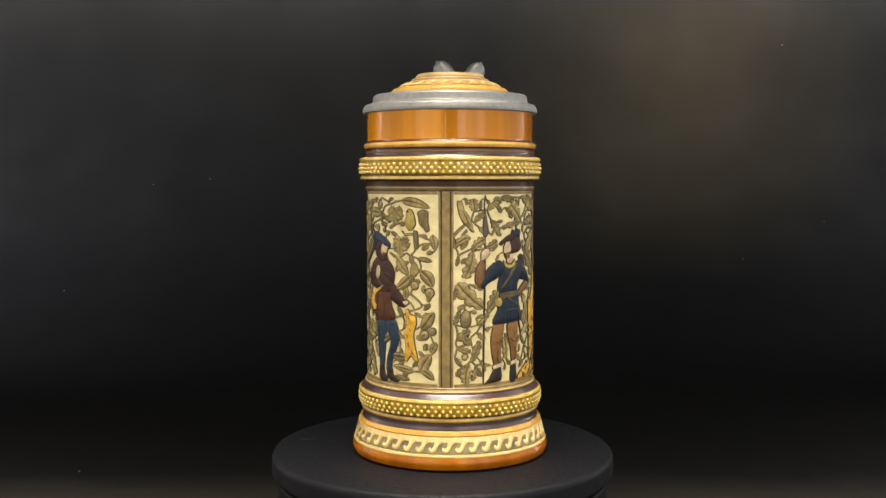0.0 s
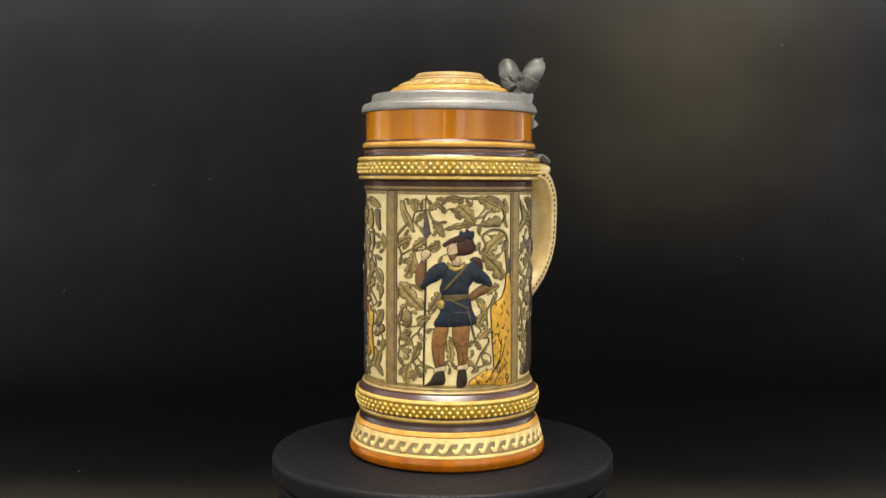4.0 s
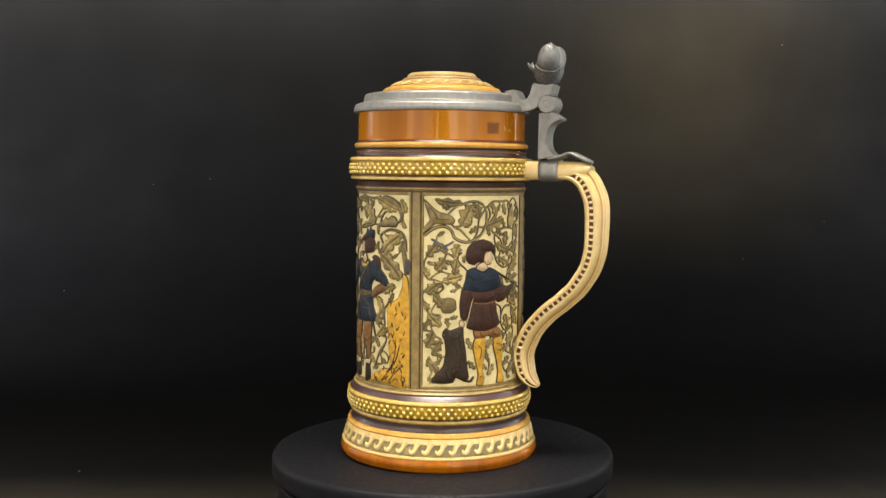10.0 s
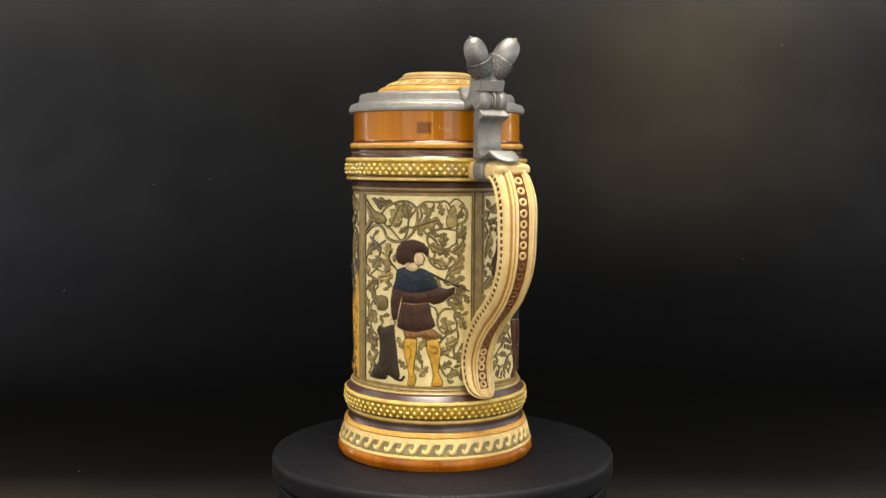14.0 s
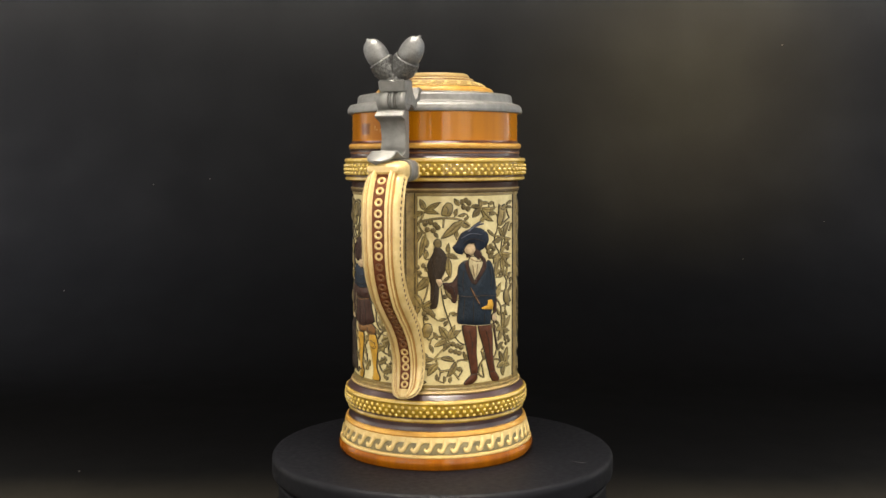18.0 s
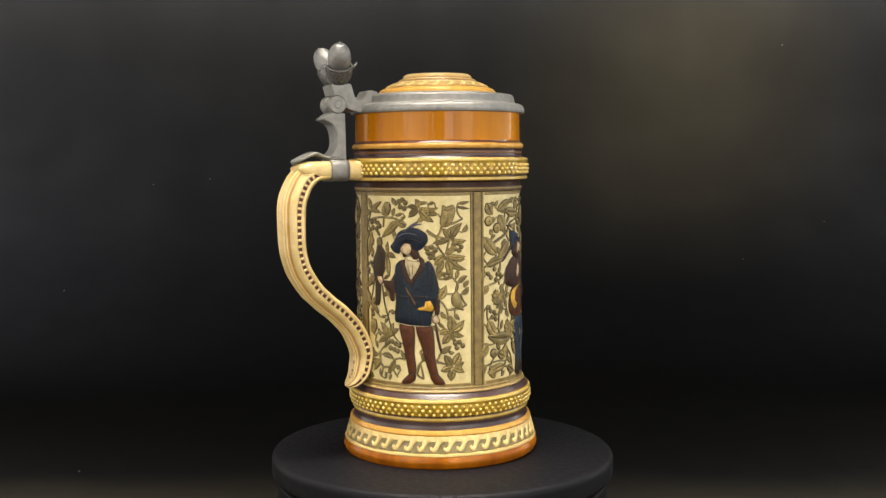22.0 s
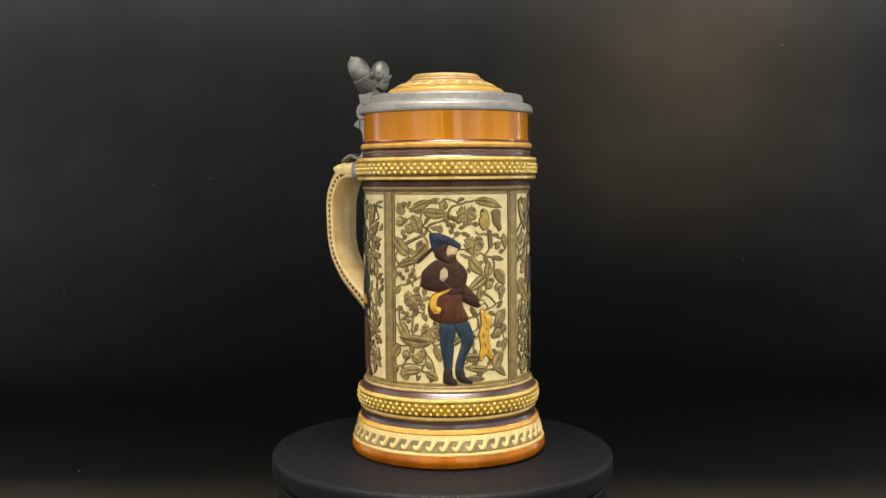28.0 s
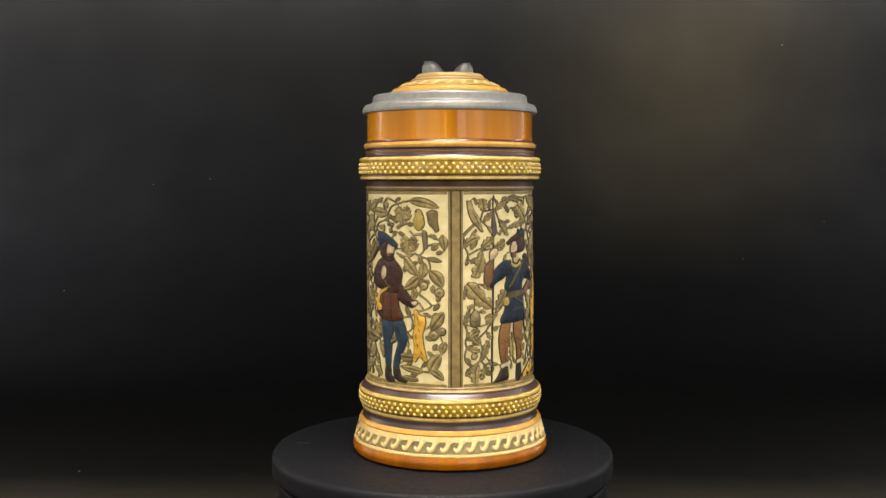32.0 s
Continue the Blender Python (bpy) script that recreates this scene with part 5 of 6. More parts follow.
g.fill(DARKDOG, [(-20.8, 76.9), (-17.8, 75.9), (-13.9, 77.3), (-10.7, 78.1), (-10.4, 72.6), (-9.1, 64.9), (-8.1, 55.7), (-7.1, 50.2), (-9, 47.3), (-12.1, 48.7), (-14.7, 49.8), (-16.3, 47.2), (-22.4, 46.7), (-28.3, 47.6), (-25.3, 52.6), (-21.8, 56.4), (-20.4, 64.2), (-21.1, 70.4)])
g.stroke(DARKBROWN, 0.50, [(-15.7, 58.4), (-17, 53.7), (-15.7, 49.7)])
g.stroke(EDGE, 0.37, [(-13.2, 70.9), (-11.9, 64.2), (-12.5, 56.1)])
g.stroke(EDGE, 0.37, [(-19.1, 73.6), (-15.8, 72.6), (-12, 74)])
g.stroke(EDGE, 0.37, [(-21.1, 54.9), (-19, 52), (-20.3, 48.1)])
g.done("dog_relief", panel, "dark brown relief dog sitting")
g = Relief(42.8)
g.stroke(BLUEGREY, 1.38, [(-28.6, 125), (-24.2, 122.4), (-19.4, 119)])
g.stroke(BLUEGREY, 1.25, [(-26.4, 118.1), (-21.4, 120.7), (-16.4, 123.7)])
g.done("bird_relief", panel, "blue-grey relief bird with spread wings")
g = Relief(42.8)
g.fill(OLIVE, [(-32.7, 146.3), (-28, 142.2), (-24.6, 139.5), (-21.2, 138.7), (-18.1, 137.6), (-15.8, 135.2), (-16.8, 132.7), (-21.8, 132.6), (-26.4, 133), (-30.2, 129.5), (-34.7, 127.2), (-32.2, 131.6), (-29.5, 135.1), (-31.1, 139.9)])
g.stroke(EDGE, 0.37, [(-27.2, 136.1), (-22.9, 135.3), (-18.8, 135.4)])
g.stroke(EDGE, 0.37, [(-29.5, 142.1), (-26.8, 138.8), (-25, 135.8)])
g.done("bird_relief", panel, "olive relief bird in flight")
g = Relief(42.8)
g.fill(OLIVE, [(17.8, 143.6), (19.8, 140.5), (22.2, 143.8), (24, 139.3), (24.4, 132.9), (21.3, 130.8), (18.6, 131.4), (18.2, 135.7), (19.2, 139)])
g.stroke(OLIVE, 1.56, [(24.8, 132.5), (28.8, 134.6), (29.9, 139.2), (27.6, 142.9), (25.4, 142)])
g.done("squirrel_relief", panel, "olive relief squirrel")
g = Relief(42.8)
g.stroke(DARK, 0.94, [(-11.9, 117.7), (-14.1, 115.8), (-13.5, 112.5), (-8.4, 107.5)])
g.stroke(DARK, 1.31, [(8, 107.6), (18.2, 102.5), (31.7, 96.6)])
g.fill(JACKET2, [(-11.2, 98.9), (-6.2, 97.2), (-6.2, 91.1), (-7.4, 84.9), (-9.5, 80.6), (-12.3, 82.3), (-13, 89.3), (-12.4, 94.8)])
g.fill(JACKET2, [(7.8, 97.2), (13.7, 99.6), (18.9, 98.2), (23.4, 99.2), (22.7, 95.6), (19.7, 93.5), (16, 90.6), (11.3, 89.8), (8.7, 92.3)])
g.fill(BROWNCLOTH, [(-4.9, 75.8), (2.2, 75), (10.1, 77), (14.3, 74.1), (13.3, 70.8), (8.3, 70.3), (4, 71.9), (0.7, 70.4), (-3.9, 70.9)])
g.fill(YELLOW, [(-4.2, 70.9), (2.5, 71), (2.8, 65.1), (1.7, 59), (1.1, 52.8), (2.6, 49.4), (1.2, 45.1), (-2.8, 45.4), (-1.9, 51.3), (-3.8, 58.9), (-5.1, 65.7)])
g.fill(YELLOW, [(8, 70.3), (14, 71), (16, 64.8), (15.1, 58.6), (14.8, 52.5), (17.1, 47.7), (16.5, 45.2), (10.7, 45.5), (11.6, 51.1), (10, 58.9), (8, 65.1)])
g.fill(JACKET2, [(-5.9, 90.5), (9.1, 90.5), (10.4, 85), (12.9, 78.5), (9.8, 76.4), (2.2, 74.7), (-5.5, 75.5), (-8.9, 77.2), (-7.4, 83.4)])
g.fill(JACKET2, [(-6.8, 97.5), (8.4, 96.9), (9.4, 92.6), (8.8, 90.5), (-5.6, 90.5), (-7.1, 92.6)])
g.fill(BLUE, [(-9, 107.8), (-4.5, 109.7), (0.4, 107), (4.9, 109.4), (9.2, 107.6), (12.4, 103.9), (14, 99.3), (8.1, 96.9), (0.5, 96), (-7.1, 96.8), (-11.2, 98.3), (-9.9, 103.2)])
g.fill(FLESH, [(-3.3, 110.9), (1.6, 112.8), (4, 109.1), (0.7, 107), (-3.5, 108.5)])
g.fill(FLESH, [(1.5, 117.3), (4.9, 118.2), (6.4, 115.8), (7.3, 114), (6.4, 113.1), (5.8, 111), (2.8, 110.7), (0.7, 112.8)])
g.fill(DARKBROWN, [(-9.8, 116.4), (-8.6, 120.6), (-5.4, 123.4), (0.3, 124.7), (6.3, 122.8), (9.1, 118.5), (8.2, 115.2), (5.8, 117.9), (2.1, 117.9), (0.9, 114.6), (1.3, 112.2), (-2.7, 112.1), (-4.9, 110.6), (-8.0, 111.6), (-9.6, 113.8)])
g.fill(FLESH, [(-12.6, 81.4), (-10.4, 80.5), (-9.8, 78.1), (-12, 77.1), (-13.3, 78.9)])
g.stroke(CREAMCLOTH, 0.81, [(-5.6, 93.2), (-7.1, 87.1), (-8.6, 79.7)])
g.stroke(BROWNCLOTH, 0.81, [(-6.2, 90.5), (1.4, 89.6), (9.1, 90.8)])
g.stroke(STEEL, 0.81, [(9.7, 89.3), (13.2, 87), (13.9, 83.3)])
g.stroke(EDGE, 0.41, [(-7.8, 105.4), (-4.1, 103), (0.4, 102.4), (6.5, 103.7), (10.5, 102.4)])
g.stroke(EDGE, 0.41, [(-9, 100.8), (-3.5, 98.7), (3.5, 98.5), (11.8, 100.2)])
g.stroke(EDGE, 0.41, [(-4, 89), (-4.6, 82.9), (-5.8, 76.7)])
g.stroke(EDGE, 0.41, [(0.2, 88.7), (0.3, 82.3), (-0.6, 75.6)])
g.stroke(EDGE, 0.41, [(5.1, 89), (6.1, 82.9), (6.4, 76.5)])
g.stroke(EDGE, 0.41, [(-11.8, 92.4), (-9.6, 90.1), (-10.2, 85.8)])
g.stroke(EDGE, 0.41, [(10.6, 95.1), (15, 95.6), (19.6, 97.2)])
g.stroke(EDGE, 0.41, [(11.9, 92.3), (15, 93.7), (18.3, 94.8)])
g.stroke(EDGE, 0.41, [(-2.7, 67.6), (-0.2, 64.5), (-1.4, 59)])
g.stroke(EDGE, 0.41, [(9.6, 67.5), (14, 66.1), (12.1, 63.1)])
g.stroke(EDGE, 0.41, [(10.2, 64.4), (13.4, 63), (14.7, 64.8)])
g.stroke(EDGE, 0.41, [(-1.3, 49.1), (0.5, 50.4), (1.7, 48.5)])
g.stroke(EDGE, 0.41, [(-7.7, 118.7), (-4.8, 120.9), (-0.8, 121.8)])
g.stroke(EDGE, 0.41, [(-7.2, 115.1), (-4.0, 117.4), (-0.4, 118.2)])
g.stroke(EDGE, 0.41, [(-0.9, 74.3), (-0.3, 72.2), (1.6, 71.3)])
g.stroke(EDGE, 0.41, [(7, 74.9), (8.3, 72.8), (10.8, 71.8)])
g.done("figure_relief", panel, "plain relief figure in brown tunic and blue cape")
tendrils(panel, 42.8, "ivy")

# panel: falcon
panel = relief_panel(131.0, "cream panel of pointed olive leaves, figure and falcon")
leaves(panel, 131.0, "lance", [(-28.2, 140.2, 115, 7.1, 3.5), (-28.2, 140.2, 28, 9.9, 3.2), (-29, 139.6, -9, 8.8, 2.8), (-29.4, 139.9, -145, 7.3, 3.3), (3.7, 141, 108, 5.7, 3.4), (3.7, 141, 3, 11.2, 3.1), (3.7, 140.4, -38, 11, 4), (3.7, 140.4, -143, 7.2, 3.9), (3.7, 141, 175, 7.3, 2.8), (25.4, 143.6, 9, 6.6, 1.9), (24.7, 141.8, -9, 7.3, 1.8), (-30, 129.3, -115, 8.8, 3.2), (-28, 127.8, -105, 14.6, 3.6), (-7.4, 134.6, -142, 16.3, 4.7), (-8, 133.4, -164, 7.3, 3), (-7, 134.9, 28, 3.8, 1.8), (-8.9, 133.1, -17, 6.1, 2.4), (21.5, 124.7, 54, 10.4, 4.6)])
leaves(panel, 131.0, "lance", [(21.1, 124.7, 128, 7.3, 3.5), (20.4, 124.1, -168, 9.6, 3.1), (21.1, 124.1, -4, 9.1, 3.1), (18.4, 115.6, -137, 8.4, 4.2), (18.4, 115.6, -3, 11.4, 3.7), (18.4, 116.2, 47, 8.1, 3.3), (19, 114, -30, 12.9, 3.8), (17, 113.4, -115, 9, 3.9), (19, 113.4, -73, 10.5, 4), (-16.1, 115.2, -82, 12.1, 4.2), (-16.8, 116.4, -20, 7.3, 3.1), (-15.5, 116.5, 89, 6.4, 2.7), (-26.4, 104, -133, 10.1, 4.7), (-30.6, 87.5, 126, 9.9, 5.5), (-30.6, 87.5, 35, 9.5, 3.3), (-31, 87.5, -144, 7, 3.1), (-30.2, 87.9, -40, 9.4, 3.6), (-15.9, 70.3, 125, 9.2, 4.5)])
leaves(panel, 131.0, "lance", [(-15.9, 70.3, 64, 8.9, 3.5), (-15.9, 70.3, -152, 9, 3.4), (-15.9, 70, 34, 9.3, 3.4), (-16.9, 69.7, -105, 6.6, 2.9), (-7.4, 92.9, 165, 9.2, 3), (-12.2, 91.3, 124, 10.2, 3.7), (-23.3, 59.5, -177, 12.9, 3.2), (-21.5, 57.2, -129, 9.4, 4.6), (-23.3, 55.5, -165, 12.5, 3.7), (-20.5, 60.1, -16, 9.4, 3.2), (-11.2, 57.8, -125, 10.4, 3.8), (14.3, 91.3, 62, 9.3, 4.6), (20.8, 73.9, 91, 9, 5.1), (20.8, 73.9, 38, 9.9, 4.6), (20.8, 73.9, -169, 6.4, 3.8), (20.8, 73.3, -16, 7.9, 3.1), (20.2, 72.7, -125, 7, 4.1), (14.8, 61.8, 33, 7.6, 3.3)])
leaves(panel, 131.0, "lance", [(21.4, 55.1, 124, 7.5, 4.2), (22.1, 55.3, 65, 7.9, 5.1), (21.4, 54.4, -162, 6.7, 3.8), (22.1, 53.7, -21, 6.8, 3.7), (22.1, 53.1, -102, 6.6, 4.7), (23.2, 53.6, 32, 6.2, 3.5), (-34.1, 48, -12, 6.7, 3.2), (25.2, 100.4, 36, 6.7, 3.2), (27, 94, 43, 5.9, 3), (-23.5, 74.3, -65, 5.1, 2.5), (-4.9, 57.9, 116, 6.3, 2.5), (5.3, 57.9, 68, 5.9, 2.5), (-34.1, 106.4, -106, 6.7, 3.5), (14, 103.1, 52, 4.9, 2.7), (-38.4, 68.1, 53, 6.4, 3.3), (-36.6, 64.5, 27, 6, 2.6)])
branch(panel, 131.0, 1.2, [(-31.9, 133.9), (-26.4, 135.3), (-18.2, 136.1), (-9.5, 135.2), (-3.4, 131.9)])
branch(panel, 131.0, 0.9, [(-18.2, 136.1), (-18.6, 130.8)])
branch(panel, 131.0, 1.2, [(16.1, 131.3), (22.5, 132.9), (28, 135.2)])
branch(panel, 131.0, 1.2, [(8.2, 129.3), (13.2, 125.5), (13.8, 121.2), (17.7, 115.6)])
branch(panel, 131.0, 0.9, [(13.5, 125.5), (21.1, 124.7)])
branch(panel, 131.0, 0.9, [(10.6, 114.9), (14.4, 110.2), (13.1, 101), (16.9, 94.6)])
branch(panel, 131.0, 0.9, [(-27, 86.5), (-29.4, 81.6), (-27.2, 70.5), (-22.8, 72.1)])
branch(panel, 131.0, 1.2, [(20.9, 86), (25.2, 86.4), (30.1, 88.2)])
branch(panel, 131.0, 0.9, [(18.9, 85.8), (20.8, 73.9), (24.3, 68)])
branch(panel, 131.0, 1.2, [(12.2, 57.3), (16.7, 56.4), (22.1, 54.4)])
branch(panel, 131.0, 0.9, [(3.8, 62.9), (7.2, 65.9), (8.8, 70.8)])
branch(panel, 131.0, 1.2, [(1.8, 50.5), (3.7, 56), (5.8, 47.9)])
branch(panel, 131.0, 1.2, [(-20.2, 52.6), (-14.1, 52.9), (-9.7, 47.8)])
branch(panel, 131.0, 0.9, [(-23.7, 59.5), (-19.4, 64.2), (-14.6, 68.2)])
branch(panel, 131.0, 0.9, [(-26.1, 103.7), (-27.7, 95.8), (-30.6, 87.5)])
branch(panel, 131.0, 0.9, [(22.4, 103.6), (25.2, 98.8), (23.8, 94.2)])
branch(panel, 131.0, 0.9, [(-35.4, 81.1), (-32.8, 75.1), (-34.7, 64.8)])
vine(panel, 131.0)
for spot in [(-7.9, 144.7), (-5.7, 145.6), (-3.9, 144.1), (-7, 141.9), (-4.5, 141)]:
    berry(panel, 131.0, "berry", 1.56, spot, "dark olive relief berry")
for spot in [(-28.3, 133.1), (-25.3, 133.8), (-22.8, 132.6), (-27.2, 130), (-23.9, 129.5), (-21.4, 131.1)]:
    berry(panel, 131.0, "berry", 1.56, spot, "dark olive relief berry")
for spot in [(22.8, 121.5), (25.3, 122), (27.2, 120.1), (23.9, 119), (26, 118)]:
    berry(panel, 131.0, "berry", 1.38, spot, "dark olive relief berry")
for spot in [(8.1, 119.5), (10.6, 120.1), (12.8, 118.5), (8.8, 117.1), (11.3, 116.4), (10, 114.6)]:
    berry(panel, 131.0, "berry", 1.56, spot, "dark olive relief berry")
for spot in [(-32.7, 109.6), (-29.4, 110.4), (-27.5, 108.6), (-31.5, 106.5)]:
    berry(panel, 131.0, "berry", 1.41, spot, "dark olive relief berry")
for spot in [(-29, 84.2), (-26.3, 85), (-24.1, 83.6), (-27.9, 81.8)]:
    berry(panel, 131.0, "berry", 1.41, spot, "dark olive relief berry")
for spot in [(-16, 66.9), (-13.3, 67.6), (-10.8, 66.5), (-8.6, 65.6), (-14.4, 63.9), (-11.8, 63.3), (-9.6, 62.5)]:
    berry(panel, 131.0, "berry", 1.50, spot, "dark olive relief berry")
for spot in [(23.3, 67.4), (25.8, 67.8), (27.7, 65.8), (24.3, 64.8)]:
    berry(panel, 131.0, "berry", 1.41, spot, "dark olive relief berry")
for spot in [(17, 105.4), (19.3, 105.9), (21, 104), (18.3, 103.2)]:
    berry(panel, 131.0, "berry", 1.31, spot, "dark olive relief berry")
g = Relief(131.0)
g.fill(OLIVEBROWN, [(-23.9, 122.6), (-23, 124.6), (-21.2, 125.2), (-19.6, 123.9), (-19.4, 120.9), (-21.2, 119.9), (-23.1, 120.6)])
g.fill(DARKDOG, [(-23.4, 120.6), (-20.0, 120.2), (-17.0, 116.9), (-16.2, 112.6), (-17.9, 106.4), (-20.0, 102), (-20.8, 97), (-21.2, 91), (-22.4, 87.2), (-25.6, 87.4), (-25.5, 94), (-25.4, 100), (-26.8, 104.6), (-27.5, 110.4), (-25.9, 114.4), (-24.2, 117.2)])
g.stroke(EDGE, 0.37, [(-20.1, 117.6), (-18.8, 113.3), (-20.3, 107.7)])
g.stroke(EDGE, 0.37, [(-24.8, 114.6), (-24.1, 109.4), (-22.8, 104.5)])
g.stroke(EDGE, 0.37, [(-22.8, 100.8), (-23.2, 96.1), (-24.4, 92)])
g.done("falcon_relief", panel, "dark brown relief falcon")
g = Relief(131.0)
g.fill(OLIVE, [(-19.6, 137.6), (-18.9, 141.9), (-16.5, 144.6), (-13.6, 144), (-13, 140.4), (-14.9, 137)])
g.stroke(EDGE, 0.37, [(-17.2, 142.8), (-15.9, 140.4), (-16.6, 137.9)])
g.done("bird_relief", panel, "olive relief bird perched")
g = Relief(131.0)
g.fill(OLIVE, [(16.9, 142.9), (19.2, 141.9), (22.6, 143.1), (24, 139.7), (22.5, 134.5), (19.8, 131.2), (16.5, 131), (15.2, 133.5), (16.2, 138.3)])
g.stroke(EDGE, 0.37, [(19.8, 138.8), (19.5, 135.2), (18.1, 132.5)])
g.stroke(EDGE, 0.37, [(17.2, 141), (19.5, 139.8), (22.2, 140.9)])
g.done("owl_relief", panel, "olive relief owl")
g = Relief(131.0)
g.fill(OLIVE, [(21.3, 93.1), (23.8, 96.1), (26.3, 94.1), (27.4, 89.3), (28.1, 85.2), (24.4, 86.4), (21.6, 88.8)])
g.done("bird_relief", panel, "olive relief bird perched")
g = Relief(131.0)
g.fill(OLIVE, [(-30.3, 75.9), (-28.3, 79.2), (-25.3, 78.8), (-24.2, 75.1), (-26.5, 71.2), (-29.6, 71.6)])
g.done("bird_relief", panel, "olive relief bird perched")
g = Relief(131.0)
g.stroke(DARKOLIVE, 0.69, [(-19.7, 98.4), (-18.1, 88.6), (-14.9, 79.1), (-11.4, 70.5), (-6.4, 66.9), (0.7, 68.2)])
g.stroke(DARKBROWN, 1.44, [(12.6, 78.1), (13.8, 70.6), (15.7, 62.4)])
g.fill(REDBROWN, [(-8.2, 77.7), (0.2, 77.2), (1, 70.4), (0.7, 62.6), (1.5, 54.8), (0.9, 49.8), (-2.5, 49.2), (-4, 56.4), (-5.5, 64.1), (-7, 70.3)])
g.fill(REDBROWN, [(1.4, 76.9), (10.4, 77.3), (11.9, 70.1), (12.2, 60.7), (13.1, 54.4), (14, 49.7), (9.3, 50.2), (6.8, 57.8), (4.7, 65.6)])
g.fill(REDBROWN, [(-2.8, 50.2), (1.2, 50.5), (0.9, 47), (-2.2, 44.9), (-6.9, 44.5), (-6.9, 46.3)])
g.fill(REDBROWN, [(9.3, 50.5), (13.7, 50.6), (17.6, 46), (16.3, 44.5), (12.1, 44.8), (9.9, 47.7)])
g.fill(DARKBROWN, [(-10.1, 106.1), (-13.7, 101.4), (-18.3, 101.3), (-18.3, 97.9), (-14.7, 94.9), (-14.1, 90.9), (-11.5, 90), (-10.2, 96.6)])
g.fill(DARKBROWN, [(12.1, 94.8), (14.9, 93.5), (14.9, 83.9), (12.3, 82.8)])
g.fill(NAVYCOAT, [(-10.1, 110.1), (-6, 113.2), (-3.6, 107.4), (-1.2, 100.3), (2.5, 104.3), (6.5, 111), (9, 112.8), (11.5, 110.2), (13.4, 104), (14.6, 97.8), (13.6, 91.4), (12.3, 87.1), (10.7, 82.5), (9.7, 76.7), (0.8, 77.2), (-10.4, 78.6), (-10.9, 84.2), (-10.2, 91.9), (-11.1, 101.2)])
g.fill(CREAMCLOTH, [(-3.8, 114.8), (0.1, 115.4), (2.9, 113.2), (5, 111.6), (3.1, 107), (-0.6, 101.6), (-2.4, 104.6), (-4.5, 110.5)])
g.fill(DARKBROWN, [(-4.5, 113.2), (-3.6, 107.4), (-0.9, 101.2), (-2.7, 100.3), (-6, 107.1), (-6.9, 112)])
g.fill(DARKBROWN, [(2.6, 116.3), (6.6, 113.4), (6.8, 108.8), (3.4, 104), (0, 99.4), (-1.5, 100.9), (2.5, 107.1), (4.4, 111.6)])
g.fill(DARKBROWN, [(-0.7, 119.6), (3.2, 118.1), (4.4, 114.7), (1.4, 113.2), (-1.1, 115.7)])
g.fill(FLESH, [(-7.2, 119.3), (-4.4, 122.4), (-1, 121.8), (-0.1, 118.7), (-1.7, 115.7), (-4.4, 115.4), (-6.6, 116.9)])
g.fill(DARKBROWN, [(-6, 116.9), (-4.1, 116.6), (-3.2, 115.4), (-5.1, 114.4)])
g.fill(FLESH, [(-24.5, 105.4), (-22, 106.7), (-20, 104.3), (-18.3, 101), (-20.4, 98.7), (-23.9, 100.4), (-25.3, 103.1)])
g.fill(FLESH, [(11, 82.2), (13.3, 83.6), (15.2, 79.8), (13.2, 78.1), (11, 79.1)])
g.fill(YELLOW, [(2.4, 87), (6.4, 88.2), (7, 90.7), (10.2, 91.2), (12, 87.4), (11.1, 85), (7, 85.4), (3.9, 85.5)])
g.stroke(TAN, 1.25, [(-3.7, 98.5), (-0.6, 92.9), (2.1, 88.6)])
g.fill(NAVY, [(-13.5, 120.2), (-11.2, 123), (-9, 127.3), (-5.9, 129.4), (-0.3, 130.9), (4.2, 130), (8.2, 127.2), (8.8, 123.2), (6, 119.6), (2.3, 117.8), (-0.4, 119.6), (-1, 122.1), (-4.7, 122.1), (-6.6, 119.6), (-7.8, 116.3), (-11.3, 117.2)])
g.stroke(BLUEGREY, 1.06, [(-4.9, 128.5), (-0.9, 131.6), (3.6, 134)])
g.stroke(BLUEGREY, 0.81, [(-1, 130.6), (2.1, 132.1), (5.5, 132.7)])
g.stroke(BLUEGREY, 0.50, [(-9, 125.1), (-3.4, 127.6), (3.3, 126.9)])
g.stroke(EDGE, 0.50, [(-9.6, 93.9), (-3.1, 93.2), (4.2, 93.4), (12.6, 92.6)])
g.stroke(BROWNCLOTH, 0.44, [(-3.5, 114.1), (-0.5, 112.6), (3.8, 112.3)])
g.stroke(BROWNCLOTH, 0.37, [(-2.3, 110.5), (-1.7, 107.4), (-1.2, 104.3)])
g.stroke(BROWNCLOTH, 0.37, [(0.7, 111.1), (0.4, 108), (0.1, 104.9)])
g.stroke(EDGE, 0.41, [(-7.3, 108), (-8, 101.8), (-7.4, 96.3)])
g.stroke(EDGE, 0.41, [(8.7, 109.1), (9.9, 103.5), (9.3, 97.4)])
g.stroke(EDGE, 0.41, [(11.2, 107.2), (12.1, 101.6), (11.1, 96.1)])
g.stroke(EDGE, 0.41, [(-6.8, 92.6), (-7.5, 86.4), (-7.8, 79.6)])
g.stroke(EDGE, 0.41, [(-1.9, 92), (-1.9, 85.8), (-1.7, 78.1)])
g.stroke(EDGE, 0.41, [(4.8, 83.9), (5.1, 80.8), (4.8, 77.4)])
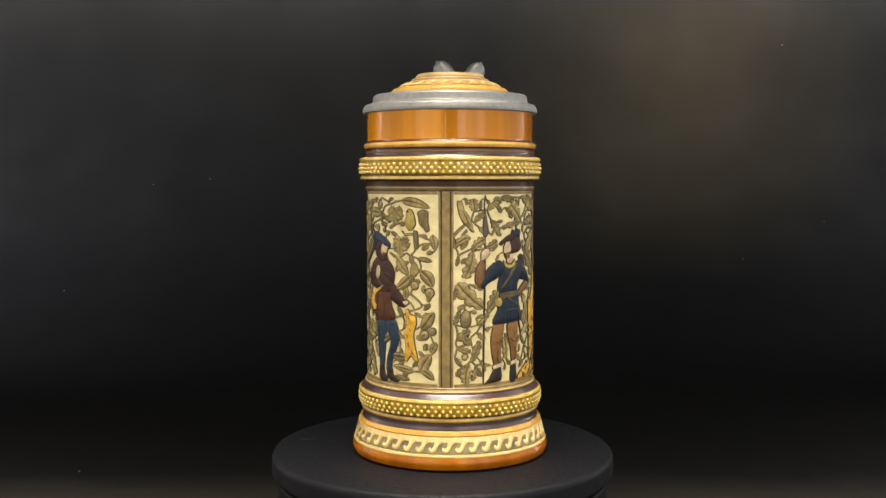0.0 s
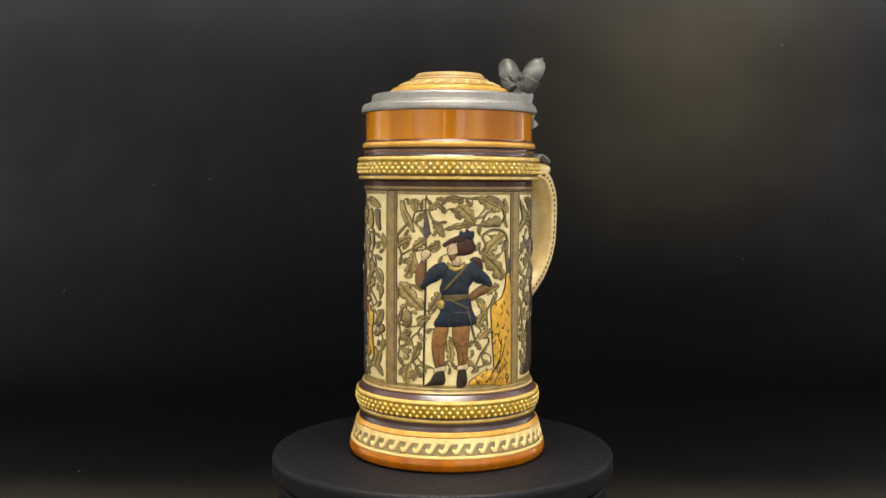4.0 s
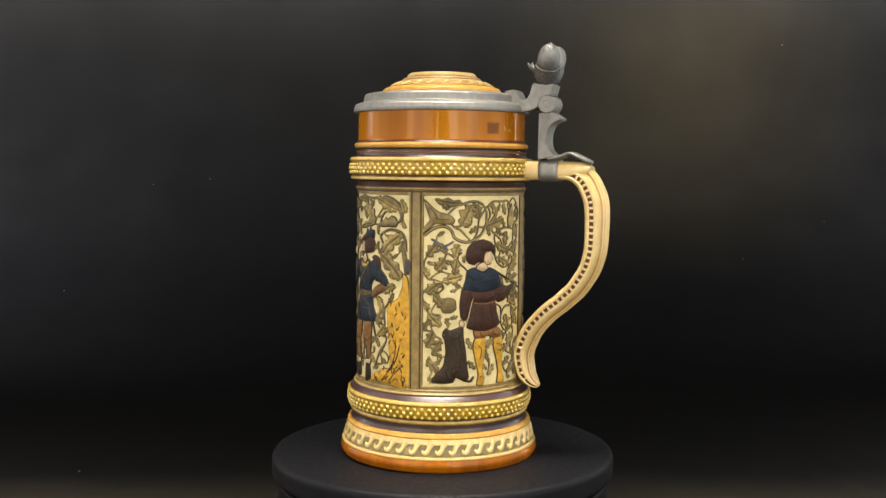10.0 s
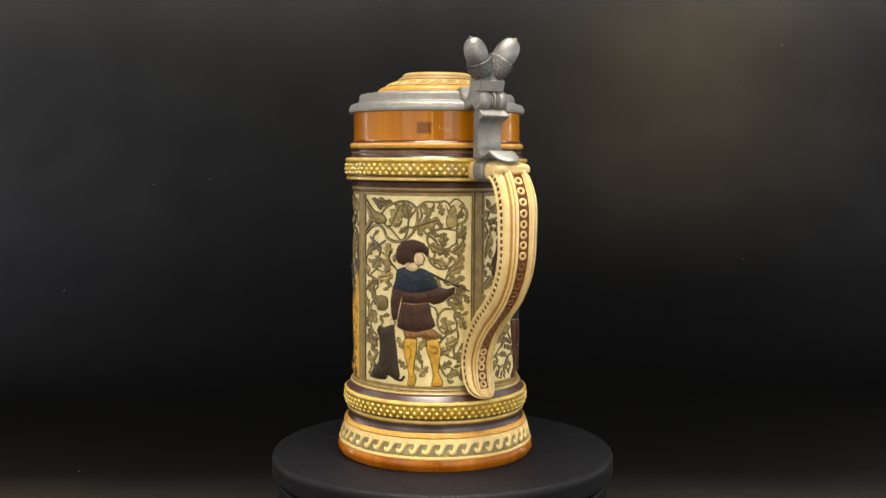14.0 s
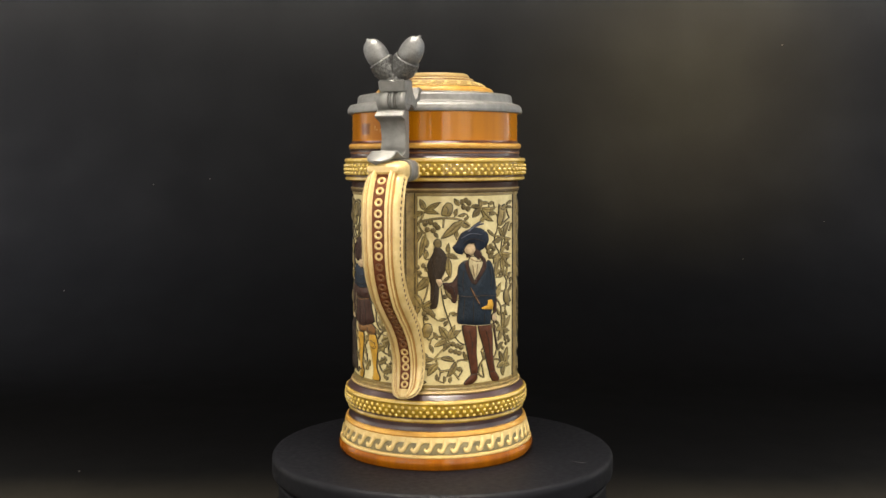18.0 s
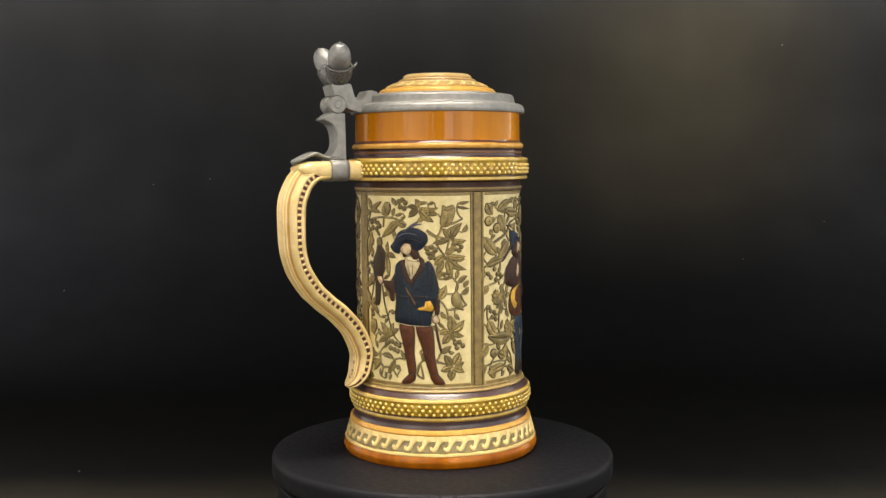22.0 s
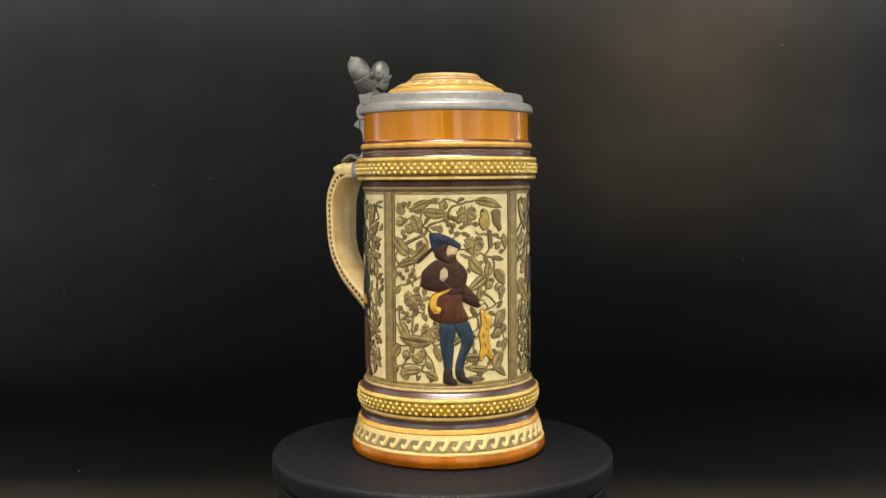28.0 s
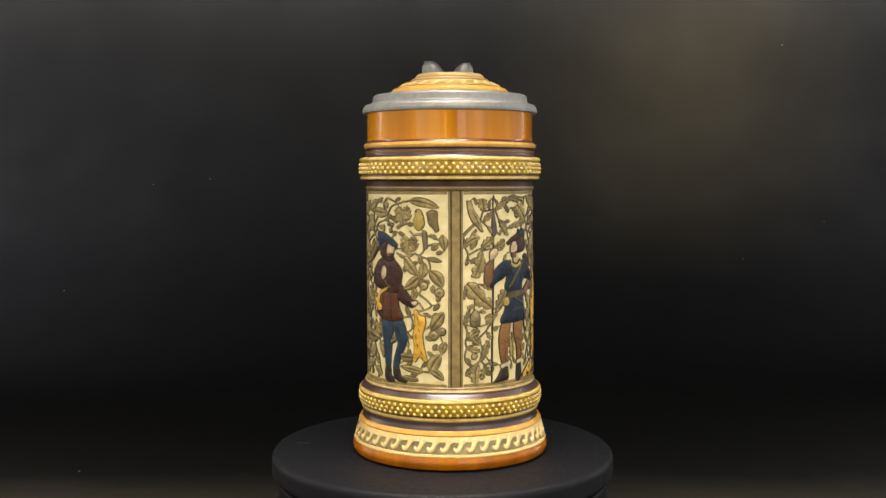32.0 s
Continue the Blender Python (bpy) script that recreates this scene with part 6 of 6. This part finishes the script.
g.stroke(EDGE, 0.41, [(-8.1, 122.1), (-4.1, 124.5), (1.1, 124.2), (5.7, 122.6)])
g.stroke(EDGE, 0.41, [(-15.6, 100.1), (-13.1, 98), (-12.4, 94.3)])
g.stroke(EDGE, 0.41, [(-4.5, 74.7), (-2.7, 68.5), (-2.7, 61.1)])
g.stroke(EDGE, 0.41, [(6, 74), (8.1, 67.1), (9, 59)])
g.stroke(CREAMCLOTH, 0.41, [(-9.7, 78.6), (-0.7, 77.2), (9.1, 77)])
g.done("figure_relief", panel, "plain relief figure in a blue coat and wide hat")
tendrils(panel, 131.0, "lance")

# panel: hare
panel = relief_panel(221.1, "cream panel of olive fruit boughs, figure and hare")
leaves(panel, 221.1, "ovate", [(-12.8, 144.3, -155, 12.9, 4.6), (-17.1, 138.8, -5, 14.5, 5.2), (-14.4, 143.4, 18, 7.6, 2.4), (-28.3, 136.8, 119, 7.8, 5), (-18.5, 127.1, 114, 10.7, 6.4), (-24.9, 114.7, 133, 14.1, 6.3), (-13.7, 121.7, -138, 13.5, 5.4), (-32.3, 108.8, 15, 13.8, 4.3), (-31.5, 78.5, -55, 10.5, 5.7), (-12, 67.7, 174, 20.1, 6.6), (-24.5, 59.9, -23, 7.9, 4.2), (-17.5, 63.8, -100, 7.7, 3.9), (-18.3, 52.2, -167, 14.3, 4.4), (-31.7, 65.6, -122, 8.8, 4.8), (-10.7, 65.3, -68, 9.2, 3.8), (-16, 51.1, -29, 8.4, 4.5), (-29.8, 53.2, -68, 7.9, 5.1), (11.9, 144.7, -13, 18.2, 4.6)])
leaves(panel, 221.1, "ovate", [(8.8, 113.9, -50, 12.7, 5.4), (19.5, 102.5, 83, 9, 4.8), (22.3, 113.5, -11, 8.9, 2.6), (24.1, 106.9, -51, 11.6, 6.1), (18.8, 103.7, -144, 12.7, 5.5), (14.7, 90.6, 86, 6.8, 3.9), (24.6, 74.5, 54, 12.3, 5.8), (32.8, 68.1, -110, 7.1, 4.2), (23.7, 51.1, 59, 12.1, 6.4), (24.1, 53, -37, 9.8, 3.9), (20.5, 51.4, 171, 14.8, 3.7), (5.3, 59.4, 0, 10.9, 4.7), (7.4, 47.9, -7, 10.5, 3), (-3.9, 66.3, 23, 9.2, 4.4), (12.7, 81.4, 120, 6.6, 2.8), (30.7, 126.4, -79, 8.8, 4.1), (24.6, 138, -87, 8, 4), (17.8, 114.9, -73, 5.9, 2.6)])
leaves(panel, 221.1, "ovate", [(-31.2, 98.3, -124, 6, 3.5), (-20.5, 129.6, 28, 5.3, 2.1), (-23.2, 81.6, 46, 5.2, 2.9), (-36.1, 55.4, -74, 6.3, 4), (-15.6, 57, -52, 5.7, 2.6), (-34, 107.5, -102, 6.5, 3.4), (-10.8, 51, -114, 6.3, 2.8), (28.7, 121.2, -137, 5.2, 3.2), (16.3, 73.8, 135, 4.7, 2.2), (8.5, 69.5, -56, 5.6, 2.8)])
leaves(panel, 221.1, "grape", [(-23, 97.7, -90, 12.4, 15.7), (-13.1, 79.8, -90, 12.1, 12.9), (7.8, 144.1, -90, 12.5, 13.4), (12.1, 127.9, -93, 12.5, 13.3)])
branch(panel, 221.1, 1.6, [(-31.8, 117.9), (-26.3, 121.7), (-19.9, 124.6), (-15.6, 126.8), (-13.3, 131.2), (-8.9, 133)])
branch(panel, 221.1, 1.2, [(-17.2, 126.2), (-17.5, 131.1)])
branch(panel, 221.1, 1.2, [(-6.9, 143.3), (-3.8, 145.8)])
branch(panel, 221.1, 1.2, [(-3.9, 135.4), (-0.8, 140.9), (4.1, 142.7)])
branch(panel, 221.1, 1.2, [(14, 126), (21.3, 126.1), (31.9, 122.3)])
branch(panel, 221.1, 1.2, [(20.6, 125.2), (20.9, 118.4)])
branch(panel, 221.1, 1.2, [(17.7, 93.9), (22.5, 90.5), (24.7, 87.3), (20.4, 85.1)])
branch(panel, 221.1, 1.2, [(19.5, 102.5), (18.5, 106.8), (24.1, 106.9)])
branch(panel, 221.1, 1.2, [(-18.2, 66.3), (-15.6, 61.4), (-12.1, 56.9), (-10.8, 51.9)])
branch(panel, 221.1, 1.2, [(13, 69.3), (7.9, 75.7), (5.5, 80.4)])
branch(panel, 221.1, 0.9, [(8.2, 72.3), (12.7, 74), (14, 77.4)])
branch(panel, 221.1, 0.9, [(23.9, 76.8), (27.6, 75.2), (31.6, 66.4), (30.7, 61.1)])
branch(panel, 221.1, 0.9, [(-31.1, 109.2), (-34.3, 113.7), (-31.8, 117.9)])
branch(panel, 221.1, 0.9, [(-23.6, 100.2), (-18.4, 103.4), (-16.1, 107.2)])
branch(panel, 221.1, 0.9, [(-31.4, 87.3), (-35.7, 80.7), (-31.6, 74.8), (-24, 73.4)])
branch(panel, 221.1, 0.9, [(-35.9, 66.5), (-29.3, 64.9), (-21.2, 67.3)])
branch(panel, 221.1, 0.9, [(3.6, 115.8), (8.2, 113.3), (15.2, 116.2)])
branch(panel, 221.1, 0.9, [(5.2, 48.5), (4, 53.5), (8.4, 57.1)])
branch(panel, 221.1, 0.9, [(-33.5, 53.2), (-25.6, 55.2), (-17.3, 54.5)])
vine(panel, 221.1)
for spot in [(-3.9, 134.2), (-1.5, 135.7), (1, 134.8), (3.1, 133.5), (-2.4, 131.8), (0, 131.1), (-0.9, 128.1)]:
    berry(panel, 221.1, "grape", 1.62, spot, "dark olive relief grape")
for spot in [(-31.1, 104.5), (-26.5, 106.9), (-24.3, 103.9), (-29.2, 102.4), (-25.4, 101), (-21.9, 103.3)]:
    berry(panel, 221.1, "grape", 1.50, spot, "dark olive relief grape")
for spot in [(-29.4, 83.7), (-26.8, 82.9), (-28.3, 80.3), (-25.7, 78.9), (-30.6, 85.8)]:
    berry(panel, 221.1, "grape", 1.44, spot, "dark olive relief grape")
for spot in [(-10, 78.3), (-8.1, 75.9), (-9.4, 72.8), (-11.3, 70.2), (-8.2, 69.7)]:
    berry(panel, 221.1, "grape", 1.38, spot, "dark olive relief grape")
berry(panel, 221.1, "apple", 2.97, (-30.7, 133.4), "olive relief apple")
berry(panel, 221.1, "apple", 2.97, (-24.7, 129.5), "olive relief apple")
berry(panel, 221.1, "apple", 2.66, (20.5, 98.4), "olive relief apple")
berry(panel, 221.1, "apple", 2.97, (29.3, 94.8), "olive relief apple")
berry(panel, 221.1, "apple", 3.12, (26.1, 71.6), "olive relief apple")
berry(panel, 221.1, "apple", 2.50, (30.8, 73.7), "olive relief apple")
berry(panel, 221.1, "apple", 2.81, (-27.4, 60), "olive relief apple")
g = Relief(221.1)
g.fill(OLIVEBROWN, [(22, 138), (25.3, 139.9), (28.6, 138.5), (28.6, 133.2), (29.4, 128.6), (27.2, 127.4), (24.4, 131.8)])
g.fill(YELLOWOLIVE, [(15.3, 138.7), (17.2, 140.3), (19.5, 139.2), (20.8, 135.8), (21.4, 131.8), (19.5, 128.7), (16.8, 128.2), (14.9, 130.9), (14.2, 133.8), (15.6, 135.9)])
g.fill(OLIVEBROWN, [(19.7, 128.4), (22.6, 127.6), (22.9, 118.8), (20.3, 118.9)])
g.disc(DARK, 0.64, (16.5, 138.7))
g.done("bird_relief", panel, "olive relief bird perched")
g = Relief(221.1)
g.fill(YELLOW, [(14.7, 84.7), (17, 85.6), (18.3, 83), (21.4, 81.9), (22.1, 78.1), (20.3, 72), (21, 65.7), (23, 57.5), (20.6, 57), (18.2, 59.7), (15.8, 56.4), (13.9, 58.1), (14.9, 64.6), (13.9, 70.8), (15.3, 77)])
g.stroke(DARK, 0.50, [(17.6, 75.3), (18.6, 73.4)])
g.stroke(DARK, 0.50, [(16.9, 67.3), (17.9, 64.7)])
g.stroke(DARK, 0.50, [(16.2, 71.7), (16.6, 69.5)])
g.stroke(DARK, 0.50, [(19.2, 63.4), (19.9, 60.8)])
g.stroke(DARK, 0.50, [(17, 81.5), (18, 79.6)])
g.done("hare_relief", panel, "yellow relief hare hanging")
g = Relief(221.1)
g.stroke(DARKBROWN, 2.03, [(-20.4, 110.8), (-15.4, 115.2), (-10.2, 119.8)])
g.stroke(DARKBROWN, 0.75, [(-16.8, 131.1), (-14.3, 129.3), (-11.4, 126.9)])
g.fill(BLUEHOSE, [(-7.8, 78.7), (0.5, 78.7), (1.1, 72.8), (0.4, 66.6), (-0.5, 58.9), (-1.2, 52.4), (-5.2, 52.4), (-6.4, 60.4), (-7.6, 66.6), (-8.4, 72.8)])
g.fill(BLUEHOSE, [(0.8, 78.1), (8, 79.1), (10.7, 72.5), (11.3, 67.9), (8.1, 61.8), (5.6, 55.7), (5, 50.7), (0.6, 52.4), (1.6, 58.9), (4.1, 66.6), (1.7, 72.2)])
g.fill(DARK, [(-5.5, 53), (-1.2, 53.3), (-0.6, 48.7), (1.8, 46.5), (1.8, 44), (-3.1, 44), (-6.2, 46.1)])
g.fill(DARK, [(0.7, 52.7), (5.3, 52.6), (6.5, 48.5), (10.6, 46.2), (9.6, 44.3), (4, 45.2), (1.2, 47.7)])
g.fill(JACKET, [(4.4, 96.8), (7.2, 98.9), (11.5, 94.1), (16.7, 88.7), (13.7, 86), (8.6, 87.8), (3.7, 91)])
g.fill(REDBROWN, [(-9.8, 94.4), (-3, 95), (3.7, 95.6), (5.5, 86.6), (8.6, 80), (1.8, 78), (-9, 78.6), (-13.4, 81.6), (-14.3, 86.6), (-12.7, 91.2)])
g.fill(JACKET, [(-17.1, 106.2), (-12.8, 110.6), (-8.7, 112.8), (-2.6, 111), (2, 112.2), (5.7, 109), (7.8, 105), (6.8, 98.9), (5.6, 94.3), (-1.2, 93.8), (-8.6, 95), (-15.2, 96.4), (-18.2, 98.5), (-17.8, 103.4)])
g.fill(YELLOW, [(-11.4, 94), (-7.3, 95.6), (-0.8, 97.8), (-2.7, 95), (-7.7, 92.5), (-8.9, 88.2), (-6.2, 86.4), (-7.4, 83.3), (-10.5, 83.2), (-13.1, 86.6), (-13.3, 90.3)])
g.fill(FLESH, [(-7.2, 106.7), (-5, 109.1), (-2.9, 107.3), (-2.9, 103), (-5.7, 100.5), (-7.6, 102.4)])
g.fill(FLESH, [(13.4, 89.7), (17, 90.5), (17, 88), (15, 86.9)])
g.fill(JACKET, [(-9.9, 118.9), (-5.9, 122.3), (-2.2, 122), (-3.7, 118.6), (-4.1, 115.6), (-1.6, 113.1), (1.4, 114), (2.3, 111.8), (-2.6, 110.7), (-7.2, 112.5), (-10, 114.3)])
g.fill(FLESH, [(-3.1, 120.2), (-0.4, 121.7), (2.1, 119.8), (3.3, 118), (2, 116.8), (1.1, 114), (-1.9, 113.4), (-4.1, 115.9)])
g.fill(TAN, [(-2.2, 115.3), (-0.4, 115.9), (1.4, 115.5), (0.2, 113.4), (-1.6, 113.1)])
g.stroke(DARK, 0.75, [(2.1, 118.3), (5.4, 118.2), (9.2, 118.5)])
g.fill(BLUEHAT, [(-13, 126.9), (-9.5, 127.5), (-4.6, 126.3), (0.6, 123.8), (4.2, 121), (3.9, 118.6), (0.5, 119.5), (-4.6, 121.7), (-8.3, 119.9), (-10.3, 116.2), (-11.5, 118.6), (-12.7, 122.6)])
g.stroke(TAN, 0.69, [(-5.1, 101.2), (-3, 98.7), (-0.2, 96.5)])
g.stroke(EDGE, 0.44, [(-16.1, 103.5), (-11.6, 104.8), (-7.9, 104.2)])
g.stroke(EDGE, 0.44, [(-16.8, 100.4), (-11.6, 101.7), (-7.9, 100.5)])
g.stroke(EDGE, 0.44, [(-15.2, 98), (-11, 98.7), (-6.7, 98.1)])
g.stroke(EDGE, 0.44, [(-1.7, 107.3), (2.6, 108.5), (5.7, 106.6)])
g.stroke(EDGE, 0.44, [(-2.3, 103.6), (2, 104.5), (6.2, 102.6)])
g.stroke(EDGE, 0.44, [(-1.7, 99.9), (1.9, 100.5), (5.6, 98.9)])
g.stroke(EDGE, 0.41, [(-5.8, 91.9), (-6.5, 85.8), (-6.8, 79.6)])
g.stroke(EDGE, 0.41, [(-0.6, 92.5), (0.3, 85.8), (0.5, 79)])
g.stroke(EDGE, 0.41, [(-10.6, 82), (-5.6, 84.5), (1.2, 85.1)])
g.stroke(EDGE, 0.41, [(7.4, 95.5), (9.9, 92.3), (13.7, 89.1)])
g.stroke(EDGE, 0.41, [(-4.4, 74.7), (-3.8, 67.9), (-4.2, 59.8)])
g.stroke(EDGE, 0.41, [(5.4, 74), (7.3, 69), (4.7, 61.6)])
g.stroke(EDGE, 0.41, [(-11.4, 123.8), (-6.5, 123.8), (0.2, 121.4)])
g.stroke(EDGE, 0.41, [(-5.2, 50.5), (-3.1, 49.3), (-0.9, 49.9)])
g.stroke(EDGE, 0.41, [(1.6, 50.5), (3.4, 49.2), (5.6, 50.1)])
g.done("figure_relief", panel, "plain relief figure in brown jacket and blue hose")
tendrils(panel, 221.1, "ovate")

# ---- running waves on the foot and on the lid ----
def wave_mesh(name, material):
    """One cream wave: a hooked tongue, its root at the top of the band."""
    line = smooth_path([(-2.15, 4.0), (-2.35, 2.7), (-1.2, 1.95), (0.2, 2.6), (1.2, 4.3), (1.9, 6.2), (3.0, 8.3)], 3)
    wide = [0.5, 0.95, 1.35, 1.45, 1.3, 1.6, 2.6]
    rows, n = [], len(line)
    for i, q in enumerate(line):
        d = (line[min(i + 1, n - 1)] - line[max(i - 1, 0)]).normalized()
        k = i / (n - 1) * 6
        w = wide[int(k)] + (wide[min(6, int(k) + 1)] - wide[int(k)]) * (k % 1)
        side = Vector((-d.y, d.x)) * w
        rows.append([(q.x + side.x * o, q.y + side.y * o, h) for o, h in ((1, -0.3), (1, 0.35), (0.62, 0.75), (-0.62, 0.75), (-1, 0.35), (-1, -0.3))])
    me = bpy.data.meshes.new(name)
    me.from_pydata([tuple(c / 1000 for c in v) for r in rows for v in r], [], [(i * 6 + j, i * 6 + j + 1, i * 6 + j + 7, i * 6 + j + 6) for i in range(n - 1) for j in range(5)])
    me.polygons.foreach_set("use_smooth", [True] * len(me.polygons))
    me.materials.append(material)
    return me


def wave_round(mesh, parent, count, r0, z0, r1, z1, size):
    """Copies of the wave round a cone from (r0, z0) up to (r1, z1)."""
    slope = Vector((r1 - r0, z1 - z0)).normalized()
    for k in range(count):
        a = 2 * math.pi * k / count
        c, s = math.cos(a), math.sin(a)
        x, y = Vector((-s, c, 0)), Vector((slope.x * c, slope.x * s, slope.y))
        z = x.cross(y)
        ob = new("wave", mesh)
        ob.parent = parent
        m = Matrix((x, y, z)).transposed().to_4x4()
        m.translation = (r0 * c / 1000, r0 * s / 1000, z0 / 1000)
        ob.matrix_local = m @ Matrix.Scale(size, 4)


WAVE_CREAM = M("cream_wave_glaze", (0.66, 0.50, 0.21), (0.55, 0.39, 0.14), 0.4, scale=300, coat=0.2)
WAVE = wave_mesh("wave", WAVE_CREAM)
wave_round(WAVE, wave_band, 47, 54.8, 8.5, 52.5, 17.3, 0.90)
band("wave_root", [(53.5, 14.6), (53.0, 17.3)], WAVE_CREAM, stein, r=0.2)
wave_round(WAVE, lid, 22, 29.6, 208.6, 25.8, 210.5, 0.55)

# thin smears of dust on the platter
DUST = M("pale_grey_dust", (0.026, 0.026, 0.028), (0.015, 0.015, 0.017), 0.9, scale=900, spec=0.1)
for x, y, turn, size in ((-81.5, 17, 330, 3.6), (37.2, 89.4, 182, 1.3), (92.6, 27.3, 121, 0.9)):
    bm = bmesh.new()
    bmesh.ops.create_circle(bm, cap_ends=True, segments=14, radius=size / 1000)
    for v in bm.verts:
        v.co *= 1.0 + 0.25 * noise.noise(v.co * 900 + Vector((x, y, 0)))
    bmesh.ops.scale(bm, vec=(1.0, 0.30, 1.0), verts=bm.verts)
    top = bmesh.ops.extrude_face_region(bm, geom=bm.faces[:])["geom"]
    bmesh.ops.translate(bm, vec=(0, 0, 0.0001), verts=[v for v in top if isinstance(v, bmesh.types.BMVert)])
    bmesh.ops.transform(bm, matrix=pose(x / 1000, y / 1000, 0.05945, 0, 0, turn + 16), verts=bm.verts)
    part("dust_mark", bm, DUST, platter)

# pale lint caught on the black cloth
LINT = M("pale_lint", (0.26, 0.24, 0.22), (0.20, 0.19, 0.17), 0.9)
for x, z, size in ((-0.469, 0.0719, 0.6), (-0.309, 0.2091, 0.6), (-0.383, 0.2017, 0.6), (0.191, 0.3381, 0.4), (0.457, 0.3886, 0.6), (0.498, 0.1535, 0.6), (0.383, 0.1078, 0.6)):
    y = 0.85 if z > 0.35 else 0.5 + 0.35 * math.sqrt(1 - ((0.35 - z) / 0.35) ** 2)
    bm = bmesh.new()
    bmesh.ops.create_icosphere(bm, subdivisions=1, radius=size / 1000)
    bmesh.ops.transform(bm, matrix=Matrix.Translation((x, y - size / 1000, z)) @ Matrix.Diagonal((1.5, 0.8, 1, 1)), verts=bm.verts)
    part("lint_speck", bm, LINT, backdrop)
bm = bmesh.new()
bmesh.ops.create_icosphere(bm, subdivisions=1, radius=0.0004)
bmesh.ops.transform(bm, matrix=Matrix.Translation((-0.267, 0.156, 0.0006)) @ Matrix.Diagonal((1.8, 0.9, 1, 1)), verts=bm.verts)
part("lint_speck", bm, LINT, backdrop)


def motions():
    """The platter and the stein stand still for 0.6 s, then turn steadily clockwise."""
    turn = [0, 0, -4.38, -10.09, -15.79, -21.47, -27.1, -32.68, -38.22, -43.74, -49.24, -54.73, -60.22, -65.71, -71.22, -76.74,
            -82.26, -87.8, -93.33, -98.85, -104.34, -109.79, -115.2, -120.59, -125.99, -131.43, -136.91, -142.44, -148.01, -153.61, -159.24, -164.88,
            -170.54, -176.2, -181.86, -187.51, -193.15, -198.79, -204.44, -210.08, -215.74, -221.41, -227.08, -232.75, -238.41, -244.07, -249.74, -255.41,
            -261.11, -266.83, -272.57, -278.33, -284.1, -289.89, -295.68, -301.48, -307.29, -313.08, -318.87, -324.65, -330.44, -336.24, -342.04, -347.84,
            -353.64]
    times = [(0.5 * k, a) for k, a in enumerate(turn)]
    times.insert(2, (0.6, 0.0))
    stand = Matrix.Translation((0.0043, -0.0013, TOP)) @ pose(0, 0, 0, -0.6, 0, 0)      # a little off the middle, and leaning to its handle
    walk(stein, [(t, pose(0, 0, 0, 0, 0, a) @ stand) for t, a in times])
    walk(platter, [(t, pose(0, 0, 0, 0, 0, a)) for t, a in times])


motions()
